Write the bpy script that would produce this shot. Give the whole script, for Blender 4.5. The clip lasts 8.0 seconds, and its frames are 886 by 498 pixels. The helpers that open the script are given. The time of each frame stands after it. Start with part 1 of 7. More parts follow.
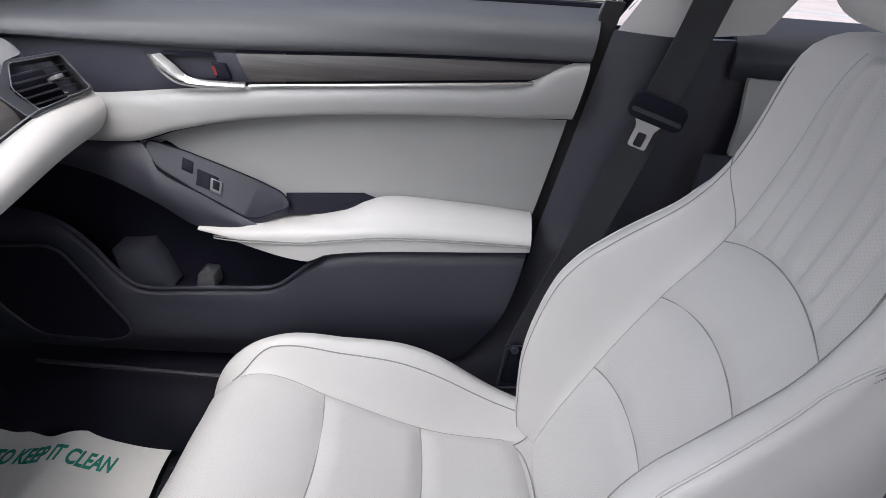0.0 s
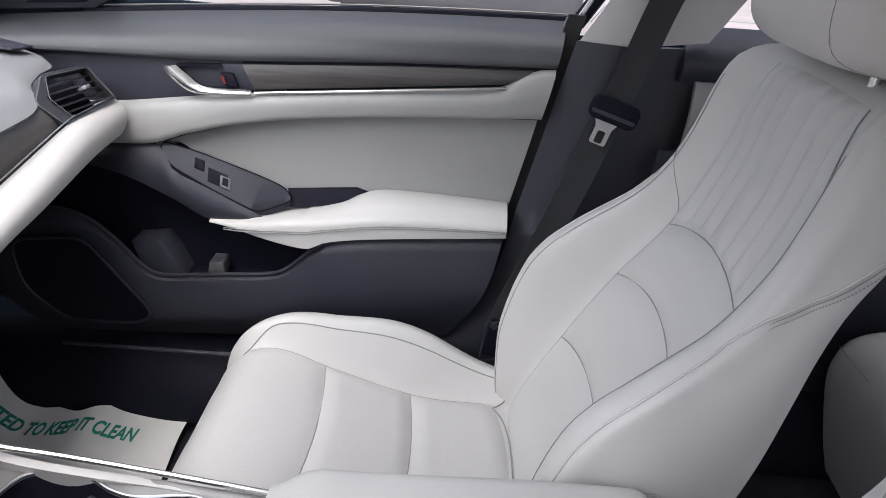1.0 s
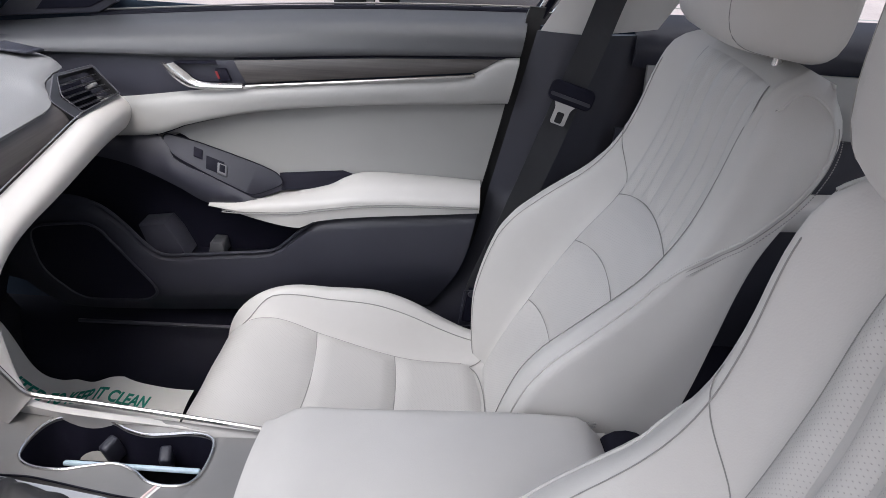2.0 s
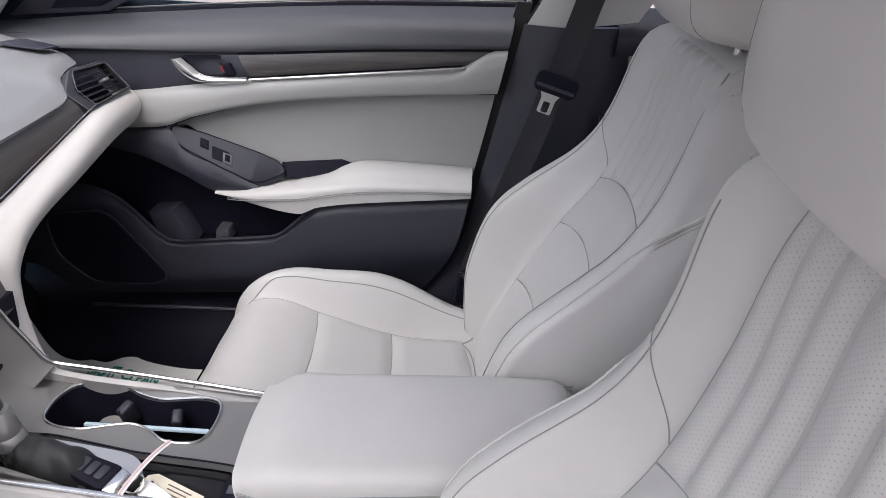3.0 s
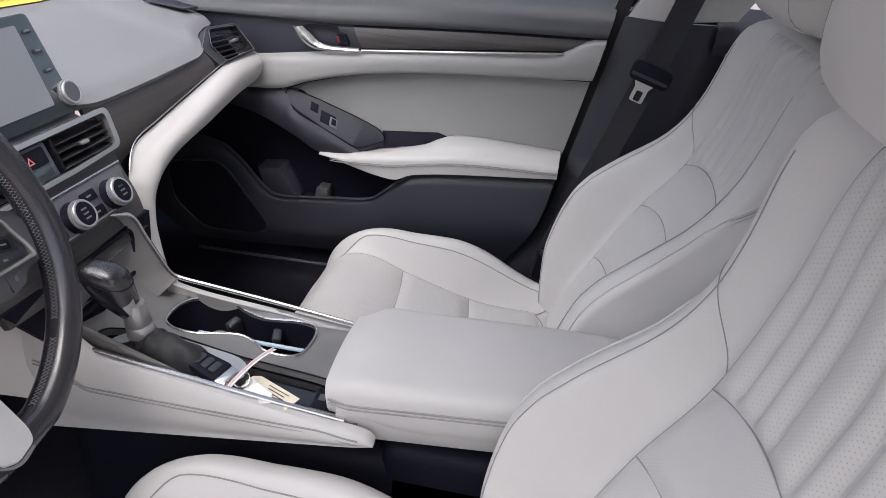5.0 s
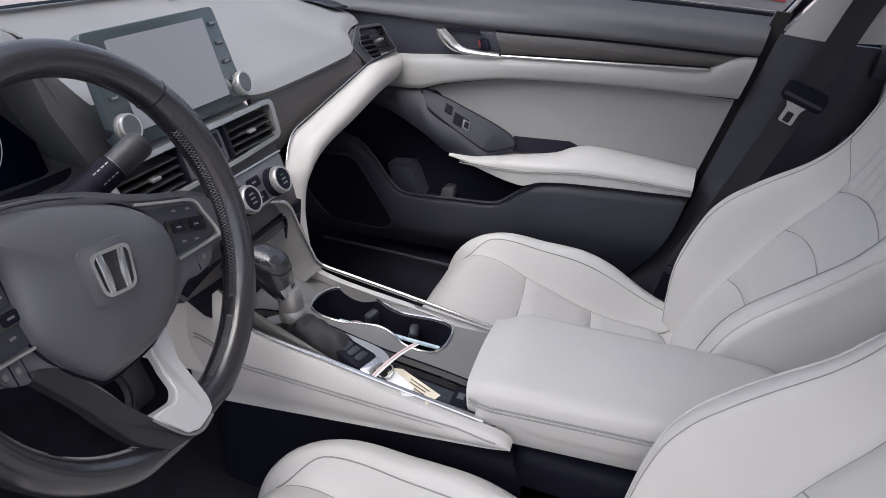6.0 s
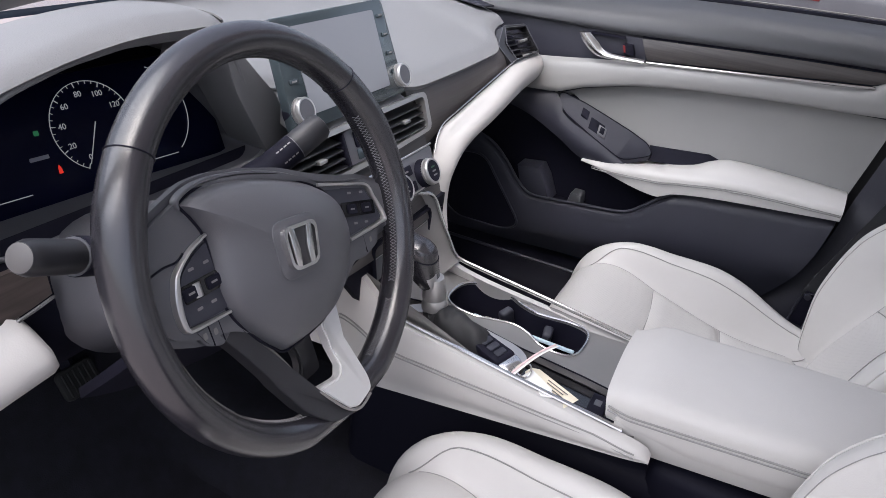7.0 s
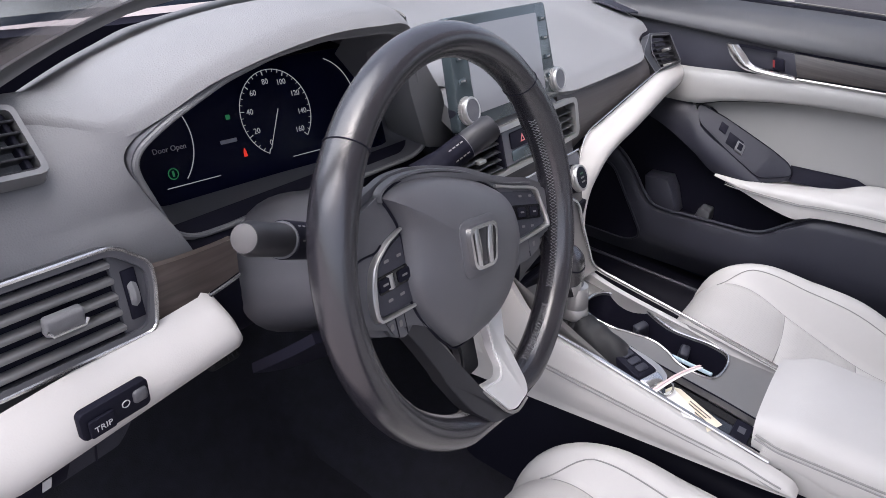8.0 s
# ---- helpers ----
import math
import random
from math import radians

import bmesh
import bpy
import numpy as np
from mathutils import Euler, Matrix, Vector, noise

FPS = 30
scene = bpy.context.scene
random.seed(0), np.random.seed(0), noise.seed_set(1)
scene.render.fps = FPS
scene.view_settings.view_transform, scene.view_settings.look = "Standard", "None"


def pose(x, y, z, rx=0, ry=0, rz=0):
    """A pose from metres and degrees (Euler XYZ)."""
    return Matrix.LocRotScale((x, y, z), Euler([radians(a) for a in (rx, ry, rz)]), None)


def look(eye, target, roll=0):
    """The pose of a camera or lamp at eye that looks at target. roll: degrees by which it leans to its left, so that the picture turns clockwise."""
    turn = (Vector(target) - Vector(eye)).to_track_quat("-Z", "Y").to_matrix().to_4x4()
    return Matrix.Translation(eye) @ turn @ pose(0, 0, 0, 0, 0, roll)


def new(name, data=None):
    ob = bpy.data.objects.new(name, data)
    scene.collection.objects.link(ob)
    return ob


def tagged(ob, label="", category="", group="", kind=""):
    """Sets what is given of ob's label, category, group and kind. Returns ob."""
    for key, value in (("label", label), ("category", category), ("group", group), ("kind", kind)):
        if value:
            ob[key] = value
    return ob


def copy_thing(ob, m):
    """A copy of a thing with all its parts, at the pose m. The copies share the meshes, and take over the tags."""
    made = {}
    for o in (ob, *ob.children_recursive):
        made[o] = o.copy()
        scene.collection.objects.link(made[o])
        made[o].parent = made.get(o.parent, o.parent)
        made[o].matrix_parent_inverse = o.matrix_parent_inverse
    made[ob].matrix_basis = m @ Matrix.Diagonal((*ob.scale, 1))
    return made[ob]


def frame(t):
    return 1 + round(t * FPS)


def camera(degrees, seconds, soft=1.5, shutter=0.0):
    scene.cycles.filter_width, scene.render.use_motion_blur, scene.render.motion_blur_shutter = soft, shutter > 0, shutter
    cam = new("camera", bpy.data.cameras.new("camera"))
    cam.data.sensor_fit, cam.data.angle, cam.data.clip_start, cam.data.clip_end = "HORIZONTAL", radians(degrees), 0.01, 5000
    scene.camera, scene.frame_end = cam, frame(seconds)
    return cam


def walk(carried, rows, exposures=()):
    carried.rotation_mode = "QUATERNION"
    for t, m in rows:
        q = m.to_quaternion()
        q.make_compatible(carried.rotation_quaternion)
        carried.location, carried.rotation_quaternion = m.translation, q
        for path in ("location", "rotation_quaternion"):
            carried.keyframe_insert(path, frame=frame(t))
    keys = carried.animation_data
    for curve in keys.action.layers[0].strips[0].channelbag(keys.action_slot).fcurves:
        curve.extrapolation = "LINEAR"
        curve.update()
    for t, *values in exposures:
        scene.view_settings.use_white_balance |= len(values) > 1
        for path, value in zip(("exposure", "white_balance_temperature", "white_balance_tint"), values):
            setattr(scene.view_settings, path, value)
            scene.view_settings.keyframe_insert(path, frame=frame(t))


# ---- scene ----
cam = camera(63.24, 8.0, soft=0.7)
PATH = [
    (0, (0.0, -0.3053, 1.0999), (-0.0089, 0.5943, 0.6632), 5.56),
    (0.5, (-0.0046, -0.3611, 1.1106), (-0.0092, 0.5404, 0.6778), 5.62),
    (1, (0.0185, -0.435, 1.1418), (0.0168, 0.4643, 0.7046), 5.05),
    (1.5, (0.0466, -0.5021, 1.1592), (0.0465, 0.394, 0.7154), 4.04),
    (3, (0.0937, -0.6252, 1.1849), (0.0784, 0.2647, 0.7289), 2.85),
    (3.5, (0.1018, -0.6632, 1.1727), (0.0774, 0.2266, 0.7171), 3.47),
    (4, (0.1141, -0.694, 1.1598), (0.0731, 0.1951, 0.7038), 4.26),
    (4.2, (0.1198, -0.7071, 1.1629), (0.0698, 0.1816, 0.7071), 4.63),
    (5.5, (0.0422, -0.7399, 1.1582), (-0.1271, 0.1321, 0.6989), 6.21),
    (6, (0.004, -0.7566, 1.1563), (-0.2236, 0.0999, 0.6931), 6.85),
    (6.5, (-0.0271, -0.7725, 1.1494), (-0.3149, 0.0638, 0.6825), 7.37),
    (7, (-0.0617, -0.7893, 1.1427), (-0.4051, 0.0217, 0.6689), 7.94),
    (7.5, (-0.1018, -0.8057, 1.1392), (-0.4953, -0.0231, 0.6568), 8.66),
    (8, (-0.1372, -0.8322, 1.1368), (-0.5742, -0.0784, 0.646), 9.33),
]
walk(cam, [(t, look(eye, target, roll)) for t, eye, target, roll in PATH], [(0, 1.12, 6430, 11), (1.5, 1.06, 6450, 11), (3, 0.90, 6500, 13), (4.2, 0.80, 6500, 14), (6, 0.80, 6420, 12), (8, 1.08, 6350, 15)])

# ---- world and light: bright overcast day, driver's door standing open ----
world = bpy.data.worlds.new("overcast_sky")
scene.world = world
world.use_nodes = True
wn = world.node_tree
sky = wn.nodes.new("ShaderNodeTexSky")
sky.sky_type = "NISHITA"
sky.sun_disc = False
sky.sun_elevation = radians(68)
sky.sun_rotation = radians(180)
sky.dust_density = 4.0
pale = wn.nodes.new("ShaderNodeHueSaturation")
pale.inputs["Saturation"].default_value = 0.6
wn.links.new(sky.outputs["Color"], pale.inputs["Color"])
wn.links.new(pale.outputs["Color"], wn.nodes["Background"].inputs["Color"])
wn.nodes["Background"].inputs["Strength"].default_value = 0.14
sun = new("sun", bpy.data.lights.new("sun", "SUN"))
sun.data.energy, sun.data.angle, sun.data.color = 1.3, radians(70), (0.99, 0.99, 1.0)
sun.matrix_world = look((-2.4, -2.6, 5.0), (0, 0, 0.0))
scene.view_settings.exposure = 1.25

# ---- building helpers ----
CABIN = Vector((-0.1, -0.3, 1.0))


def spline(table):
    """Smooth function through rows of (t, value): cubic with slopes from the neighbours."""
    t = np.array([r[0] for r in table], float)
    v = np.array([r[1:] for r in table], float)
    m = np.zeros_like(v)
    for i in range(len(t)):
        a, b = max(i - 1, 0), min(i + 1, len(t) - 1)
        m[i] = (v[b] - v[a]) / (t[b] - t[a])

    def f(x):
        x = min(max(x, t[0]), t[-1])
        i = min(int(np.searchsorted(t, x, side="right")) - 1, len(t) - 2)
        h = t[i + 1] - t[i]
        s = (x - t[i]) / h
        out = ((2 * s**3 - 3 * s**2 + 1) * v[i] + (s**3 - 2 * s**2 + s) * h * m[i]
               + (3 * s**2 - 2 * s**3) * v[i + 1] + (s**3 - s**2) * h * m[i + 1])
        return float(out[0]) if len(out) == 1 else out
    return f


def through_points(points, n, closed=False):
    """n points along a smooth curve through the given ones."""
    p = [Vector(q) for q in points]
    k = len(p)
    out = []
    spans = k if closed else k - 1
    for j in range(n):
        u = j / (n if closed else n - 1) * spans
        i = min(int(u), spans - 1)
        s = u - i
        if closed:
            a, b, c, d = p[(i - 1) % k], p[i % k], p[(i + 1) % k], p[(i + 2) % k]
        else:
            a, b, c, d = p[max(i - 1, 0)], p[i], p[i + 1], p[min(i + 2, k - 1)]
        out.append(0.5 * (2 * b + (c - a) * s + (2 * a - 5 * b + 4 * c - d) * s**2 + (3 * b - a - 3 * c + d) * s**3))
    return out


def smooth(x):
    x = min(max(x, 0.0), 1.0)
    return x * x * (3 - 2 * x)


def lattice(bm, rows, wrap_u=False, wrap_v=False):
    """Quads between rows of points."""
    vs = [[bm.verts.new(p) for p in row] for row in rows]
    n, m = len(vs), len(vs[0])
    for i in range(n if wrap_v else n - 1):
        for j in range(m if wrap_u else m - 1):
            q = (vs[i][j], vs[i][(j + 1) % m], vs[(i + 1) % n][(j + 1) % m], vs[(i + 1) % n][j])
            if len({v.co.to_tuple(6) for v in q}) == 4:
                bm.faces.new(q)
    return vs


def sheet(f, nu, nv, thick, side=None, uv=None):
    """A plate with the front f(u, v), u and v from 0 to 1, and a back that lies thick behind it, away from the cabin's middle unless side is given."""
    bm = bmesh.new()
    front = [[Vector(f(i / nu, j / nv)) for i in range(nu + 1)] for j in range(nv + 1)]
    if side is None:
        side = 0.0
        for j in range(nv):
            for i in range(nu):
                p = front[j][i]
                side += (front[j][i + 1] - p).cross(front[j + 1][i] - p).dot(CABIN - p)
        side = 1.0 if side > 0 else -1.0
    back = []
    for j in range(nv + 1):
        row = []
        for i in range(nu + 1):
            du = front[j][min(i + 1, nu)] - front[j][max(i - 1, 0)]
            dv = front[min(j + 1, nv)][i] - front[max(j - 1, 0)][i]
            n = du.cross(dv)
            n = n.normalized() if n.length > 1e-12 else Vector((0, 0, 1))
            row.append(front[j][i] - n * thick * side)
        back.append(row)
    a, b = lattice(bm, front), lattice(bm, back)
    ring = ([(0, i) for i in range(nu)] + [(j, nu) for j in range(nv)] + [(nv, i) for i in range(nu, 0, -1)] + [(j, 0) for j in range(nv, 0, -1)])
    for k in range(len(ring)):
        (j0, i0), (j1, i1) = ring[k], ring[(k + 1) % len(ring)]
        try:
            bm.faces.new((a[j0][i0], b[j0][i0], b[j1][i1], a[j1][i1]))
        except ValueError:
            pass
    if uv:
        flat = [uv(i / nu, j / nv) for j in range(nv + 1) for i in range(nu + 1)]
        bm.verts.index_update()
        layer = bm.loops.layers.uv.new("UVMap")
        for face in bm.faces:
            for corner in face.loops:
                corner[layer].uv = flat[corner.vert.index % len(flat)]
    bmesh.ops.recalc_face_normals(bm, faces=bm.faces)
    return bm


def tube(points, r, segs=8, closed=False, flat=1.0, up=None):
    """A round cord along points; r may be a function of the way along (0 to 1). flat: its height over its width."""
    bm = bmesh.new()
    p = [Vector(q) for q in points]
    n = len(p)
    rows = []
    ref = Vector(up) if up else None
    for i in range(n):
        a = p[i - 1] if (i or closed) else p[0]
        b = p[(i + 1) % n] if (i < n - 1 or closed) else p[-1]
        d = (b - a).normalized()
        if ref is None:
            ref = d.orthogonal().normalized()
        x = ref - d * ref.dot(d)
        x = x.normalized() if x.length > 1e-6 else d.orthogonal().normalized()
        if up is None:
            ref = x
        y = d.cross(x)
        rr = r(i / max(n - 1, 1)) if callable(r) else r
        rows.append([p[i] + rr * (math.cos(t) * x * flat + math.sin(t) * y) for t in (2 * math.pi * k / segs for k in range(segs))])
    vs = lattice(bm, rows, wrap_u=True, wrap_v=closed)
    if not closed:
        bm.faces.new(vs[0][::-1])
        bm.faces.new(vs[-1])
    bmesh.ops.recalc_face_normals(bm, faces=bm.faces)
    return bm


def prism(outline, depth, bevel=0.0, segs=2):
    """A plate: the outline (points in space) pushed along the vector depth, with the edges of both faces rounded."""
    bm = bmesh.new()
    base = bm.faces.new([bm.verts.new(p) for p in outline])
    top = bmesh.ops.extrude_face_region(bm, geom=[base])
    bmesh.ops.translate(bm, vec=Vector(depth), verts=[g for g in top["geom"] if isinstance(g, bmesh.types.BMVert)])
    bmesh.ops.recalc_face_normals(bm, faces=bm.faces)
    if bevel:
        caps = [f for f in bm.faces if len(f.verts) == len(outline)] if len(outline) != 4 else list(bm.faces)
        edges = list({e for f in caps for e in f.edges})
        bmesh.ops.bevel(bm, geom=edges, offset=bevel, segments=segs, affect="EDGES", profile=0.5, clamp_overlap=True)
    return bm


def block(size, m=None, bevel=0.0, segs=3):
    """A box of that size about the origin of the pose m."""
    bm = bmesh.new()
    bmesh.ops.create_cube(bm, size=1.0)
    bmesh.ops.scale(bm, vec=size, verts=bm.verts)
    if bevel:
        bmesh.ops.bevel(bm, geom=list(bm.edges), offset=bevel, segments=segs, affect="EDGES", profile=0.5, clamp_overlap=True)
    if m is not None:
        bmesh.ops.transform(bm, matrix=m, verts=bm.verts)
    return bm


def turned(profile, segs, m):
    """A body turned about the z axis of the pose m: profile rows of (radius, height)."""
    bm = bmesh.new()
    profile = [p for p in profile if p[0] > 1e-6]
    rows = [[m @ Vector((r * math.cos(2 * math.pi * k / segs), r * math.sin(2 * math.pi * k / segs), h)) for k in range(segs)] for r, h in profile]
    vs = lattice(bm, rows, wrap_u=True)
    for row in (vs[0], vs[-1]):
        if (row[0].co - row[1].co).length > 1e-5:
            bm.faces.new(row)
    bmesh.ops.recalc_face_normals(bm, faces=bm.faces)
    return bm


def plate(outer, holes, place, thick):
    """A flat plate with holes: loops of (a, b); place(a, b, c) puts them into space, c from 0 (front) to -thick."""
    bm = bmesh.new()
    loops = []
    edges = []
    for loop in [outer, *holes]:
        vs = [bm.verts.new((a, b, 0)) for a, b in loop]
        loops.append(vs)
        edges += [bm.edges.new((vs[i], vs[(i + 1) % len(vs)])) for i in range(len(vs))]
    bmesh.ops.triangle_fill(bm, edges=edges, use_beauty=True, use_dissolve=False)
    faces = list(bm.faces)
    top = bmesh.ops.extrude_face_region(bm, geom=faces)
    bmesh.ops.translate(bm, vec=(0, 0, -thick), verts=[g for g in top["geom"] if isinstance(g, bmesh.types.BMVert)])
    for v in bm.verts:
        v.co = place(*v.co)
    bmesh.ops.recalc_face_normals(bm, faces=bm.faces)
    return bm


def joined(*many):
    """Several bmeshes in one."""
    out = bmesh.new()
    for bm in many:
        me = bpy.data.meshes.new("tmp")
        bm.to_mesh(me)
        bm.free()
        out.from_mesh(me)
        bpy.data.meshes.remove(me)
    return out


def mesh_of(name, bm, material, sharp=40):
    me = bpy.data.meshes.new(name)
    for f in bm.faces:
        f.smooth = True
    bm.to_mesh(me)
    bm.free()
    me.set_sharp_from_angle(angle=radians(sharp))
    me.materials.append(material)
    return me


def thing(name, label, category, place=(0, 0, 0), group="", kind=""):
    """The Empty at the base of a thing."""
    return tagged_at(new(name), place, label, category, group, kind)


def tagged_at(ob, place, label, category, group, kind):
    ob.location = place
    ob.empty_display_size = 0.05
    return tagged(ob, label, category, group, kind)


def part(name, bm, material, parent, label="", sharp=40):
    """Links bm, made in the space of the place, as one mesh under a thing or a part."""
    base = Vector((0, 0, 0))
    up = parent
    while up:
        base += up.location
        up = up.parent
    bmesh.ops.translate(bm, vec=-base, verts=bm.verts)
    ob = new(name, mesh_of(name, bm, material, sharp))
    ob.parent = parent
    return tagged(ob, label)


def solid(name, bm, material, label, category, group="", kind="", sharp=40):
    """A thing that is one mesh."""
    return tagged(new(name, mesh_of(name, bm, material, sharp)), label, category, group, kind)


def words(text, size, m, lift=0.0006, bold=0.0, lean=0.0):
    """Raised writing in the built-in font, centred at the pose m."""
    cu = bpy.data.curves.new("words", "FONT")
    cu.body, cu.size, cu.align_x, cu.align_y, cu.extrude = text, size, "CENTER", "CENTER", lift
    cu.resolution_u, cu.offset, cu.shear = 3, bold, lean
    ob = bpy.data.objects.new("words", cu)
    me = bpy.data.meshes.new_from_object(ob)
    bm = bmesh.new()
    bm.from_mesh(me)
    bpy.data.objects.remove(ob)
    bpy.data.curves.remove(cu)
    bpy.data.meshes.remove(me)
    bmesh.ops.transform(bm, matrix=m, verts=bm.verts)
    return bm


def axes(origin, right, up):
    """The pose with that origin, x along right, y along up (made square) and z out of the two."""
    x = Vector(right).normalized()
    z = x.cross(Vector(up)).normalized()
    y = z.cross(x)
    m = Matrix((x, y, z)).transposed().to_4x4()
    m.translation = Vector(origin)
    return m


def round_rect(w, h, r, n=5):
    """Corner-rounded rectangle about the origin, as (a, b)."""
    out = []
    for cx, cy, t0 in ((w / 2 - r, h / 2 - r, 0), (-w / 2 + r, h / 2 - r, 90), (-w / 2 + r, -h / 2 + r, 180), (w / 2 - r, -h / 2 + r, 270)):
        for k in range(n + 1):
            t = radians(t0 + 90 * k / n)
            out.append((cx + r * math.cos(t), cy + r * math.sin(t)))
    return out


def rounded_poly(points, r, n=4):
    """A polygon of (a, b) with its corners rounded by r."""
    out = []
    k = len(points)
    for i in range(k):
        a, b, c = Vector(points[i - 1]), Vector(points[i]), Vector(points[(i + 1) % k])
        ra = min(r, (a - b).length * 0.45)
        rc = min(r, (c - b).length * 0.45)
        p, q = b + (a - b).normalized() * ra, b + (c - b).normalized() * rc
        for j in range(n + 1):
            s = j / n
            w = (1 - s) ** 2 * p + 2 * s * (1 - s) * b + s**2 * q
            out.append((w.x, w.y))
    return out

# ---- materials ----
def surface(name, colour, rough=0.5, metal=0.0, spread=0.12, patch=6.0, grain=0.0, grain_size=900.0, kind="noise", coat=0.0, sheen=0.0, rough_spread=0.06, specular=0.5):
    """A principled material: colour with a soft cloud of wear (patch per metre), roughness that wanders with it, and fine relief (grain)."""
    m = bpy.data.materials.new(name)
    m.use_nodes = True
    nt = m.node_tree
    n, link = nt.nodes, nt.links.new
    b = n["Principled BSDF"]
    co = n.new("ShaderNodeTexCoord")
    cloud = n.new("ShaderNodeTexNoise")
    cloud.inputs["Scale"].default_value, cloud.inputs["Detail"].default_value, cloud.inputs["Roughness"].default_value = patch, 6, 0.6
    link(co.outputs["Object"], cloud.inputs["Vector"])
    ramp = n.new("ShaderNodeMapRange")
    ramp.inputs["From Min"].default_value, ramp.inputs["From Max"].default_value = 0.25, 0.75
    ramp.inputs["To Min"].default_value, ramp.inputs["To Max"].default_value = 1 - spread, 1 + spread
    link(cloud.outputs["Fac"], ramp.inputs["Value"])
    mul = n.new("ShaderNodeVectorMath")
    mul.operation = "SCALE"
    mul.inputs[0].default_value = colour
    link(ramp.outputs["Result"], mul.inputs["Scale"])
    link(mul.outputs["Vector"], b.inputs["Base Color"])
    rr = n.new("ShaderNodeMapRange")
    rr.inputs["To Min"].default_value, rr.inputs["To Max"].default_value = max(rough - rough_spread, 0.02), min(rough + rough_spread, 1)
    link(cloud.outputs["Fac"], rr.inputs["Value"])
    link(rr.outputs["Result"], b.inputs["Roughness"])
    b.inputs["Metallic"].default_value = metal
    b.inputs["Coat Weight"].default_value = coat
    b.inputs["Sheen Weight"].default_value = sheen
    b.inputs["Specular IOR Level"].default_value = specular
    if grain:
        bump = n.new("ShaderNodeBump")
        bump.inputs["Strength"].default_value, bump.inputs["Distance"].default_value = grain, 0.0008
        if kind == "leather":
            g = n.new("ShaderNodeTexVoronoi")
            g.feature = "DISTANCE_TO_EDGE"
            g.inputs["Scale"].default_value = grain_size
            out = g.outputs["Distance"]
        elif kind == "holes":
            g = n.new("ShaderNodeTexVoronoi")
            g.voronoi_dimensions = "2D"
            g.inputs["Scale"].default_value, g.inputs["Randomness"].default_value = grain_size, 0.0
            cut = n.new("ShaderNodeMapRange")
            cut.inputs["From Min"].default_value, cut.inputs["From Max"].default_value = 0.07, 0.18
            link(g.outputs["Distance"], cut.inputs["Value"])
            out = cut.outputs["Result"]
        else:
            g = n.new("ShaderNodeTexNoise")
            g.inputs["Scale"].default_value, g.inputs["Detail"].default_value = grain_size, 3
            out = g.outputs["Fac"]
        if kind == "holes":
            turn = n.new("ShaderNodeMapping")
            turn.inputs["Rotation"].default_value = (0, 0, radians(45))
            link(co.outputs["UV"], turn.inputs["Vector"])
            link(turn.outputs["Vector"], g.inputs["Vector"])
        else:
            link(co.outputs["Object"], g.inputs["Vector"])
        link(out, bump.inputs["Height"])
        link(bump.outputs["Normal"], b.inputs["Normal"])
        if kind == "holes":
            dark = n.new("ShaderNodeMix")
            dark.data_type = "RGBA"
            dark.inputs["A"].default_value = (*[c * 0.70 for c in colour], 1)
            link(out, dark.inputs["Factor"])
            link(mul.outputs["Vector"], dark.inputs["B"])
            link(dark.outputs["Result"], b.inputs["Base Color"])
    return m


def wood(name, dark, light, stretch, rough):
    """Straight-grained veneer: bands along x."""
    m = bpy.data.materials.new(name)
    m.use_nodes = True
    n, link = m.node_tree.nodes, m.node_tree.links.new
    b = n["Principled BSDF"]
    co, mp = n.new("ShaderNodeTexCoord"), n.new("ShaderNodeMapping")
    mp.inputs["Scale"].default_value = stretch
    link(co.outputs["Object"], mp.inputs["Vector"])
    g = n.new("ShaderNodeTexNoise")
    g.inputs["Scale"].default_value, g.inputs["Detail"].default_value, g.inputs["Distortion"].default_value = 1.0, 8, 0.6
    link(mp.outputs["Vector"], g.inputs["Vector"])
    r = n.new("ShaderNodeValToRGB")
    r.color_ramp.elements[0].position, r.color_ramp.elements[0].color = 0.3, (*dark, 1)
    r.color_ramp.elements[1].position, r.color_ramp.elements[1].color = 0.72, (*light, 1)
    link(g.outputs["Fac"], r.inputs["Fac"])
    link(r.outputs["Color"], b.inputs["Base Color"])
    b.inputs["Roughness"].default_value = rough
    bump = n.new("ShaderNodeBump")
    bump.inputs["Strength"].default_value, bump.inputs["Distance"].default_value = 0.15, 0.0005
    link(g.outputs["Fac"], bump.inputs["Height"])
    link(bump.outputs["Normal"], b.inputs["Normal"])
    return m


def glow(name, colour, strength):
    m = bpy.data.materials.new(name)
    m.use_nodes = True
    b = m.node_tree.nodes["Principled BSDF"]
    b.inputs["Base Color"].default_value = (0.01, 0.01, 0.01, 1)
    b.inputs["Emission Color"].default_value = (*colour, 1)
    b.inputs["Emission Strength"].default_value = strength
    return m


def glass(name, tint):
    m = bpy.data.materials.new(name)
    m.use_nodes = True
    b = m.node_tree.nodes["Principled BSDF"]
    b.inputs["Base Color"].default_value = (*tint, 1)
    b.inputs["Transmission Weight"].default_value = 1.0
    b.inputs["Roughness"].default_value = 0.0
    b.inputs["IOR"].default_value = 1.05
    return m


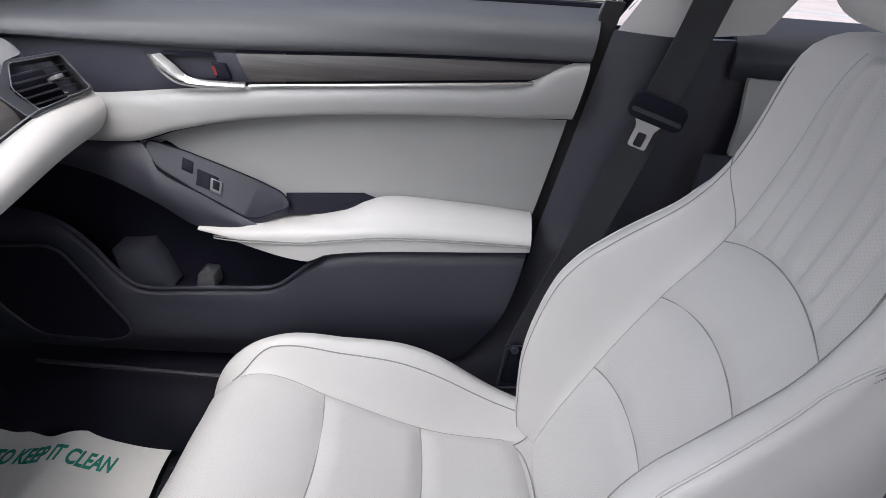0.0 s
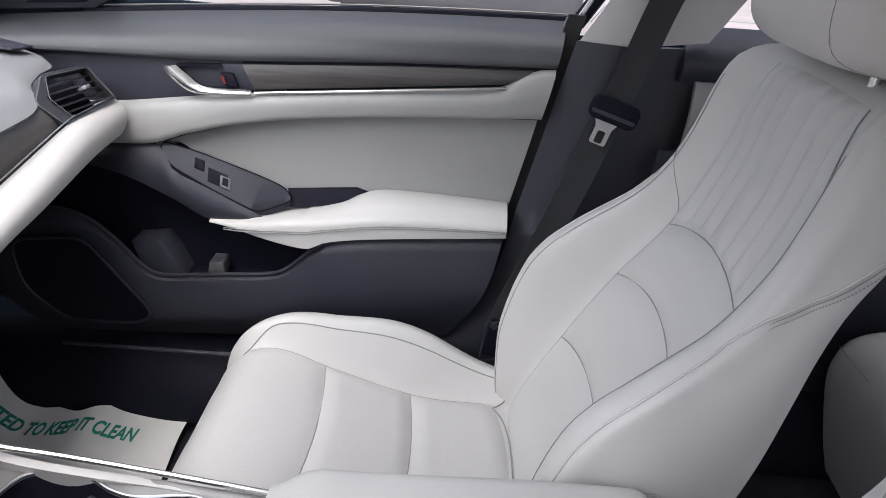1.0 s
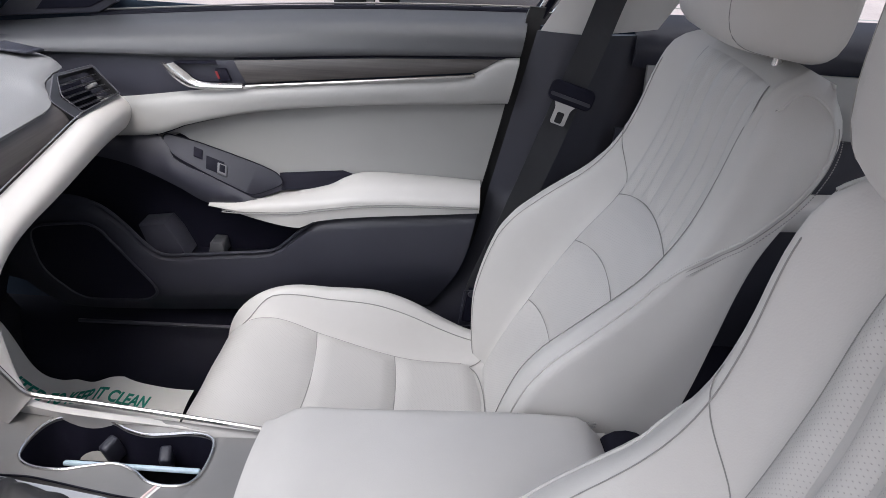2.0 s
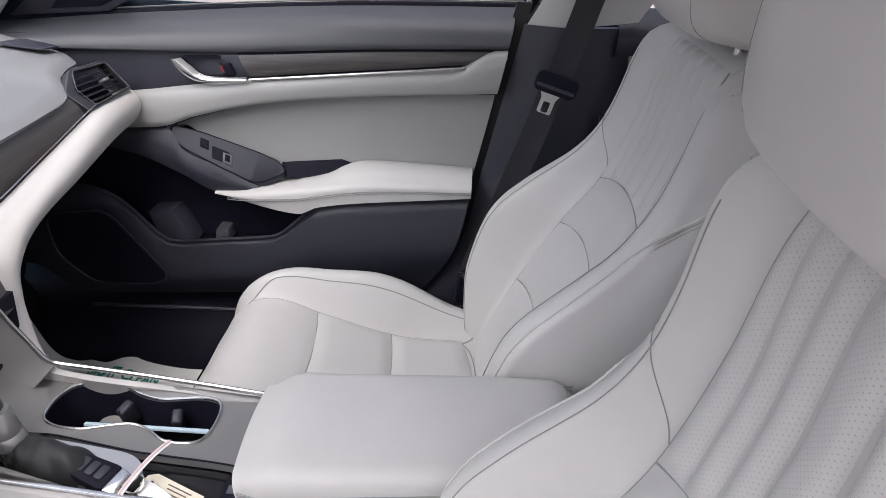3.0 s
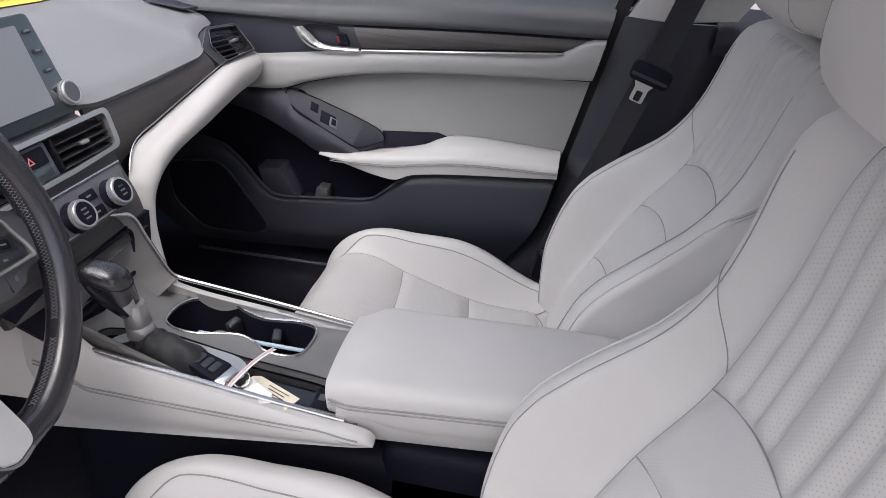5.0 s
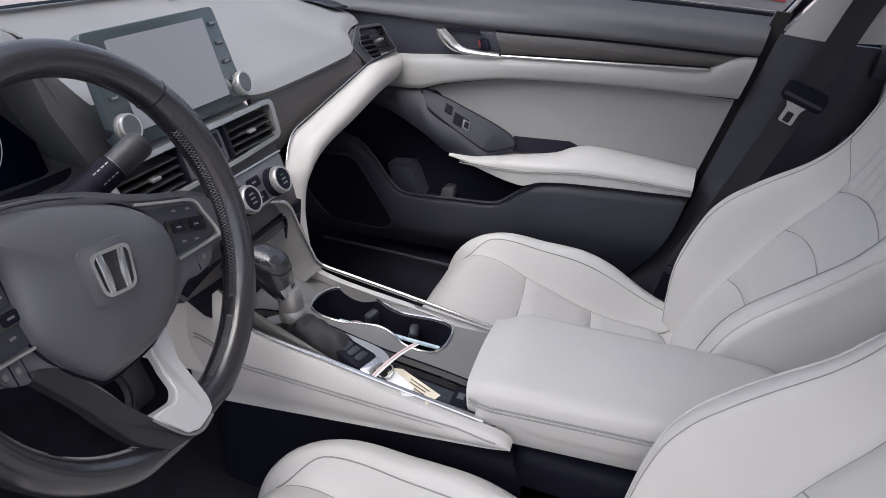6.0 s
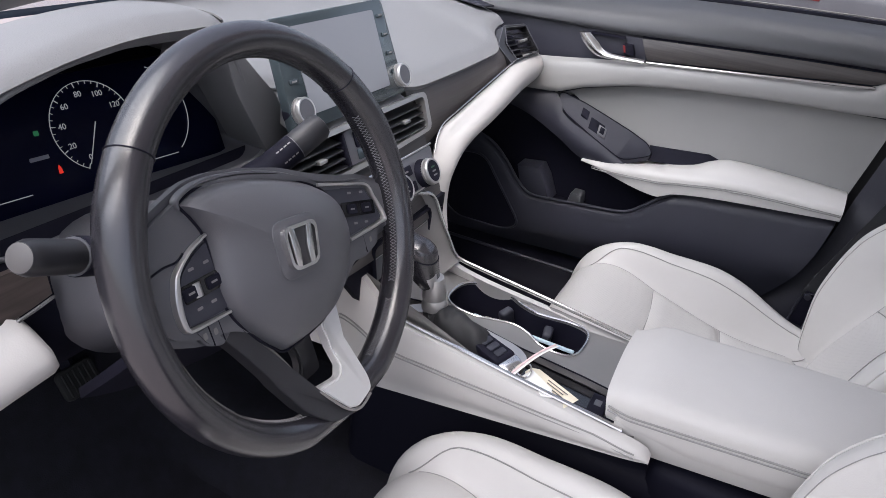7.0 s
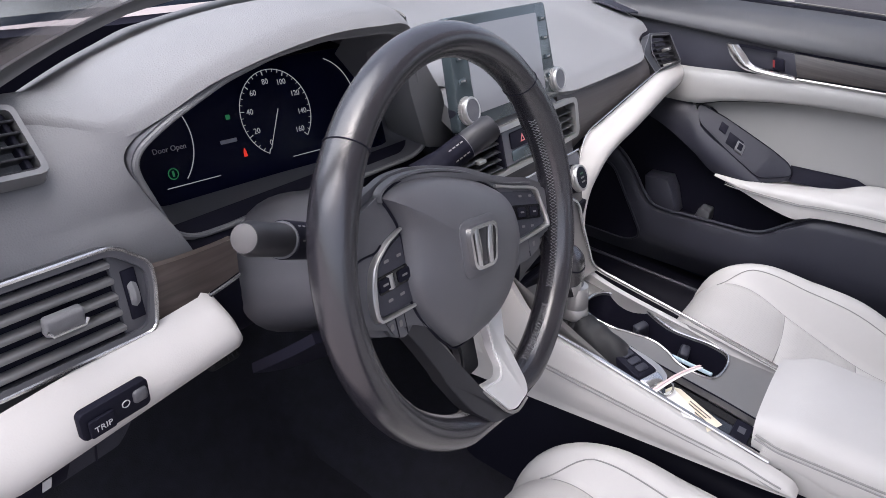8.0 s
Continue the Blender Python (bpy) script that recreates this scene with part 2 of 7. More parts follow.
LEATHER = surface("grey_leather", (0.543, 0.527, 0.511), 0.44, spread=0.06, patch=5, grain=0.15, grain_size=420, kind="leather")
PERF = surface("perforated_leather", (0.541, 0.526, 0.511), 0.5, spread=0.05, patch=5, grain=0.22, grain_size=330, kind="holes")
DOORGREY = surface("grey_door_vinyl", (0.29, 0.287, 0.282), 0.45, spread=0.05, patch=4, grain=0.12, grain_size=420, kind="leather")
SEAM = surface("seam_thread", (0.30, 0.295, 0.29), 0.8, spread=0.1, patch=60)
# darker cord laid along leather seams; the crease's shade is in its colour
SEAM_SHADE = surface("seam_shadow_cord", (0.28, 0.275, 0.267), 0.9, spread=0.1, patch=60)
DARK = surface("dark_soft_plastic", (0.026, 0.027, 0.039), 0.46, spread=0.12, patch=5, grain=0.25, grain_size=700, kind="leather")
DASH = surface("dark_dash_pad", (0.170, 0.172, 0.180), 0.58, spread=0.08, patch=4, grain=0.40, grain_size=430, kind="leather", specular=0.35)
BLACK = surface("black_plastic", (0.009, 0.009, 0.017), 0.62, spread=0.15, patch=8, grain=0.15, grain_size=800, specular=0.12)
GLOSS = surface("piano_black", (0.008, 0.008, 0.010), 0.12, spread=0.1, patch=8, coat=0.5)
CARPET = surface("black_carpet", (0.010, 0.010, 0.016), 0.95, spread=0.5, patch=40, grain=0.9, grain_size=500)
PILLAR = surface("grey_woven_trim", (0.58, 0.572, 0.562), 0.85, spread=0.05, patch=9, grain=0.25, grain_size=1200)
CHROME = surface("satin_chrome", (0.72, 0.71, 0.70), 0.24, metal=1.0, spread=0.05, patch=14)
SILVER = surface("silver_paint", (0.50, 0.495, 0.49), 0.32, metal=0.8, spread=0.05, patch=10, grain=0.05, grain_size=1500)
BRIGHT = surface("bright_satin_silver", (0.78, 0.775, 0.77), 0.38, metal=0.55, spread=0.04, patch=10)
DECK = surface("metallic_grey_console", (0.21, 0.204, 0.202), 0.42, metal=0.3, spread=0.08, patch=7, grain=0.08, grain_size=1400)
WOOD = wood("dark_wood_trim", (0.045, 0.041, 0.042), (0.080, 0.073, 0.072), (6, 90, 260), 0.42)
WOOD_Y = wood("dark_wood_dash_trim", (0.055, 0.050, 0.051), (0.085, 0.078, 0.077), (90, 5, 260), 0.42)
WOOD_D = wood("brown_wood_trim", (0.040, 0.032, 0.029), (0.105, 0.084, 0.076), (40, 9, 110), 0.38)
WEBBING = surface("seat_belt_webbing", (0.030, 0.031, 0.036), 0.8, spread=0.1, patch=30, grain=0.5, grain_size=900)
WHEEL = surface("black_wheel_leather", (0.020, 0.019, 0.024), 0.25, specular=1.0, spread=0.12, patch=9, grain=0.05, grain_size=520, kind="leather")
HUB = surface("dark_grey_hub_plastic", (0.078, 0.079, 0.090), 0.42, specular=0.8, spread=0.08, patch=7, grain=0.2, grain_size=800, kind="leather")
# the grey reflection on the dark display is part of this base colour
SCREEN = surface("screen_reflection_grey", (0.20, 0.205, 0.225), 0.16, spread=0.02, patch=3, coat=0.6, rough_spread=0.02)
BEZEL = surface("screen_bezel", (0.040, 0.054, 0.062), 0.16, spread=0.05, patch=4, coat=0.3, rough_spread=0.02)
PAPER = surface("white_paper", (0.88, 0.87, 0.85), 0.85, spread=0.05, patch=9, grain=0.2, grain_size=200)
GREEN_INK = surface("green_ink", (0.02, 0.30, 0.22), 0.8, spread=0.15, patch=50)
YELLOW = surface("yellow_paper", (0.85, 0.62, 0.10), 0.8, spread=0.05, patch=20)
TAG = surface("manila_tag", (0.80, 0.73, 0.58), 0.8, spread=0.12, patch=40, grain=0.2, grain_size=400)
WHITE_MARK = surface("white_print", (0.55, 0.55, 0.56), 0.6, spread=0.02)
RED = surface("red_mark", (0.20, 0.015, 0.015), 0.5, spread=0.05)
BLUEFILM = surface("pale_blue_edge", (0.55, 0.68, 0.78), 0.3, spread=0.05)
GLASS = glass("window_glass", (0.97, 0.98, 0.98))
LIT_WHITE = glow("lit_dial_white", (0.85, 0.90, 1.0), 0.13)
LIT_GREEN = glow("lit_green", (0.05, 0.5, 0.2), 0.10)
LIT_RED = glow("lit_red", (1.0, 0.05, 0.03), 0.30)
ASPHALT = surface("pale_dry_concrete", (0.37, 0.325, 0.32), 0.9, spread=0.15, patch=1.5, grain=0.5, grain_size=120)
CARPAINT = surface("dark_blue_car_paint", (0.03, 0.045, 0.07), 0.25, spread=0.05, patch=2, coat=1.0)
RUBBER = surface("tyre_rubber", (0.02, 0.02, 0.021), 0.8, spread=0.1, patch=20)
STITCH = surface("dark_stitching", (0.17, 0.17, 0.175), 0.7, spread=0.1, patch=60)
# lighter copy of DARK: the upper door pad's sheen put into the colour
PADDARK = surface("dark_plastic_sheen_tone", (0.070, 0.072, 0.080), 0.42, spread=0.10, patch=5, grain=0.25, grain_size=600, kind="leather")
GAITER = surface("black_gaiter_leather", (0.022, 0.022, 0.024), 0.55, spread=0.2, patch=25, grain=0.2, grain_size=600, kind="leather", specular=0.35)
FRIT = surface("dark_windscreen_edge", (0.055, 0.048, 0.048), 0.35, spread=0.1, patch=6)
PINK = surface("pale_pink_strap", (0.72, 0.55, 0.55), 0.8, spread=0.1, patch=60)
SLAT = surface("black_vent_slat", (0.022, 0.022, 0.025), 0.35, spread=0.1, patch=10)
# hood wall colour raised to grey to stand in for light on the lens
HOODSIDE = surface("hood_side_lens_reflection", (0.10, 0.102, 0.114), 0.38, spread=0.08, patch=6, grain=0.1, grain_size=600)
SILVER_SLAT = surface("satin_grey_slat", (0.20, 0.20, 0.205), 0.38, metal=0.4, spread=0.06, patch=12)
STALK = surface("dark_stalk_plastic", (0.024, 0.024, 0.028), 0.45, spread=0.1, patch=10)
# left stalk's cap: reflection on the flat end painted as pale grey
CAP = surface("stalk_cap_reflection", (0.11, 0.104, 0.104), 0.5, spread=0.05, patch=10)

# ---- the shell of the car: floor, sills, pillars, roof, glass ----
GROUND_Z, FLOOR_Z = -0.06, 0.20
gb = bmesh.new()
lattice(gb, [[Vector((x, y, GROUND_Z)) for x in (-900, -20, -4, 0, 4, 20, 900)] for y in (-900, -20, -4, 0, 4, 20, 900)])
solid("ground", gb, ASPHALT, "pale grey dry concrete of a car park", "ground", kind="structure")


def floor_at(u, v):
    x, y = -1.05 + 2.6 * u, -0.72 + 1.44 * v
    rise = 0.34 * smooth((-0.70 - x) / 0.30)
    tunnel = 0.10 * smooth((0.17 - abs(y - 0.02)) / 0.08)
    wob = 0.004 * math.sin(9 * x + 5 * y) * math.sin(13 * y)
    return (x, y, FLOOR_Z + rise + tunnel + wob)


solid("floor", sheet(floor_at, 60, 48, 0.02), CARPET, "black carpet over the floor of the car", "floor", kind="structure")

x_rear = spline([(0.30, -0.05), (0.389, 0.015), (0.509, 0.091), (0.66, 0.125), (0.836, 0.160), (0.966, 0.184), (1.0, 0.19)])
belt_z = spline([(-0.95, 0.890), (-0.80, 0.903), (-0.565, 0.928), (-0.19, 0.960), (0.20, 0.976), (1.4, 1.0)])
pad_low = spline([(-0.95, 0.85), (-0.80, 0.860), (-0.55, 0.868), (-0.457, 0.871), (-0.346, 0.876), (-0.087, 0.895), (0.142, 0.907), (0.2, 0.909)])
band_top = spline([(-0.95, 0.77), (-0.80, 0.778), (-0.56, 0.792), (-0.42, 0.812), (-0.316, 0.826), (-0.1, 0.849), (0.085, 0.869), (0.12, 0.893), (0.15, 0.905), (0.2, 0.907)])
band_low = spline([(-0.95, 0.69), (-0.80, 0.700), (-0.556, 0.717), (-0.488, 0.724), (-0.433, 0.746), (-0.288, 0.782), (-0.081, 0.807), (0.152, 0.822), (0.25, 0.826)])

# passenger's front door
door = thing("door_1", "closed passenger door with grey vinyl panels, wood strip and armrest", "door", (-0.3, 0.76, 0.35), kind="structure")


def door_sheet(z0, z1, y_of_v, x0, x1=None):
    """A door skin between two heights that run along x, ending at the door's slanted rear edge."""
    y_of = spline(y_of_v)

    def f(u, v):
        xe = x_rear((z0(0.13) + z1(0.13)) / 2) if x1 is None else x1
        x = x0 + (xe - x0) * u
        z = z0(x) + (z1(x) - z0(x)) * v
        if x1 is None:
            x = x0 + (x_rear(z) - x0) * u
            z = z0(x) + (z1(x) - z0(x)) * v
        return (x, y_of(v), z)
    return f


part("upper_pad", sheet(door_sheet(belt_z, pad_low, [(0, 0.806), (0.06, 0.798), (0.2, 0.775), (0.5, 0.750), (0.8, 0.7395), (0.93, 0.7395), (1, 0.745)], -0.93), 40, 14, 0.012), PADDARK, door, "dark soft-touch upper pad, its sheen put into the colour")
part("carrier", sheet(lambda u, v: (-0.93 + 0.66 * u, 0.757 - 0.006 * math.sin(math.pi * v), band_low(-0.93 + 0.66 * u) + 0.03 + (0.86 - band_low(-0.93 + 0.66 * u)) * v), 12, 6, 0.01), DARK, door)
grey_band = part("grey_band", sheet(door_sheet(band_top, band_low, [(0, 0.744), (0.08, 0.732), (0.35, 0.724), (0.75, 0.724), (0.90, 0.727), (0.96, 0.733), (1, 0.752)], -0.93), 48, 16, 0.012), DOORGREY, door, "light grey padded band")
insert_low = lambda x: band_low(x) - 0.001 + (0.601 - band_low(x)) * smooth((x + 0.485) / 0.16)
sw_top = spline([(-0.56, 0.722), (-0.481, 0.728), (-0.364, 0.696), (-0.25, 0.650)])
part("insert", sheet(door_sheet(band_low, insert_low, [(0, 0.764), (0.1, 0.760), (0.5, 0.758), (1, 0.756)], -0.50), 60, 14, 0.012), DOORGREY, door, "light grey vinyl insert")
part("seam_line", tube([(x, 0.7445, band_low(x) + 0.0012) for x in np.linspace(-0.49, 0.155, 40)], 0.0018, 6), BLACK, door)
part("pad_joint", tube([(x, 0.747, pad_low(x) - 0.002) for x in np.linspace(-0.338, 0.165, 40)], 0.0022, 6), BLACK, door)

# wood strip with its chrome line and the pull handle
wood_low = spline([(-0.316, 0.832), (-0.1, 0.855), (0.093, 0.876)])


def wood_at(u, v):
    xa, xb = -0.338 + 0.020 * v, 0.138 - 0.044 * v
    x = xa + (xb - xa) * u
    return (x, 0.7455 - 0.007 * math.sin(math.pi * (0.1 + 0.8 * v)), pad_low(x) - 0.005 + (wood_low(min(x, 0.093)) - pad_low(x) + 0.005) * v)


part("wood_strip", sheet(wood_at, 30, 8, 0.008), WOOD, door, "dark grey-brown wood strip")
part("chrome_line", tube([(x, 0.732, wood_low(x) - 0.003) for x in np.linspace(-0.316, 0.095, 36)], 0.0034, 8, flat=0.8, up=(0, 0, 1)), CHROME, door, "chrome line under the wood strip")

cup = part("handle_recess", plate(rounded_poly([(-0.455, 0.864), (-0.335, 0.871), (-0.316, 0.829), (-0.415, 0.822)], 0.012), [rounded_poly([(-0.447, 0.859), (-0.345, 0.865), (-0.332, 0.834), (-0.408, 0.828)], 0.010)], lambda a, b, c: Vector((a, 0.744 - c, b)), 0.006), BLACK, door, "black handle recess")
part("recess_back", prism([(-0.45, 0.762, 0.865), (-0.335, 0.762, 0.868), (-0.325, 0.762, 0.83), (-0.415, 0.762, 0.824)], (0, 0.006, 0)), BLACK, cup)
part("lock_plate", prism([(-0.372, 0.742, 0.870), (-0.338, 0.742, 0.8715), (-0.318, 0.742, 0.831), (-0.352, 0.742, 0.829)], (0, 0.006, 0), 0.0015), DARK, cup)
part("lock_switch", prism([(-0.373, 0.735, 0.856), (-0.352, 0.735, 0.857), (-0.343, 0.735, 0.835), (-0.366, 0.735, 0.834)], (0, 0.009, 0), 0.002), BLACK, cup)
part("red_mark", prism([(-0.3715, 0.7335, 0.852), (-0.367, 0.7335, 0.852), (-0.363, 0.7335, 0.839), (-0.3665, 0.7335, 0.839)], (0, 0.003, 0)), RED, cup)


def pull(u, v):
    """The chrome J: a blade that sweeps down from its tip and runs back into the chrome line."""
    c = spline([(0, -0.462, 0.862), (0.25, -0.444, 0.842), (0.45, -0.420, 0.826), (0.6, -0.395, 0.8225), (1, -0.320, 0.8265)])
    w = spline([(0, 0.024), (0.25, 0.028), (0.45, 0.020), (0.6, 0.013), (1, 0.0095)])
    x, z = c(u)
    g = spline([(0, 1, 0.15), (0.25, 0.95, 0.35), (0.45, 0.6, 0.8), (0.6, 0.15, 1.0), (1, 0, 1.0)])(u)
    k = (v - 0.2) * w(u)
    return (x + g[0] * k, 0.728 - 0.008 * math.sin(math.pi * v), z + g[1] * k)


part("pull_handle", sheet(pull, 28, 6, 0.006), CHROME, door, "chrome pull handle")

# armrest
arm_far = spline([(-0.398, 0.603), (-0.34, 0.607), (-0.265, 0.620), (-0.168, 0.643), (-0.139, 0.658), (-0.101, 0.670), (0, 0.671), (0.12, 0.667)])
arm_near = spline([(-0.398, 0.600), (-0.34, 0.607), (-0.265, 0.622), (-0.168, 0.638), (-0.1, 0.650), (0, 0.656), (0.12, 0.656)])
arm_low = spline([(-0.398, 0.596), (-0.34, 0.588), (-0.222, 0.572), (-0.188, 0.588), (-0.1, 0.604), (0.12, 0.627)])
arm_in = spline([(-0.398, 0.708), (-0.36, 0.698), (-0.3, 0.686), (-0.2, 0.677), (0.0, 0.674), (0.12, 0.676)])


def arm_section(x):
    yi, zf, zn, zl = arm_in(x), arm_far(x), arm_near(x), arm_low(x)
    yo = 0.754
    r = min(0.013, (zn - zl) * 0.5)
    pts = [(yo, zf), (yo * 0.6 + yi * 0.4, zf + 0.004 * (zf > 0.63)), (yi * 0.7 + yo * 0.3, zn + 0.35 * (zf - zn) + 0.003)]
    pts += [(yi + r - r * math.sin(t), zn - r + r * math.cos(t)) for t in np.linspace(0.1, math.pi / 2, 5)]
    pts += [(yi + 0.001, zn * 0.45 + zl * 0.55), (yi + 0.004, zl + 0.003), (yi + 0.012, zl), (yo, zl)]
    return [Vector((x, y, z)) for y, z in pts]


ab = bmesh.new()
av = lattice(ab, [arm_section(x) for x in np.linspace(-0.398, 0.121, 44)], wrap_u=True)
ab.faces.new(av[0])
ab.faces.new(av[-1])
bmesh.ops.recalc_face_normals(ab, faces=ab.faces)
armrest = part("armrest", ab, LEATHER, door, "light grey leather armrest")
arm_seam = [Vector((x, arm_in(x) - 0.0008, (arm_near(x) - 0.013) * 0.75 + arm_low(x) * 0.25 + 0.004)) for x in np.linspace(-0.37, 0.119, 40)]
part("seam_line", tube(arm_seam, 0.0008, 6), SEAM_SHADE, armrest)
part("stitch_line", tube([p + Vector((0, -0.0002, -0.0035)) for p in arm_seam], 0.0010, 6), SEAM, armrest)

# switch panel in front of the armrest
sw = [(-0.549, 0.722), (-0.481, 0.728), (-0.42, 0.714), (-0.364, 0.696), (-0.31, 0.678), (-0.272, 0.662), (-0.258, 0.646), (-0.262, 0.638), (-0.30, 0.624), (-0.318, 0.622), (-0.39, 0.654), (-0.462, 0.689), (-0.484, 0.712)]


def sw_place(a, b, c):
    drop = max(sw_top(a) - b, 0)
    return Vector((a, 0.742 - 0.45 * drop - 0.25 * c, b + 0.9 * c))


panel = part("switch_panel", plate(rounded_poly([(a, b) for a, b in sw[1:]], 0.012, 3), [], sw_place, 0.012), DARK, door, "dark window switch panel")
part("panel_joint", tube([sw_place(a, b, 0.0005) for a, b in rounded_poly(sw[1:], 0.012, 3)], 0.0011, 6, closed=True), BLACK, panel)


def sw_button(a0, b0, a1, b1, h, name, material):
    lo = [sw_place(a, b, 0.0005) for a, b in ((a0, b0), (a1, b0 - (a1 - a0) * 0.36), (a1, b1 - (a1 - a0) * 0.36), (a0, b1))]
    return part(name, prism(lo, Vector((0, -0.25 * h, 0.9 * h)), 0.001), material, panel)


sw_button(-0.425, 0.688, -0.408, 0.704, 0.003, "lock_button", BLACK)
sw_button(-0.402, 0.668, -0.368, 0.691, -0.003, "switch_well", BLACK)
sw_button(-0.380, 0.658, -0.362, 0.676, 0.005, "window_switch", HUB)
sw_button(-0.376, 0.660, -0.3655, 0.672, 0.0062, "switch_face", BLACK)


wing_top = spline([(-0.80, 0.712), (-0.60, 0.716), (-0.485, 0.722), (-0.462, 0.687), (-0.39, 0.654), (-0.318, 0.621), (-0.29, 0.610)])
wing_low = spline([(-0.80, 0.690), (-0.62, 0.684), (-0.54, 0.668), (-0.46, 0.632), (-0.40, 0.600), (-0.29, 0.590)])


def wedge_at(u, v):
    """Dark wing from under the dash to the armrest's tip."""
    x = -0.80 + 0.50 * u
    zt, zl = wing_top(x), wing_low(x)
    drop = max(sw_top(max(x, -0.56)) - zt, 0)
    y = 0.740 - 0.45 * drop + (0.716 - 0.740 + 0.45 * drop) * v - 0.008 * math.sin(math.pi * v)
    return (x, y, zt + (zl - zt) * v)


part("grab_cup", prism([(-0.268, 0.752, 0.655), (-0.145, 0.752, 0.668), (-0.125, 0.752, 0.662), (-0.160, 0.735, 0.640), (-0.262, 0.735, 0.628)], (0, 0.004, 0.002), 0.001), BLACK, door, "black grab cup behind the armrest")
part("lower_wing", sheet(wedge_at, 40, 8, 0.01), DARK, door, "dark lower wing of the door panel")

# map pocket and lower panel
lip = spline([(-0.93, 0.61), (-0.66, 0.605), (-0.605, 0.588), (-0.565, 0.555), (-0.53, 0.515), (-0.497, 0.491), (-0.43, 0.495), (-0.364, 0.503), (-0.29, 0.512), (-0.263, 0.522), (-0.235, 0.547), (-0.210, 0.570), (-0.18, 0.588), (-0.1, 0.602), (0.09, 0.622), (0.14, 0.630)])
low_edge = spline([(-0.93, 0.42), (-0.80, 0.402), (-0.77, 0.378), (-0.72, 0.350), (-0.6, 0.348), (-0.343, 0.365), (-0.05, 0.383), (0.02, 0.40), (0.14, 0.43)])
part("lower_panel", sheet(door_sheet(lip, low_edge, [(0, 0.704), (0.03, 0.693), (0.08, 0.687), (0.45, 0.680), (0.62, 0.684), (0.7, 0.690), (1, 0.715)], -0.93), 70, 18, 0.010), DARK, door, "dark lower door panel with map pocket")
part("pocket_lip", tube([(x, 0.696, lip(x) + 0.001) for x in np.linspace(-0.62, -0.19, 50)], 0.0035, 8), DARK, door)
part("pocket_back", sheet(lambda u, v: (-0.93 + 1.02 * u, 0.765, 0.42 + 0.30 * v), 10, 6, 0.01), BLACK, door, "black inside of the map pocket")
part("pocket_floor", sheet(lambda u, v: (-0.66 + 0.46 * u, 0.70 + 0.07 * v, 0.472 + 0.012 * u), 10, 4, 0.006), BLACK, door)
part("bottle_divider", prism([(-0.540, 0.702, 0.548), (-0.488, 0.702, 0.556), (-0.470, 0.702, 0.532), (-0.448, 0.702, 0.485), (-0.52, 0.702, 0.485)], (0, 0.06, 0), 0.006), DARK, door, "moulded bottle rest in the pocket")
part("pocket_rib", prism([(-0.408, 0.722, 0.512), (-0.383, 0.722, 0.512), (-0.378, 0.722, 0.485), (-0.413, 0.722, 0.485)], (0, 0.04, 0), 0.004), PADDARK, door, "small moulded rib in the pocket")

spk = rounded_poly([(-0.739, 0.532), (-0.722, 0.553), (-0.609, 0.567), (-0.499, 0.419), (-0.530, 0.393), (-0.665, 0.387), (-0.730, 0.455)], 0.03, 5)
spk_back = spline([(0.37, 0.694), (0.45, 0.684), (0.57, 0.679)])
grille = part("speaker_grille", plate(spk, [], lambda a, b, c: Vector((a, spk_back(b) - 0.011 - c, b)), 0.006), BLACK, door, "black perforated speaker grille")
part("grille_rim", tube([(a, spk_back(b) - 0.0112, b) for a, b in spk], 0.0030, 6, closed=True), DARK, grille)

# window glass, weatherstrip, frame and mirror of that door
part("window_glass", sheet(lambda u, v: (-0.72 + 0.95 * u + 0.28 * v, 0.826 - 0.10 * v - 0.05 * v * v, 0.93 + 0.045 * u + 0.42 * v), 8, 8, 0.004), GLASS, door, "clear side window").visible_shadow = False
part("weatherstrip", tube([(x, 0.812, belt_z(x) + 0.001) for x in np.linspace(-0.62, 0.205, 30)], 0.006, 8), BLACK, door)
part("window_bead", tube([(x, 0.822, belt_z(x) + 0.008) for x in np.linspace(-0.62, 0.205, 30)], 0.0018, 6), DECK, door)
part("window_frame", tube([(0.205, 0.812, 0.972), (0.25, 0.800, 1.05), (0.34, 0.762, 1.2), (0.40, 0.72, 1.32)], 0.013, 8), BLACK, door, "black rear window frame")
part("frame_edge", tube([(0.196, 0.800, 0.965), (0.238, 0.789, 1.05), (0.328, 0.75, 1.2)], 0.004, 6), CHROME, door)
part("frame_foot", block((0.016, 0.022, 0.020), pose(0.190, 0.795, 0.972, 0, 20, 0), 0.003), SILVER, door)
sail = part("mirror_sail", prism([(-0.80, 0.800, 0.912), (-0.60, 0.800, 0.930), (-0.565, 0.800, 0.950), (-0.57, 0.796, 1.0), (-0.66, 0.790, 1.03)], (0, 0.02, 0), 0.004), DARK, door, "dark triangular mirror sail")
part("tweeter_grille", prism([(-0.715, 0.796, 0.930), (-0.615, 0.796, 0.939), (-0.585, 0.796, 0.953), (-0.59, 0.793, 0.99), (-0.65, 0.79, 1.0)], (0, 0.006, 0), 0.003), BLACK, sail)
mir = part("door_mirror", turned([(0.0, 0.06), (0.05, 0.055), (0.085, 0.035), (0.098, 0.0), (0.09, -0.03), (0.0, -0.03)], 24, axes((-0.60, 1.02, 1.055), (0, 1, 0), (0, 0, 1)) @ Matrix.Diagonal((1.15, 0.78, 1, 1))), CARPAINT, door, "dark painted door mirror")
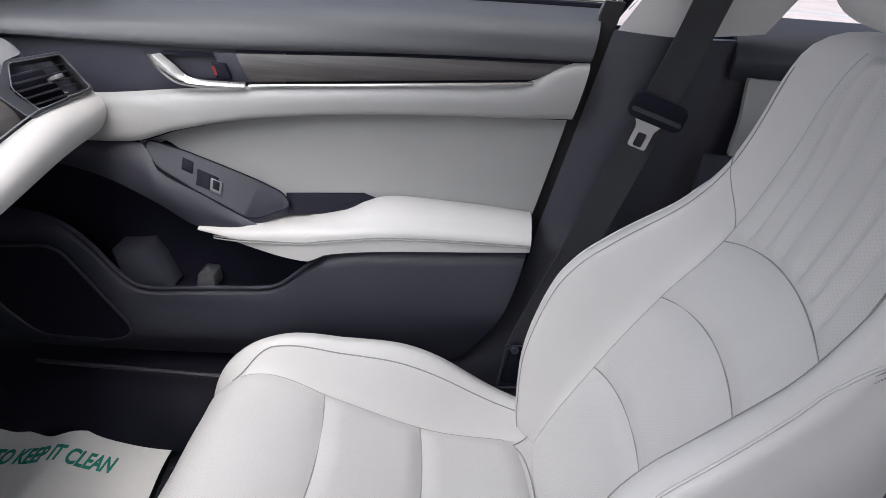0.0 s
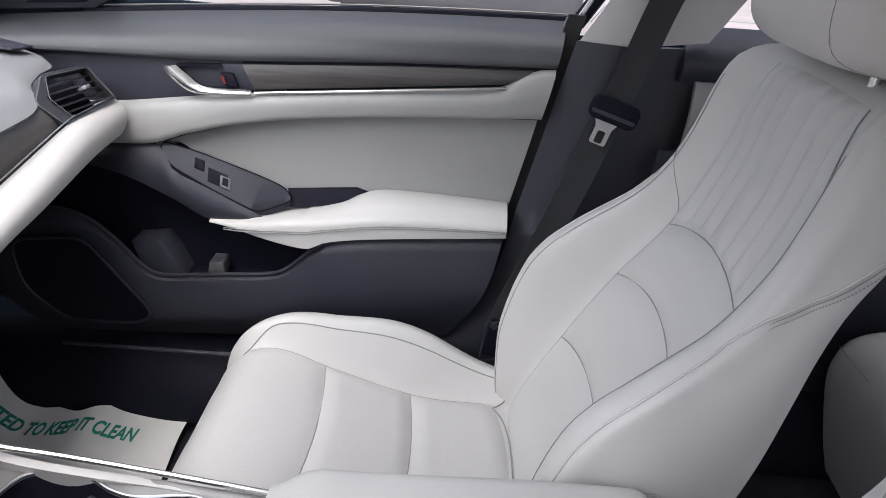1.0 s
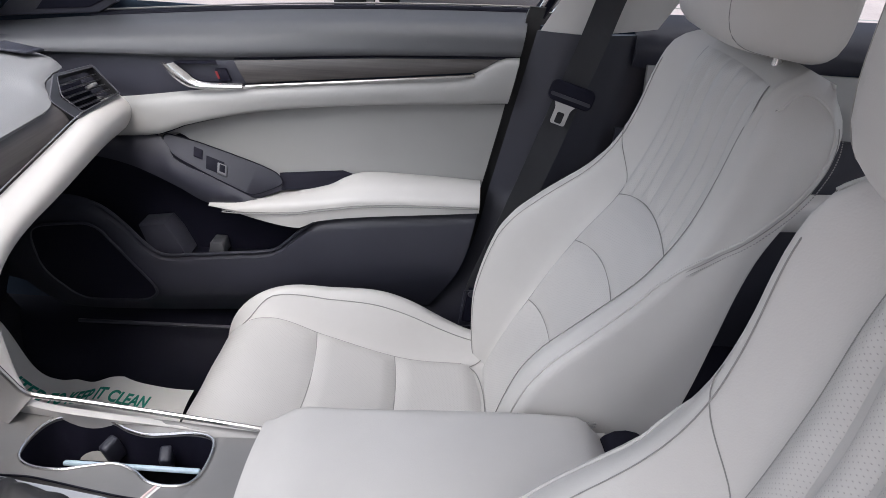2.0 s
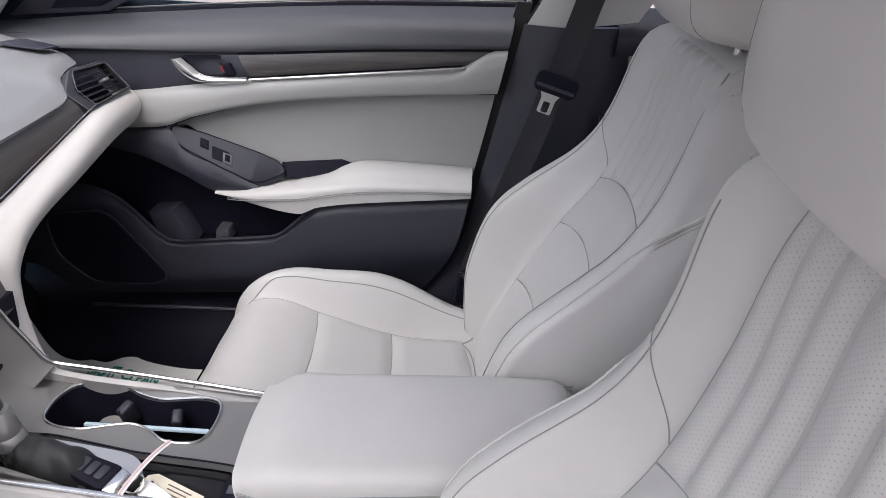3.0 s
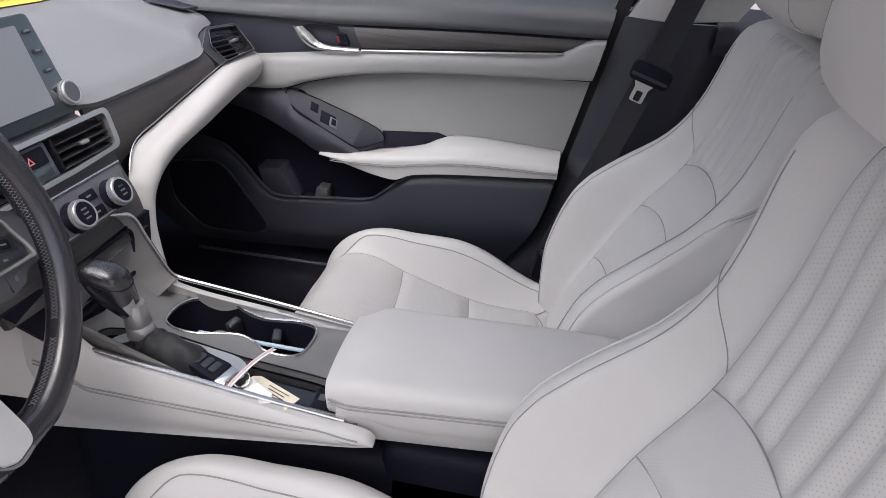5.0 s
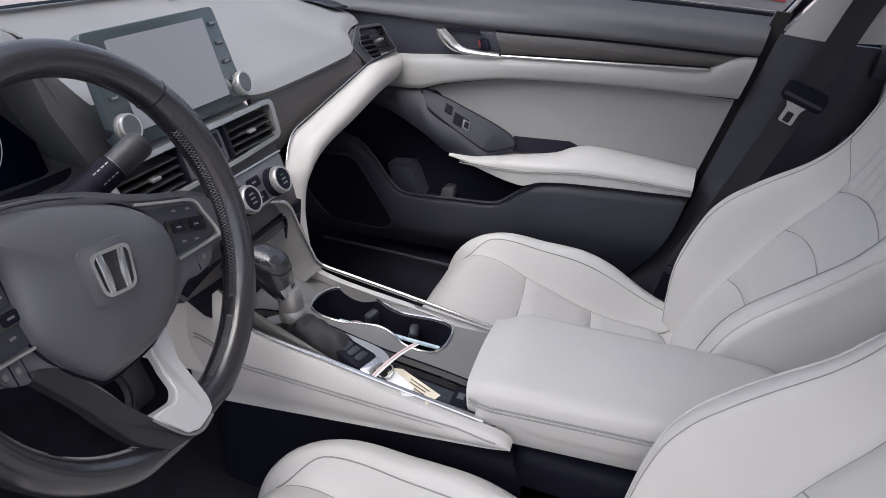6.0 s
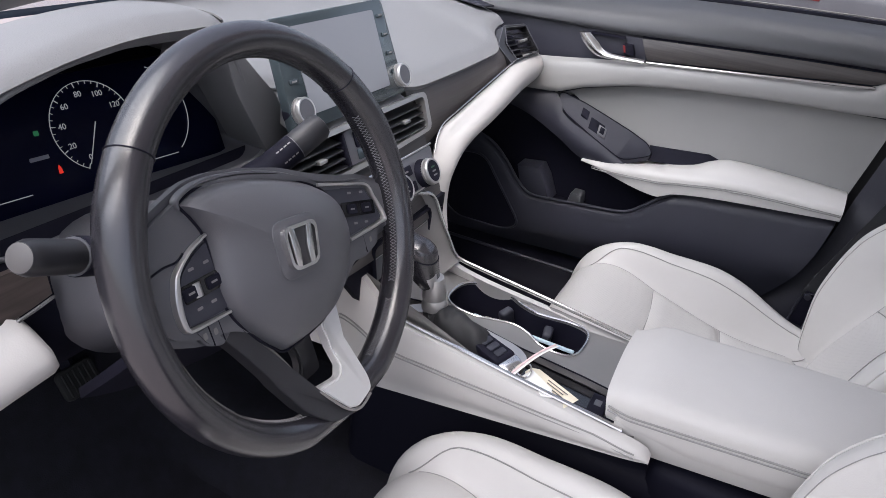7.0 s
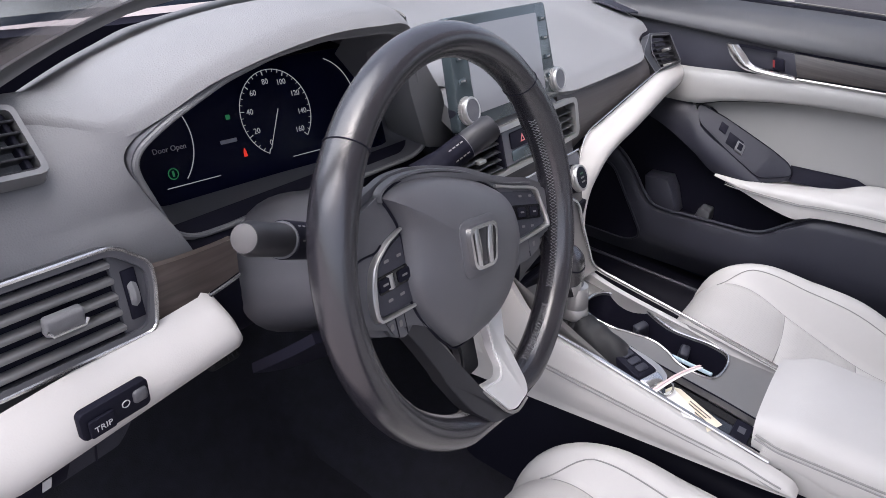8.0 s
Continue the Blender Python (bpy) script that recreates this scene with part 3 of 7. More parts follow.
part("mirror_glass", turned([(0.0, 0.004), (0.082, 0.004), (0.082, 0.0), (0, 0)], 24, axes((-0.565, 1.02, 1.055), (0, 1, 0), (0, 0, 1)) @ Matrix.Diagonal((1.15, 0.78, 1, 1))), surface("mirror_glass", (0.9, 0.9, 0.92), 0.02, metal=1.0, spread=0.01, rough_spread=0.01), mir)
part("door_skin", sheet(lambda u, v: (-0.95 + 1.18 * u, 0.835 + 0.045 * math.sin(math.pi * v), 0.25 + 0.70 * v), 12, 10, 0.003), CARPAINT, door)

# sills
for side, y in ((1, 0.70), (-1, -0.72)):
    f = lambda u, v, s=side, yy=y: (-0.95 + 2.4 * u, s * (abs(yy) - 0.075 + 0.13 * smooth(v * 1.2)), 0.215 + 0.125 * math.sin(math.pi / 2 * min(v * 1.35, 1)))
    solid("sill_trim", sheet(f, 30, 10, 0.01), BLACK, "black plastic sill trim beside the carpet", "sill", kind="structure")
part_line = thing("scuff_strip", "dark scuff strip along the door sill", "scuff strip", (-0.3, 0.66, 0.33))
part("strip", tube([(x, 0.678, 0.337 + 0.02 * (x + 0.6)) for x in np.linspace(-0.68, -0.02, 20)], 0.004, 6), DARK, part_line)

# B-pillar on the passenger's side
pillar = thing("b_pillar", "dark lower and light grey upper trim of the door pillar", "pillar", (0.25, 0.75, 0.36), kind="structure")
pil_front = spline([(0.30, -0.10), (0.36, -0.04), (0.42, 0.045), (0.509, 0.105), (0.66, 0.140), (0.836, 0.176), (0.966, 0.202), (1.0, 0.210)])


def pillar_at(u, v):
    z = 0.955 - 0.62 * v
    x0 = pil_front(z)
    x1 = 0.445 + 0.16 * (z - 0.9) - 0.03 * smooth((0.6 - z) / 0.2)
    y = 0.752 - 0.022 * math.sin(math.pi * min(u * 1.6, 1)) + 0.035 * smooth((u - 0.62) / 0.3) - 0.012 * smooth((0.66 - z) / 0.06)
    return (x0 + (x1 - x0) * u, y, z)


part("lower_trim", sheet(pillar_at, 28, 36, 0.01), DARK, pillar, "dark lower pillar trim")


def upper_at(u, v):
    z = 0.947 + 0.45 * v
    z += 0.022 * u * (1 - v)
    x0 = 0.205 + 0.50 * (z - 0.955)
    return (x0 + 0.195 * u, 0.752 - 0.30 * (z - 0.955) - 0.020 * math.sin(math.pi * u), z)


part("upper_trim", sheet(upper_at, 14, 14, 0.012), PILLAR, pillar, "light grey upper pillar trim")
part("door_gap", sheet(lambda u, v: (pil_front(0.99 - 0.66 * v) - 0.022 + 0.028 * u, 0.775, 0.99 - 0.66 * v), 2, 30, 0.01), RUBBER, pillar, "black rubber door seal")

# seat belt on the pillar
belt = thing("seat_belt", "black seat belt hanging on the door pillar with its buckle tongue", "seat belt", (0.124, 0.66, 0.47))
strap_path = through_points([(0.395, 0.640, 1.30), (0.350, 0.665, 1.15), (0.312, 0.676, 1.04), (0.286, 0.674, 0.95), (0.258, 0.668, 0.865), (0.225, 0.664, 0.76), (0.180, 0.664, 0.62), (0.138, 0.664, 0.50), (0.128, 0.664, 0.46)], 60)


def strap_at(u, v):
    k = v * 59
    i = min(int(k), 58)
    p = strap_path[i].lerp(strap_path[i + 1], k - i)
    d = (strap_path[i + 1] - strap_path[i]).normalized()
    w = d.cross(Vector((0, -1, 0))).normalized()
    q = p + w * (u - 0.5) * 0.047
    q.y += 0.004 * math.cos((u - 0.5) * 2)
    return q


part("webbing", sheet(strap_at, 4, 59, 0.0014), WEBBING, belt, "black woven webbing")
gm = axes((0.260, 0.664, 0.868), (0.95, -0.08, -0.27), (0.28, 0.03, 0.95))
part("guide", prism([gm @ Vector((a, b, 0)) for a, b in round_rect(0.078, 0.036, 0.011)], gm.to_3x3() @ Vector((0, 0, 0.014)), 0.004), BLACK, belt, "black plastic tongue grip")
part("grip_line", prism([gm @ Vector((a, b - 0.006, 0.0142)) for a, b in round_rect(0.070, 0.006, 0.002)], gm.to_3x3() @ Vector((0, 0, 0.001))), DARK, belt)
tg = rounded_poly([(-0.020, 0.0), (0.020, 0.0), (0.013, -0.012), (0.013, -0.040), (-0.013, -0.040), (-0.013, -0.012)], 0.004)
part("tongue", plate([(a, b - 0.016) for a, b in tg], [[(a, b - 0.044) for a, b in round_rect(0.013, 0.020, 0.003)]], lambda a, b, c: gm @ Vector((a - 0.004, b, 0.004 + c)), 0.003), SILVER, belt, "steel buckle tongue")
part("anchor", block((0.030, 0.012, 0.075), pose(0.122, 0.655, 0.445, 0, 8, 0), 0.004), BLACK, belt)
part("anchor_frame", tube([(0.105, 0.648, 0.480), (0.138, 0.648, 0.484), (0.130, 0.648, 0.404), (0.098, 0.648, 0.400)], 0.0022, 6, closed=True), DARK, belt)
part("anchor_bolt", turned([(0, 0.004), (0.006, 0.004), (0.007, 0), (0, 0)], 12, axes((0.118, 0.647, 0.475), (1, 0, 0), (0, 0, 1))), DARK, belt)

# rear passenger door seen behind the pillar
rear_door = thing("door_2", "closed rear door with dark upper pad and grey panel", "door", (0.8, 0.77, 0.35), kind="structure")
part("upper_pad", sheet(lambda u, v: (0.375 + 1.0 * u, spline([(0, 0.806), (0.2, 0.772), (0.6, 0.745), (1, 0.755)])(v), belt_z(0.4 + u) + 0.005 + (-0.085) * v), 12, 10, 0.012), DARK, rear_door)
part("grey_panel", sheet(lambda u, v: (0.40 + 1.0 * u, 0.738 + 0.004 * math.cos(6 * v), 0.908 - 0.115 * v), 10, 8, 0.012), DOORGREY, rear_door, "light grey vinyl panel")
part("lower_panel", sheet(lambda u, v: (0.36 + 1.0 * u, 0.735, 0.792 - 0.50 * v), 8, 8, 0.012), DARK, rear_door)
part("armrest", block((0.62, 0.075, 0.060), pose(0.80, 0.705, 0.665, 0, -3, 0), 0.022, 4), LEATHER, rear_door, "light grey leather armrest")
part("window_glass", sheet(lambda u, v: (0.42 + 0.85 * u + 0.1 * v, 0.824 - 0.12 * v, 0.995 + 0.36 * v), 6, 6, 0.004), GLASS, rear_door, "clear rear side window").visible_shadow = False
part("door_skin", sheet(lambda u, v: (0.24 + 1.2 * u, 0.835 + 0.045 * math.sin(math.pi * v), 0.25 + 0.72 * v), 8, 8, 0.003), CARPAINT, rear_door)

# roof, pillars and glass around
roof_h = lambda x, y: 1.43 - 0.10 * (y / 0.72) ** 4 - 0.10 * smooth((-0.05 - x) / 0.35) - 0.08 * smooth((x - 1.0) / 0.6)
solid("headliner", sheet(lambda u, v: (-0.30 + 1.75 * u, -0.62 + 1.24 * v, roof_h(-0.30 + 1.75 * u, -0.62 + 1.24 * v)), 20, 14, 0.03, -1), PILLAR, "light grey woven headliner of the roof", "headliner", kind="structure")
for s in (1, -1):
    a_post = thing("a_pillar", "grey trimmed windscreen pillar", "pillar", (-0.95, s * 0.74, 0.90), kind="structure")
    pa = [Vector((-0.86, s * 0.765, 0.90)), Vector((-0.70, s * 0.72, 1.06)), Vector((-0.5, s * 0.66, 1.235)), Vector((-0.25, s * 0.61, 1.345))]
    part("trim", tube(through_points(pa, 20), 0.035, 10), PILLAR, a_post)
    part("outer_post", tube(through_points([p + Vector((-0.03, s * 0.05, 0.005)) for p in pa], 20), 0.036, 10), BLACK, a_post)
    rail = thing("roof_rail", "light grey roof side rail", "roof rail", (0.5, s * 0.62, 1.36), kind="structure")
    part("rail", tube(through_points([(-0.30, s * 0.615, 1.335), (0.3, s * 0.63, 1.385), (0.9, s * 0.62, 1.37), (1.5, s * 0.58, 1.27)], 20), 0.035, 10), PILLAR, rail)
base_x = spline([(-0.74, -0.60), (-0.62, -0.705), (-0.524, -0.787), (-0.429, -0.86), (-0.364, -0.904), (-0.265, -0.964), (0, -1.05), (0.265, -1.04), (0.45, -1.01), (0.62, -0.95), (0.74, -0.88)])


def screen_at(u, v):
    y = -0.72 + 1.44 * u
    return (base_x(y) + (-0.27 - 0.06 * math.cos(1.8 * y) - base_x(y)) * v, y * (1 - 0.14 * v), 0.902 + 0.44 * v - 0.05 * v * v)


windscreen = solid("windscreen", sheet(screen_at, 24, 12, 0.005, 1), GLASS, "clear windscreen over the dashboard", "windscreen", kind="structure")
part("black_edge", sheet(lambda u, v: Vector(screen_at(u, 0.001 + 0.10 * v)) - Vector((-0.004, 0, 0.006)), 30, 3, 0.002), FRIT, windscreen, "dark printed lower edge of the glass")
windscreen.visible_shadow = False
solid("bonnet", sheet(lambda u, v: (-2.25 + 1.19 * u, -0.78 + 1.56 * v, 0.70 + 0.17 * u - 0.10 * (2 * v - 1) ** 4), 10, 12, 0.01), CARPAINT, "dark painted bonnet of the car", "bonnet", kind="structure")
# driver's side: the rear post and rear side wall, the front door stands open
post = thing("b_pillar", "door pillar beside the open driver's door", "pillar", (0.36, -0.76, 0.36), kind="structure")
part("lower_trim", sheet(lambda u, v: (0.34 + 0.17 * u + 0.06 * (1 - v), -0.80 + 0.03 * math.sin(math.pi * u), 0.25 + 0.72 * v), 8, 12, 0.02, -1), DARK, post)
part("upper_trim", sheet(lambda u, v: (0.40 + 0.15 * u + 0.20 * v, -0.79 + 0.15 * v, 0.97 + 0.42 * v), 8, 10, 0.02, -1), PILLAR, post)
rear_l = thing("door_3", "closed rear door on the driver's side", "door", (0.9, -0.77, 0.35), kind="structure")
part("panel", sheet(lambda u, v: (0.56 + 0.9 * u, -0.755 - 0.05 * smooth((v - 0.9) * 10), 0.25 + 0.73 * v), 8, 14, 0.05, -1), DARK, rear_l)
part("window_glass", sheet(lambda u, v: (0.58 + 0.8 * u, -0.82 + 0.12 * v, 0.99 + 0.36 * v), 6, 6, 0.004), GLASS, rear_l).visible_shadow = False
solid("rear_bulkhead", sheet(lambda u, v: (1.48 + 0.10 * v, -0.74 + 1.48 * u, 0.2 + 0.80 * v), 6, 6, 0.03), DARK, "dark rear bulkhead behind the back seat", "bulkhead", kind="structure")
solid("firewall", sheet(lambda u, v: (-1.06, -0.78 + 1.56 * u, 0.2 + 0.66 * v), 4, 4, 0.03, -1), BLACK, "black firewall under the dashboard", "firewall", kind="structure")

# ---- front seats ----
SEAT_Y = 0.367
BACK_O = Vector((0.145, 0.0, 0.42))
BACK_A = Vector((math.sin(radians(26)), 0, math.cos(radians(26))))
BACK_N = Vector((-math.cos(radians(26)), 0, math.sin(radians(26))))

bk_wc = spline([(-0.05, 0.160), (0.03, 0.172), (0.1, 0.180), (0.2, 0.184), (0.29, 0.183), (0.36, 0.176), (0.43, 0.166), (0.50, 0.162), (0.58, 0.160), (0.62, 0.152), (0.65, 0.132), (0.668, 0.104)])
bk_strip = spline([(-0.05, 0.026), (0.1, 0.032), (0.3, 0.030), (0.42, 0.022), (0.50, 0.014), (0.668, 0.008)])
bk_b = spline([(-0.05, 0.010), (0.03, 0.045), (0.1, 0.074), (0.2, 0.092), (0.25, 0.088), (0.29, 0.076), (0.34, 0.062), (0.40, 0.044), (0.46, 0.033), (0.52, 0.031), (0.58, 0.028), (0.62, 0.022), (0.668, 0.0)])
bk_wi = spline([(-0.05, 0.145), (0.15, 0.137), (0.385, 0.128), (0.55, 0.117), (0.668, 0.095)])
bk_th = spline([(-0.05, 0.13), (0.1, 0.132), (0.23, 0.118), (0.36, 0.095), (0.46, 0.080), (0.53, 0.080), (0.6, 0.076), (0.64, 0.068), (0.668, 0.050)])
bk_n = spline([(-0.05, -0.04), (0.0, -0.014), (0.149, -0.006), (0.283, -0.010), (0.385, -0.022), (0.5, -0.012), (0.60, 0.010), (0.64, 0.008), (0.668, -0.015)])
bk_r = spline([(-0.05, 0.020), (0.35, 0.016), (0.5, 0.026), (0.62, 0.030), (0.668, 0.018)])
TWIST = 0.045


def back_section(v):
    """Half of the backrest's outline at the height v, from the middle of its front to the middle of its back, as (s, n)."""
    wc, b, wi, th, n0, r = bk_wc(v), bk_b(v), bk_wi(v), bk_th(v), bk_n(v), bk_r(v)
    wo = wc + bk_strip(v)
    w = wo + 0.7 * r
    out = [(wi * k / 8, n0) for k in range(9)]
    out += [(wi + (wc - wi) * (k / 8) ** 0.85, n0 + b * (0.55 * smooth(k / 8) + 0.45 * (k / 8) ** 1.3)) for k in range(1, 9)]
    out += [(wc + (wo - wc) * k / 4, n0 + b + 0.004 * math.sin(math.pi * k / 4) - 0.005 * k / 4) for k in range(1, 5)]
    e = n0 + b - 0.005
    out += [(wo + (w - wo) * math.sin(t), e - r * (1 - math.cos(t))) for t in np.linspace(0.35, math.pi / 2, 5)]
    e -= r
    out += [(w + 0.010 * math.sin(math.pi * k / 6) - 0.006 * k / 6, e + (-th + 0.02 - e) * k / 6) for k in range(1, 7)]
    out += [(w - 0.006 - 0.028 * math.sin(t), -th + 0.02 - 0.02 * (1 - math.cos(t))) for t in np.linspace(0.3, math.pi / 2, 5)]
    out += [((w - 0.034) * (1 - k / 5), -th - 0.004 * k / 5) for k in range(1, 6)]
    return out


def back_point(s, n, v):
    return BACK_O + BACK_A * v + BACK_N * (n + TWIST * s) + Vector((0, s, 0))


def side_out(v, n):
    """The point of the bolster's outer face at the height v that lies n forward: (s, n)."""
    sec = back_section(v)[20:32]
    n = min(n, sec[0][1])
    return (float(np.interp(-n, [-p[1] for p in sec], [p[0] for p in sec])) + 0.0006, n)


def back_front(s, v):
    """The front of the backrest at s across and v up."""
    sec = back_section(v)[:22]
    a = abs(s)
    n = float(np.interp(a, [p[0] for p in sec], [p[1] for p in sec]))
    return n


cu_path = spline([(0, 0.215, 0.418), (0.08, 0.135, 0.404), (0.20, 0.01, 0.405), (0.36, -0.143, 0.440), (0.44, -0.221, 0.463), (0.49, -0.269, 0.462), (0.53, -0.302, 0.439), (0.57, -0.318, 0.400), (0.62, -0.318, 0.342), (0.68, -0.300, 0.285)])
cu_w = spline([(0, 0.205), (0.1, 0.235), (0.25, 0.252), (0.4, 0.250), (0.48, 0.240), (0.55, 0.225), (0.68, 0.205)])
cu_b = spline([(0, 0.02), (0.1, 0.042), (0.2, 0.078), (0.28, 0.085), (0.36, 0.068), (0.44, 0.046), (0.50, 0.024), (0.56, 0.010), (0.68, 0.004)])
cu_wi = spline([(0, 0.13), (0.1, 0.150), (0.22, 0.150), (0.36, 0.158), (0.45, 0.165), (0.52, 0.160), (0.68, 0.15)])
cu_drop = spline([(0, 0.13), (0.2, 0.12), (0.36, 0.13), (0.44, 0.11), (0.5, 0.085), (0.55, 0.06), (0.62, 0.045), (0.68, 0.035)])


def cu_frame(u):
    p, q = cu_path(max(u - 0.006, 0)), cu_path(min(u + 0.006, 0.68))
    d = Vector((q[0] - p[0], 0, q[1] - p[1])).normalized()
    n = Vector((d.z, 0, -d.x))
    c = cu_path(u)
    return Vector((c[0], 0, c[1])), (n if n.z > 0 or u > 0.5 else -n)


def cu_section(u):
    w, b, wi, drop = cu_w(u), cu_b(u), cu_wi(u), cu_drop(u)
    wc = w - 0.042
    r = min(0.045, drop * 0.6)
    out = [(wi * k / 8, 0.0) for k in range(9)]
    out += [(wi + (wc - wi) * k / 8, b * smooth(k / 8)) for k in range(1, 9)]
    out += [(wc + (w - wc) * math.sin(t), b - r * (1 - math.cos(t))) for t in np.linspace(0.15, math.pi / 2, 8)]
    e = b - r
    out += [(w - 0.015 * k / 5, e + (-drop - e) * k / 5) for k in range(1, 6)]
    out += [((w - 0.015) * (1 - k / 5), -drop - 0.01) for k in range(1, 6)]
    return out


def cu_point(s, n, u):
    c, nn = cu_frame(u)
    return c + nn * n + Vector((0, s, 0))


def cu_top(s, u):
    sec = cu_section(u)[:25]
    return float(np.interp(abs(s), [p[0] for p in sec], [p[1] for p in sec]))


def loop_rows(section, point, stations):
    rows = []
    for v in stations:
        half = section(v)
        rows.append([point(s, n, v) for s, n in half] + [point(-s, n, v) for s, n in half[-2:0:-1]])
    return rows


def capped(rows):
    bm = bmesh.new()
    vs = lattice(bm, rows, wrap_u=True)
    bm.faces.new(vs[0])
    bm.faces.new(vs[-1])
    bmesh.ops.recalc_face_normals(bm, faces=bm.faces)
    return bm


def pad(point, height, half, low, high, lift, edge, pleats=(), n_s=44, n_v=36):
    """A sewn panel that swells between its seams: across from -half(v) to half(v), between two seam lines low(q), high(q), q from -1 to 1."""
    def f(u, t):
        q = 2 * u - 1
        v = low(q) + (high(q) - low(q)) * t
        s = q * half(v)
        da = (1 - abs(q)) * half(v)
        dv = min(t, 1 - t) * (high(q) - low(q))
        puff = lift * math.sqrt(smooth(da / edge)) * math.sqrt(smooth(dv / edge))
        for c, depth, wide in pleats:
            puff -= depth * math.exp(-(((s - c) / wide) ** 2)) * smooth(dv / 0.02)
        crumple = 0.0012 * noise.noise(Vector((s * 18, v * 14, half(v) * 9)))
        return point(s, height(s, v) + 0.0012 + puff + crumple * smooth(da / 0.03), v)
    def flat(u, t):
        q = 2 * u - 1
        v = low(q) + (high(q) - low(q)) * t
        return (q * half(v), v)
    return sheet(f, n_s, n_v, 0.004, uv=flat)


def seat(name, label, y, base):
    st = thing(name, label, "car seat", base, group="front seats")
    off = Vector((0, y, 0))

    def put(part_name, bm, material, parent, lab=""):
        bmesh.ops.translate(bm, vec=off, verts=bm.verts)
        return part(part_name, bm, material, parent, lab)

    stations = list(np.linspace(-0.05, 0.6, 44)) + [0.615, 0.63, 0.642, 0.652, 0.66, 0.666, 0.668]
    back = put("backrest", capped(loop_rows(back_section, back_point, stations)), LEATHER, st, "grey leather backrest with deep side bolsters")
    arch = lambda v0, k: (lambda q: v0 + k * (1 - q * q))
    bands = [(-0.03, 0.0, 0.149, 0.028), (0.149, 0.028, 0.283, 0.030), (0.283, 0.030, 0.385, 0.030)]
    for v0, k0, v1, k1 in bands:
        put("insert_panel", pad(back_point, back_front, bk_wi, arch(v0, k0), arch(v1, k1), 0.010, 0.03), PERF, back, "perforated leather insert panel")
    pl = [(c, 0.0100, 0.0085) for c in (-0.088, -0.055, -0.022, 0.022, 0.055, 0.088)]
    put("pleated_panel", pad(back_point, back_front, bk_wi, arch(0.385, 0.030), arch(0.632, 0.004), 0.008, 0.02, pl, 96, 40), PERF, back, "pleated perforated upper panel")
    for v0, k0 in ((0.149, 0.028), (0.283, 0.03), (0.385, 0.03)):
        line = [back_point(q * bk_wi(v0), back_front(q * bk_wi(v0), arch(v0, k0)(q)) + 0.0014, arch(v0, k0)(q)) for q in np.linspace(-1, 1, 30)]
        put("seam_line", tube(line, 0.0009, 6), SEAM_SHADE, back)
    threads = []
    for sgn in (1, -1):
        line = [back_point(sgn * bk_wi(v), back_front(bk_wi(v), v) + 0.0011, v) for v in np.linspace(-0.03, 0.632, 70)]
        put("side_seam", tube(line, 0.0008, 6), SEAM_SHADE, back)
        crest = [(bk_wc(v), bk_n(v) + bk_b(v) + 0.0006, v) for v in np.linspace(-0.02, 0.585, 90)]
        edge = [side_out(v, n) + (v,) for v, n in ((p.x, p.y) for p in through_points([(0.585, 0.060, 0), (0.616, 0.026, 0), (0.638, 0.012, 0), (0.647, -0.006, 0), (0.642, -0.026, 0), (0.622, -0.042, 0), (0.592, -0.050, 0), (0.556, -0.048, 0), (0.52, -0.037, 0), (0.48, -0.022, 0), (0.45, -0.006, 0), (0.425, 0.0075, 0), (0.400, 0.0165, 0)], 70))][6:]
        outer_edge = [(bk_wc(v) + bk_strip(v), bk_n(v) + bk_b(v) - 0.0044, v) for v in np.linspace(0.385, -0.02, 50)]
        for name, line, r, shade in (("crest_seam", crest + edge[:20], 0.0006, SEAM_SHADE), ("bolster_piping", edge + outer_edge, 0.0017, LEATHER)):
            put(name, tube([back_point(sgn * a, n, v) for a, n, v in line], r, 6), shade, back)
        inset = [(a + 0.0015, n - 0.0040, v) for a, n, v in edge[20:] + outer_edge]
        put("bolster_seam", tube([back_point(sgn * a, n, v) for a, n, v in inset], 0.0005, 6), SEAM_SHADE, back)
        for k in range(0, len(inset) - 1):
            a, b2 = inset[k], inset[k + 1]
            for q in (0.0, 0.5):
                p0 = [a[i] + (b2[i] - a[i]) * q for i in range(3)]
                p1 = [a[i] + (b2[i] - a[i]) * (q + 0.3) for i in range(3)]
                threads.append([back_point(sgn * (z[0] + 0.0020), z[1] - 0.0042, z[2]) for z in (p0, p1)])
        if sgn < 0:
            short = [(bk_wi(v) + (bk_wc(v) - bk_wi(v)) * k, v) for k, v in zip(np.linspace(0.02, 1.0, 18), np.linspace(0.440, 0.475, 18))]
        else:
            short = [(bk_wi(v) + (bk_wc(v) + bk_strip(v) - bk_wi(v)) * k, v) for k, v in zip(np.linspace(0.02, 1.0, 18), np.linspace(0.405, 0.485, 18))]
        put("bolster_seam", tube([back_point(sgn * a, back_front(a, v) + 0.0008, v) for a, v in short], 0.0005, 6), SEAM_SHADE, back)
    tagged(put("stitching", joined(*[tube(t, 0.0006, 4) for t in threads]), SEAM, back, "small even stitches beside the piping"), kind="stuff")

    stations = list(np.linspace(0, 0.44, 34)) + list(np.linspace(0.45, 0.68, 24))
    cush = put("cushion", capped(loop_rows(cu_section, cu_point, stations)), LEATHER, st, "grey leather seat cushion with raised bolsters")
    flat = lambda v0: (lambda q: v0)
    bow = lambda v0, k: (lambda q: v0 + k * q * q)
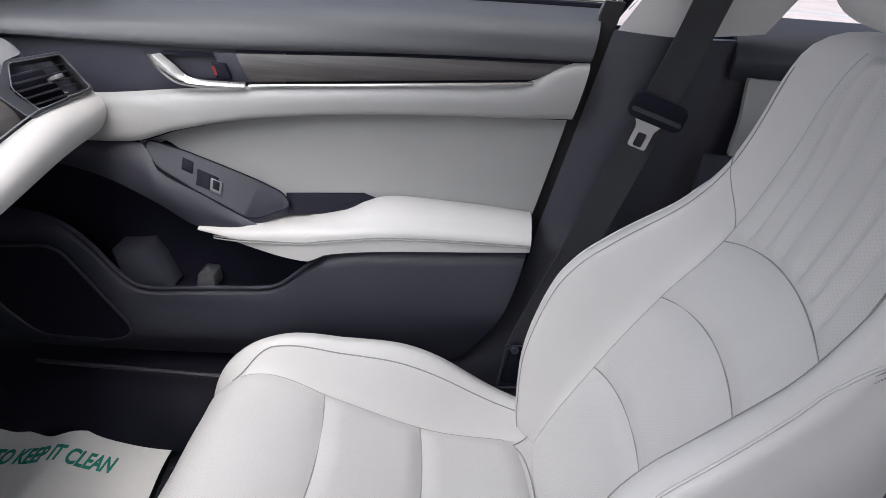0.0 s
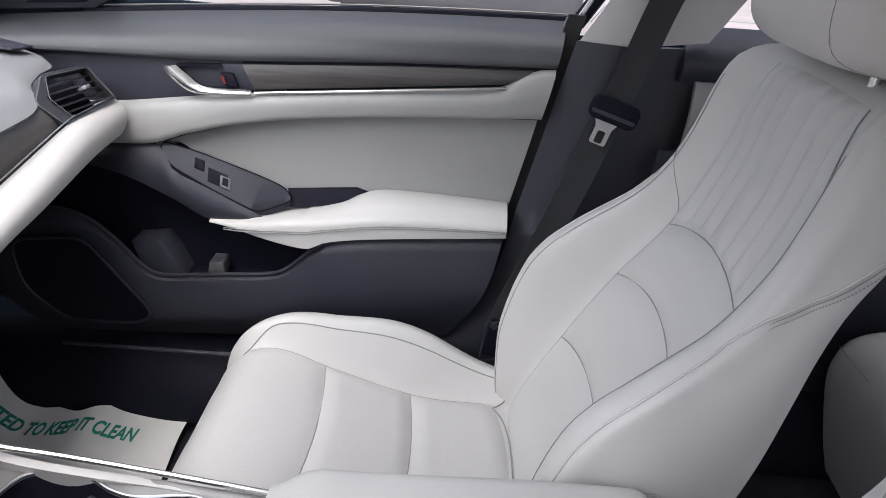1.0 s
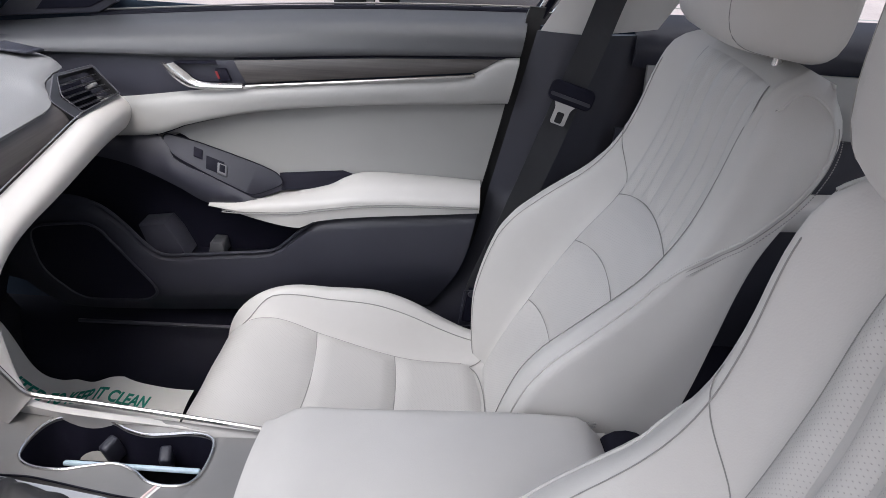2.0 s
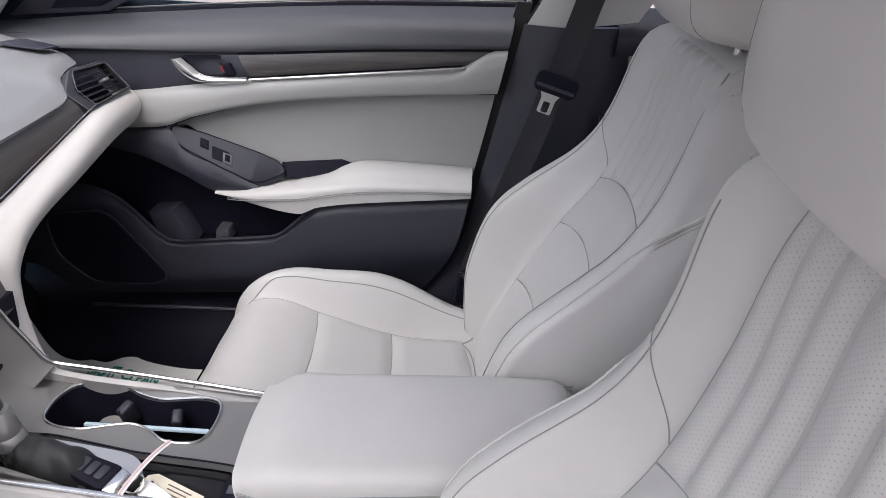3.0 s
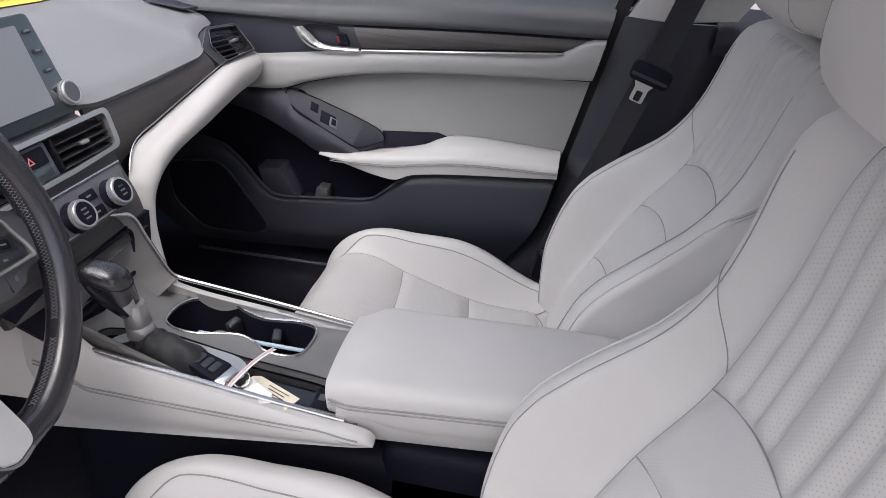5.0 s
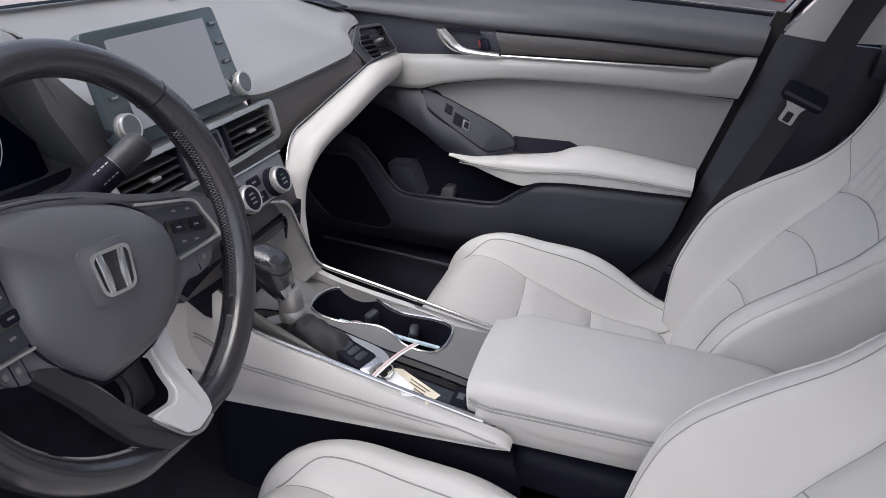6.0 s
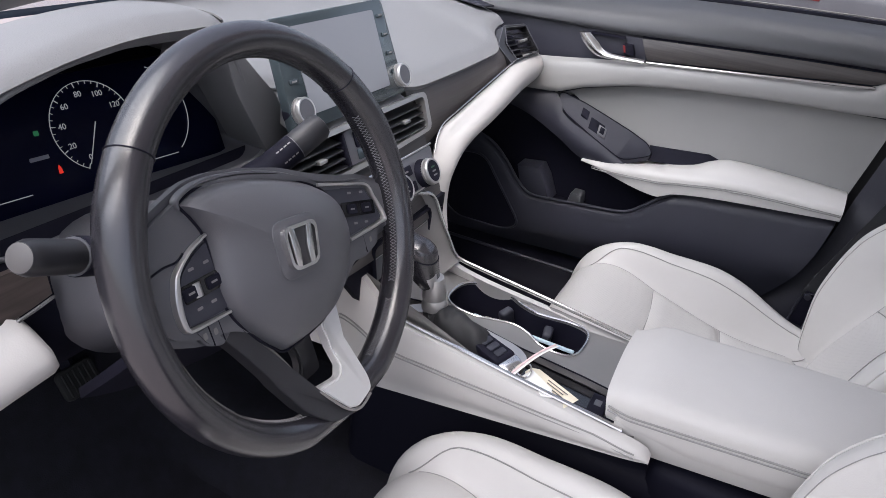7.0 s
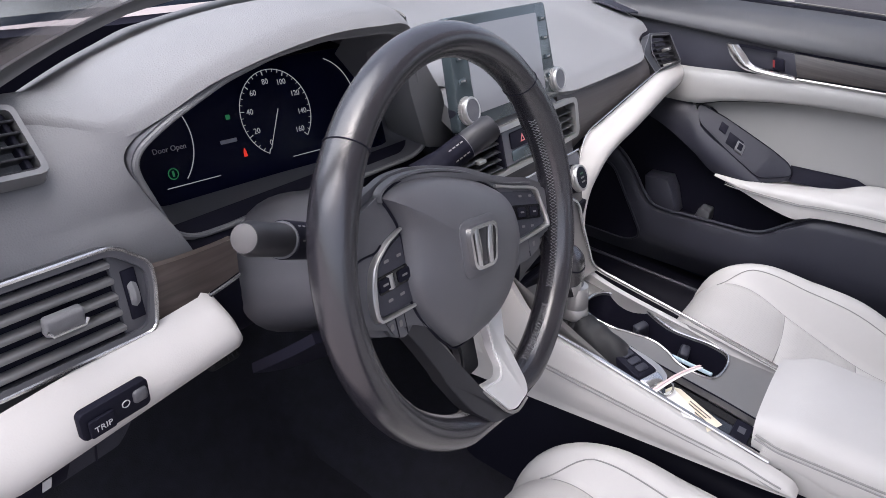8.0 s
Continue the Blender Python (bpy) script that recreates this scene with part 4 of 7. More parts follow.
    for lo, hi, k0, k1 in ((0.075, 0.215, 0.02, 0.012), (0.215, 0.36, 0.012, 0.015)):
        put("insert_panel", pad(cu_point, cu_top, cu_wi, bow(lo, k0), bow(hi, k1), 0.009, 0.028), PERF, cush, "perforated leather insert panel")
    put("front_panel", pad(cu_point, cu_top, cu_wi, bow(0.36, 0.015), bow(0.67, 0.0), 0.006, 0.028), PERF, cush, "perforated front panel, lightly creased")
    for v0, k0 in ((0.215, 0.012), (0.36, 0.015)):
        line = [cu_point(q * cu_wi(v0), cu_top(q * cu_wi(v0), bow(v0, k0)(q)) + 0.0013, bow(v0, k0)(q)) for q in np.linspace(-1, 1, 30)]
        put("seam_line", tube(line, 0.0009, 6), SEAM_SHADE, cush)
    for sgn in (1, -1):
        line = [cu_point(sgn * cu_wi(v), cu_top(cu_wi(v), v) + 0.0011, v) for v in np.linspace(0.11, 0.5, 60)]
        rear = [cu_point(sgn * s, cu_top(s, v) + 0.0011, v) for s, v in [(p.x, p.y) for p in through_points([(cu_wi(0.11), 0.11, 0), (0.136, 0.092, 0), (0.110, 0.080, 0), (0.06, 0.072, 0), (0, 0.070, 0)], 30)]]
        put("rear_seam", tube(rear, 0.0010, 6), SEAM_SHADE, cush)
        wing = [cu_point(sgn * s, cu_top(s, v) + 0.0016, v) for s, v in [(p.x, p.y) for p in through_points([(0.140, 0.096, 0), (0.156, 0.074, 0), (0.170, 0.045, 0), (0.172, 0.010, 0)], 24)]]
        put("wing_seam", tube(wing, 0.0009, 6), SEAM_SHADE, cush)
        put("side_seam", tube(line, 0.0008, 6), SEAM_SHADE, cush)
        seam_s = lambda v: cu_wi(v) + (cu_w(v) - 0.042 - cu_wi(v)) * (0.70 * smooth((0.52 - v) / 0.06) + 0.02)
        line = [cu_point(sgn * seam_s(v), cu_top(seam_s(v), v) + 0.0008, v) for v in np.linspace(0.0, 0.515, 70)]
        put("bolster_seam", tube(line, 0.0009, 6), SEAM_SHADE, cush)
        put("side_cover", sheet(lambda u, v, s=sgn: Vector((0.23 - 0.47 * u, s * (0.232 - 0.012 * v), 0.345 - 0.05 * u * 0 - 0.085 * v)), 14, 5, 0.012), BLACK, st, "black plastic seat side cover")
    for sx in (-0.14, 0.14):
        put("seat_rail", block((0.50, 0.05, 0.07), pose(-0.02, sx, 0.235), 0.008), BLACK, st)

    # headrest: a soft block with a seam round its side panels
    hm = pose(0.410, 0, 1.120, 0, 9, 0)

    def head(a, b):
        """a round the girth, b from side to side, a swollen rounded block."""
        t, y0 = 2 * math.pi * a, (2 * b - 1)
        e = (1 - abs(y0) ** 5.5) ** 0.45
        cx, cz = math.cos(t), math.sin(t)
        k = (abs(cx) ** 4.4 + abs(cz) ** 4.4) ** (-1 / 4.4)
        x = 0.016 + cx * k * 0.074 * (0.55 + 0.45 * e) - 0.010 * (cz * k)
        z = cz * k * 0.100 * (0.72 + 0.28 * e)
        return hm @ Vector((x + 0.010 * (1 - y0 * y0) * (-1), y0 * 0.130, z))
    hb = bmesh.new()
    rows = [[head(a / 48, b) for a in range(48)] for b in [0.0, 0.004, 0.015, 0.035, 0.06, 0.1, 0.15, 0.22, 0.3, 0.4, 0.5, 0.6, 0.7, 0.78, 0.85, 0.9, 0.94, 0.965, 0.985, 0.996, 1.0]]
    vs = lattice(hb, rows, wrap_u=True)
    hb.faces.new(vs[0])
    hb.faces.new(vs[-1])
    bmesh.ops.recalc_face_normals(hb, faces=hb.faces)
    hr = put("headrest", hb, LEATHER, st, "grey leather headrest")
    for b in (0.10, 0.90):
        put("seam_line", tube([head(a / 60, b) for a in range(60)], 0.0005, 6, closed=True), SEAM_SHADE, hr)
    for sy in (-0.055, 0.055):
        put("headrest_post", tube([(0.435, sy, 0.97), (0.442, sy, 1.06)], 0.006, 10), CHROME, st, "chrome headrest post")
    return st


passenger = seat("passenger_seat", "light grey leather passenger seat with perforated inserts", SEAT_Y, (0.0, SEAT_Y, FLOOR_Z))
driver = copy_thing(passenger, pose(-0.028, -0.351, FLOOR_Z + 0.022))
recline = pose(0.18, 0.026, 0.195) @ pose(0, 0, 0, 0, -6.2, 0) @ pose(-0.18, 0, -0.20)
for piece in driver.children:
    if piece.name.startswith("backrest"):
        piece.matrix_basis = recline
    elif piece.name.startswith("headrest"):
        piece.matrix_basis = recline @ pose(0.412, 0, 0.908) @ pose(0, 0, 0, 0, 7, 0) @ pose(-0.410, 0, -0.92)
driver.name = "driver_seat"
tagged(driver, "light grey leather driver seat behind the steering wheel")

# ---- rear bench ----
bench = thing("rear_seat", "light grey leather rear bench seat", "car seat", (0.95, 0, FLOOR_Z))
bench_xz = through_points([(0.76, 0.24, 0), (0.735, 0.32, 0), (0.715, 0.42, 0), (0.712, 0.49, 0), (0.735, 0.535, 0), (0.80, 0.552, 0), (0.95, 0.538, 0), (1.10, 0.520, 0), (1.24, 0.515, 0), (1.25, 0.40, 0), (1.24, 0.24, 0)], 40)
bench_rows = []
for y in np.linspace(-0.68, 0.68, 49):
    e = 1 - smooth((0.68 - abs(y)) / 0.05)
    bench_rows.append([Vector((p.x + 0.02 * e + 0.006 * math.cos(y * 9), y, p.y - (0.03 * e + 0.010 * math.cos(y * 9)) * smooth((p.y - 0.3) / 0.2))) for p in bench_xz])
part("cushion", capped(bench_rows), LEATHER, bench, "grey leather rear cushion")
part("backrest", sheet(lambda u, v: (1.18 + 0.20 * v, -0.66 + 1.32 * u, 0.52 + 0.48 * v), 40, 20, 0.10), LEATHER, bench, "grey leather rear backrest")
part("seam_line", tube([(0.716, y, 0.500) for y in np.linspace(-0.64, 0.64, 30)], 0.001, 6), SEAM_SHADE, bench)

# ---- centre console ----
CY = 0.022
rail_z = lambda x: 0.572 + 0.12 * (-0.12 - x) + 0.05 * smooth((-0.40 - x) / 0.09)
deck_low = lambda x: 0.5705 + 0.03 * (-0.19 - x) + 0.06 * smooth((-0.42 - x) / 0.09)
far_edge = spline([(-0.50, 0.630), (-0.44, 0.612), (-0.41, 0.602), (-0.36, 0.594), (-0.25, 0.585), (-0.085, 0.570)])


def deck_z(x, y=0.0):
    """The deck lies sunk between its two rails."""
    near, far = smooth((-0.068 - y) / 0.004), smooth((y - 0.1120 - 0.03 * (-0.085 - x)) / 0.004)
    return deck_low(x) + (rail_z(x) - deck_low(x)) * near + (far_edge(x) - deck_low(x)) * far


deck_at = lambda a, b, c: Vector((a, b, deck_z(a, b) + c))
console = thing("centre_console", "grey centre console with cup holders, gear selector and padded armrest", "console", (-0.1, CY, FLOOR_Z + 0.1))
cup_loop = [(v.x, v.y) for v in through_points([(p[0], p[1], 0) for p in ((-0.398, 0.050), (-0.400, 0.085), (-0.388, 0.112), (-0.360, 0.119), (-0.325, 0.116), (-0.300, 0.104), (-0.275, 0.098), (-0.250, 0.102), (-0.225, 0.107), (-0.200, 0.103), (-0.191, 0.085), (-0.191, 0.050), (-0.200, 0.028), (-0.222, 0.022), (-0.245, 0.026), (-0.265, 0.040), (-0.290, 0.048), (-0.320, 0.040), (-0.345, 0.032), (-0.378, 0.034))], 80, True)]
well_loop = rounded_poly([(-0.452, -0.066), (-0.448, -0.012), (-0.425, 0.016), (-0.370, 0.019), (-0.265, 0.002), (-0.170, -0.004), (-0.105, -0.012), (-0.100, -0.066)], 0.012, 4)
outer = [(-0.500, -0.078), (-0.30, -0.076), (-0.085, -0.072), (-0.085, 0.1140), (-0.25, 0.1190), (-0.36, 0.1215), (-0.430, 0.1160), (-0.500, 0.080)]
deck = part("deck", plate(outer, [cup_loop, well_loop], deck_at, 0.010), DECK, console, "metallic grey console top")
part("cup_ring", tube([deck_at(a, b, 0.001) for a, b in cup_loop], 0.0020, 8, closed=True), CHROME, deck, "bright ring round the cup holders")


def cup_wall(u, v):
    k = u * len(cup_loop)
    a, b = cup_loop[int(k) % len(cup_loop)]
    c = Vector((-0.295, 0.072))
    p = Vector((a, b))
    p = c + (p - c) * (1 - 0.10 * v)
    return deck_at(p.x, p.y, -0.004 - 0.085 * v)


cups = part("cup_holder", sheet(cup_wall, 80, 6, 0.003), BLACK, console, "black double cup holder")
part("cup_floor", plate([(-0.295 + (a + 0.295) * 0.93, 0.072 + (b - 0.072) * 0.93) for a, b in cup_loop], [], lambda a, b, c: deck_at(a, b, c - 0.088), 0.004), BLACK, cups)
for a, b, t in ((-0.318, 0.098, -28), (-0.250, 0.090, 12), (-0.285, 0.050, 0)):
    part("spring_tab", block((0.014, 0.022, 0.034), Matrix.Translation(deck_at(a, b, -0.028)) @ pose(0, 0, 0, 18, 0, t), 0.004), DARK, cups)
part("phone_edge", block((0.158, 0.007, 0.005), pose(-0.281, 0.066, 0.553, -20, 0, 0), 0.0015), BLUEFILM, cups, "pale strip standing in the cup holder")
part("phone_body", block((0.154, 0.006, 0.045), pose(-0.281, 0.070, 0.528, -8, 0, 0), 0.002), GLOSS, cups)

# rails of bright metal along both edges
far_rail = through_points([(-0.482, 0.072, 0.714), (-0.470, 0.094, 0.708), (-0.462, 0.103, 0.697), (-0.451, 0.107, 0.670), (-0.433, 0.112, 0.632), (-0.424, 0.115, 0.614), (-0.410, 0.118, 0.605), (-0.36, 0.122, 0.597), (-0.25, 0.119, 0.588), (-0.10, 0.114, 0.574)], 60)
cheek_l = through_points([(-0.500, 0.064, 0.702), (-0.490, 0.066, 0.670), (-0.478, 0.068, 0.640), (-0.460, 0.070, 0.610), (-0.430, 0.075, 0.585)], 40)
part("stack_cheek", sheet(lambda u, v: far_rail[int(round(u * 39))].lerp(cheek_l[int(round(u * 39))], v) - Vector((0.002, 0, 0.001)), 39, 6, 0.004), DECK, console, "metallic grey panel sweeping up to the stack")
part("far_rail", tube(far_rail, 0.0033, 8), CHROME, console, "satin chrome rail")
near_rail = through_points([(-0.475, -0.082, 0.632), (-0.44, -0.082, 0.614), (-0.30, -0.080, 0.595), (-0.20, -0.079, 0.583), (-0.10, -0.077, 0.571)], 40)
part("near_rail", tube(near_rail, 0.0034, 8, flat=0.7, up=(0, 0, 1)), CHROME, console, "satin chrome rail")


def flank(side):
    """Outer face of the padded console side: the top edge follows the rail and rounds off at its end."""
    def f(x, v):
        if side < 0:
            run = min(max((x + 0.112) / 0.052, 0.0), 1.0)
            top = 0.5545 + (rail_z(min(x, -0.112)) - 0.0015 - 0.5545) * math.sqrt(1 - run ** 2.2)
            low = 0.487 + (x + 0.47) * 0.153
            return Vector((x, -0.0855 - (0.0045 + 0.008 * math.sin(math.pi * min(v * 1.15, 1)) ** 0.7 + 0.004 * v) * (1 - 0.4 * run ** 3), top + (min(low, top - 0.001) - top) * v))
        top = far_edge(max(min(x, -0.115), -0.43)) - 0.008
        return Vector((x, 0.121 + 0.008 * math.sin(math.pi * min(v * 1.2, 1)) + 0.004 * v, top + (0.478 + (x + 0.50) * 0.146 - top) * v))
    return f


for s in (-1, 1):
    fl = flank(s)
    rows = []
    for x in list(np.linspace(-0.50, -0.12, 30)) + [-0.060 - 0.058 * math.cos(a) for a in np.linspace(0.1, math.pi / 2, 14)]:
        front = [fl(x, v) for v in np.linspace(0, 1, 14)]
        rows.append(front + [q - Vector((0, s * 0.011, 0)) for q in reversed(front)])
    skin = part("side_panel", capped(rows), LEATHER, console, "light grey padded console side")
    drop = lambda x: min(0.40, max(0.10, (fl(x, 0).z - 0.5655 + 0.10 * max(0.0, x + 0.13)) / (fl(x, 0).z - fl(x, 1).z + 1e-6)))
    line = [fl(x, drop(x)) + Vector((0, s * 0.0006, 0)) for x in np.linspace(-0.49, -0.078, 50)]
    part("seam_line", tube(line, 0.0011, 6), SEAM_SHADE, skin)
    part("stitch_line", tube([q + Vector((0, s * 0.0006, -0.005)) for q in line], 0.0009, 6), SEAM, skin)
part("lower_body", block((0.62, 0.150, 0.30), pose(-0.19, CY, 0.345), 0.03), BLACK, console, "black lower console body")
part("rear_body", block((0.40, 0.150, 0.22), pose(0.14, CY, 0.41), 0.02), BLACK, console)

# padded lid
def lid_section(x, t):
    """Closed outline of the lid at x; t from 0 (front) to 1 (rear)."""
    nose = 1 - (1 - smooth(t / 0.10)) * 0.10
    top = 0.606 + 0.016 * smooth(t / 0.12) + 0.012 * smooth((t - 0.1) / 0.7) - 0.030 * smooth((t - 0.90) / 0.10)
    low = 0.566 + 0.022 * t - 0.010 * smooth((t - 0.1) / 0.2)
    w = 0.100 * nose - 0.010 * t
    r = 0.022
    pts = []
    for k in range(13):
        s = -1 + 2 * k / 12
        pts.append((s * (w - r), top + 0.005 * (1 - s * s)))
    pts += [(w - r + r * math.sin(a), top - r * (1 - math.cos(a))) for a in np.linspace(0.3, math.pi / 2, 5)]
    pts += [(w + 0.002, low + 0.012), (w - 0.003, low)]
    pts += [(-w + 0.003, low), (-w - 0.002, low + 0.012)]
    pts += [(-w + r - r * math.sin(a), top - r * (1 - math.cos(a))) for a in np.linspace(math.pi / 2, 0.3, 5)]
    return [Vector((x + (0.010 * (1 - ((z - low) / (top - low))) if t < 0.05 else 0), CY + 0.002 + 0.008 * t + y, z)) for y, z in pts]


stations = [0, 0.006, 0.016, 0.03, 0.05, 0.08] + list(np.linspace(0.12, 0.9, 16)) + [0.93, 0.955, 0.975, 0.99, 1.0]
lb = capped([lid_section(-0.132 + 0.40 * t, t) for t in stations])
lid = part("armrest_lid", lb, LEATHER, console, "padded light grey leather armrest lid")
for s in (-1, 1):
    line = [Vector((-0.132 + 0.40 * t, CY + 0.002 + 0.008 * t + s * ((1 - (1 - smooth(t / 0.10)) * 0.10) * 0.100 - 0.010 * t + 0.0012), 0.590 + 0.024 * t)) for t in np.linspace(0.02, 0.97, 40)]
    part("seam_line", tube(line, 0.0014, 6), SEAM_SHADE, lid)
    part("stitch_line", tube([p + Vector((0, 0, -0.0055)) for p in line], 0.0012, 6), SEAM, lid)


def bin_side(side):
    def f(u, v):
        x = -0.112 + 0.38 * u
        top = 0.580 + 0.022 * u
        low = 0.534 + 0.022 * u
        y = CY + 0.002 + 0.008 * u + side * (0.0985 - 0.010 * u - 0.010 * v * v)
        return (x, y, top + (low - top) * v)
    return f


for s in (-1, 1):
    part("bin_side", sheet(bin_side(s), 24, 8, 0.012, s), LEATHER, console, "light grey padded bin side")
part("hinge_cap", tube([(0.285, CY - 0.075, 0.590), (0.285, CY + 0.08, 0.590)], 0.034, 16), BLACK, console, "black hinge cover behind the lid")

# gear selector
gear = part("selector_tray", plate([(-0.276 + (a + 0.276) * 1.0, -0.03 + (b + 0.03) * 1.0) for a, b in well_loop], [], lambda a, b, c: deck_at(a, b, c - 0.012), 0.004), GLOSS, console, "gloss black selector tray")
part("well_trim", tube([deck_at(a, b, 0.0012) for a, b in well_loop], 0.0012, 6, closed=True), BLACK, gear, "thin dark joint round the tray")
ring = [(v.x, v.y) for v in through_points([(p, q, 0) for p, q in ((-0.426, -0.056), (-0.431, -0.034), (-0.421, -0.012), (-0.396, 0.004), (-0.364, 0.001), (-0.303, -0.006), (-0.262, -0.013), (-0.243, -0.030), (-0.250, -0.054), (-0.300, -0.062), (-0.365, -0.063), (-0.410, -0.062))], 64, True)]
hole = [(v.x, v.y) for v in through_points([(p, q, 0) for p, q in ((-0.414, -0.052), (-0.416, -0.034), (-0.404, -0.022), (-0.384, -0.019), (-0.343, -0.026), (-0.295, -0.034), (-0.272, -0.045), (-0.300, -0.056), (-0.360, -0.0585), (-0.400, -0.058))], 56, True)]
part("selector_ring", plate(ring, [hole], lambda a, b, c: deck_at(a, b, 0.008 + c + 0.10 * max(0.0, b + 0.045)), 0.012), SILVER, gear, "silver surround of the gear selector")
boot_mid = spline([(0, -0.384, -0.034, 0.611), (0.2, -0.378, -0.034, 0.602), (0.5, -0.358, -0.037, 0.597), (0.8, -0.322, -0.041, 0.588), (1, -0.290, -0.044, 0.574)])
boot_wide = spline([(0, 0.0155, 0.0155), (0.25, 0.0200, 0.0180), (0.6, 0.0220, 0.0200), (0.85, 0.0230, 0.0200), (1, 0.0190, 0.0170)])


def boot_at(u, v):
    """The gaiter: a creased sleeve that leaves the stem and lies back into the tray."""
    t = 2 * math.pi * u
    p, q = Vector(boot_mid(max(v - 0.02, 0))), Vector(boot_mid(min(v + 0.02, 1)))
    d = (q - p).normalized()
    side = d.cross(Vector((0, 0, 1))).normalized()
    up = side.cross(d)
    r = boot_wide(v)
    fold = 1 + 0.06 * math.sin(4 * t + 11 * v) * smooth(3 * v) + 0.05 * math.sin(30 * v + 2.5 * math.sin(t)) * smooth(4 * v)
    return Vector(boot_mid(v)) + side * (math.cos(t) * r[1] * fold) + up * (math.sin(t) * r[0] * fold * (0.8 + 0.2 * v))


part("boot", sheet(boot_at, 48, 40, 0.002), GAITER, gear, "creased black leather gaiter")
for k in (-1, 1):
    part("boot_stitch", tube([Vector(boot_at(0.40 + 0.012 * k + 0.006 * math.sin(60 * v), v)) + Vector((0, -0.0008, 0.0006)) for v in np.linspace(0.25, 0.95, 60)], 0.0007, 5), STITCH, gear)
stem_dir = Vector((-0.13, -0.06, 0.99)).normalized()
km = Matrix.Translation((-0.382, -0.034, 0.612)) @ stem_dir.to_track_quat("Z", "Y").to_matrix().to_4x4()
part("selector_stem", turned([(0.0, -0.002), (0.0175, -0.002), (0.0182, 0.002), (0.0165, 0.014), (0.0160, 0.015), (0.0165, 0.017), (0.0140, 0.046), (0.0, 0.046)], 28, km), SILVER, gear, "satin silver selector stem")
knob_mid = spline([(0, -0.391, -0.036, 0.640), (0.25, -0.398, -0.038, 0.651), (0.5, -0.407, -0.040, 0.665), (0.75, -0.415, -0.042, 0.686), (0.9, -0.418, -0.043, 0.700), (1, -0.419, -0.043, 0.706)])
knob_wide = spline([(0, 0.0130, 0.0130), (0.25, 0.0185, 0.0165), (0.5, 0.0250, 0.0200), (0.75, 0.0295, 0.0220), (0.9, 0.0290, 0.0210), (1, 0.0240, 0.0170)])


def knob_at(u, v):
    """The grip: narrow at the stem, swelling forward into a broad rounded top."""
    t = 2 * math.pi * u
    c, r = Vector(knob_mid(v)), knob_wide(v)
    k = (abs(math.cos(t)) ** 2.8 + abs(math.sin(t)) ** 2.8) ** (-1 / 2.8)
    return c + Vector((k * math.cos(t) * r[0], k * math.sin(t) * r[1], -0.10 * math.cos(t) * r[0] * smooth(v)))


kb = bmesh.new()
kv = lattice(kb, [[knob_at(u / 36, v) for u in range(36)] for v in np.linspace(0, 1, 22)], wrap_u=True)
last = kv[-1]
for q, up in ((0.80, 0.0022), (0.55, 0.0042), (0.28, 0.0052)):
    nxt = [kb.verts.new(Vector(knob_mid(1)).lerp(knob_at(u / 36, 1), q) + Vector((0, 0, up))) for u in range(36)]
    for u in range(36):
        kb.faces.new((last[u], last[(u + 1) % 36], nxt[(u + 1) % 36], nxt[u]))
    last = nxt
kb.faces.new(last)
kb.faces.new(kv[0])
bmesh.ops.recalc_face_normals(kb, faces=kb.faces)
knob = part("selector_knob", kb, WHEEL, gear, "black leather selector knob")
part("knob_trim", sheet(lambda u, v: knob_at(0.86 + 0.13 * u, 0.0 + (0.46 + 0.10 * u) * v) + Vector((0.5, -0.86, 0)) * 0.0012, 6, 14, 0.003), SILVER, knob, "silver blade on the knob")
part("knob_seam", tube([knob_at(k / 48, 0.80 - 0.05 * math.cos(2 * math.pi * k / 48)) for k in range(48)], 0.0009, 5, closed=True), BLACK, knob)

# parking brake switches and indicator strip on the tray
part("indicator_strip", prism([deck_at(a, b, -0.006) for a, b in ((-0.430, -0.064), (-0.405, -0.064), (-0.405, -0.054), (-0.430, -0.054))], (0, 0, 0.002), 0.0005), GLOSS, gear)
part("tray_pad", prism([deck_at(a, b, -0.003) for a, b in ((-0.385, -0.0665), (-0.275, -0.0665), (-0.285, -0.056), (-0.370, -0.056))], (0, 0, 0.002), 0.0005), SILVER, gear)
for k in range(2):
    x0 = -0.150 + 0.026 * k
    sw_b = part("brake_switch", prism([deck_at(a, b, -0.012) for a, b in ((x0, -0.062), (x0 + 0.022, -0.062), (x0 + 0.022, -0.020), (x0, -0.020))], (0, 0, 0.010), 0.002), BLACK, gear, "black parking brake switch")
    part("mark", prism([deck_at(a, b, -0.0018) for a, b in ((x0 + 0.006, -0.046), (x0 + 0.015, -0.046), (x0 + 0.015, -0.034), (x0 + 0.006, -0.034))], (0, 0, 0.0006)), HUB, sw_b)

# ---- dashboard ----
dash = thing("dashboard", "dark grey dashboard with wood trim, vents and light grey lower beam", "dashboard", (-0.75, 0, 0.55))
edge_x = spline([(-0.76, -0.700), (-0.60, -0.700), (-0.55, -0.668), (-0.52, -0.625), (-0.44, -0.603), (-0.34, -0.590), (-0.26, -0.582), (-0.19, -0.592), (-0.15, -0.615), (0.0, -0.610), (0.12, -0.575), (0.16, -0.552), (0.22, -0.545), (0.45, -0.548), (0.50, -0.553), (0.535, -0.565), (0.57, -0.592), (0.62, -0.606), (0.68, -0.62), (0.74, -0.70)])
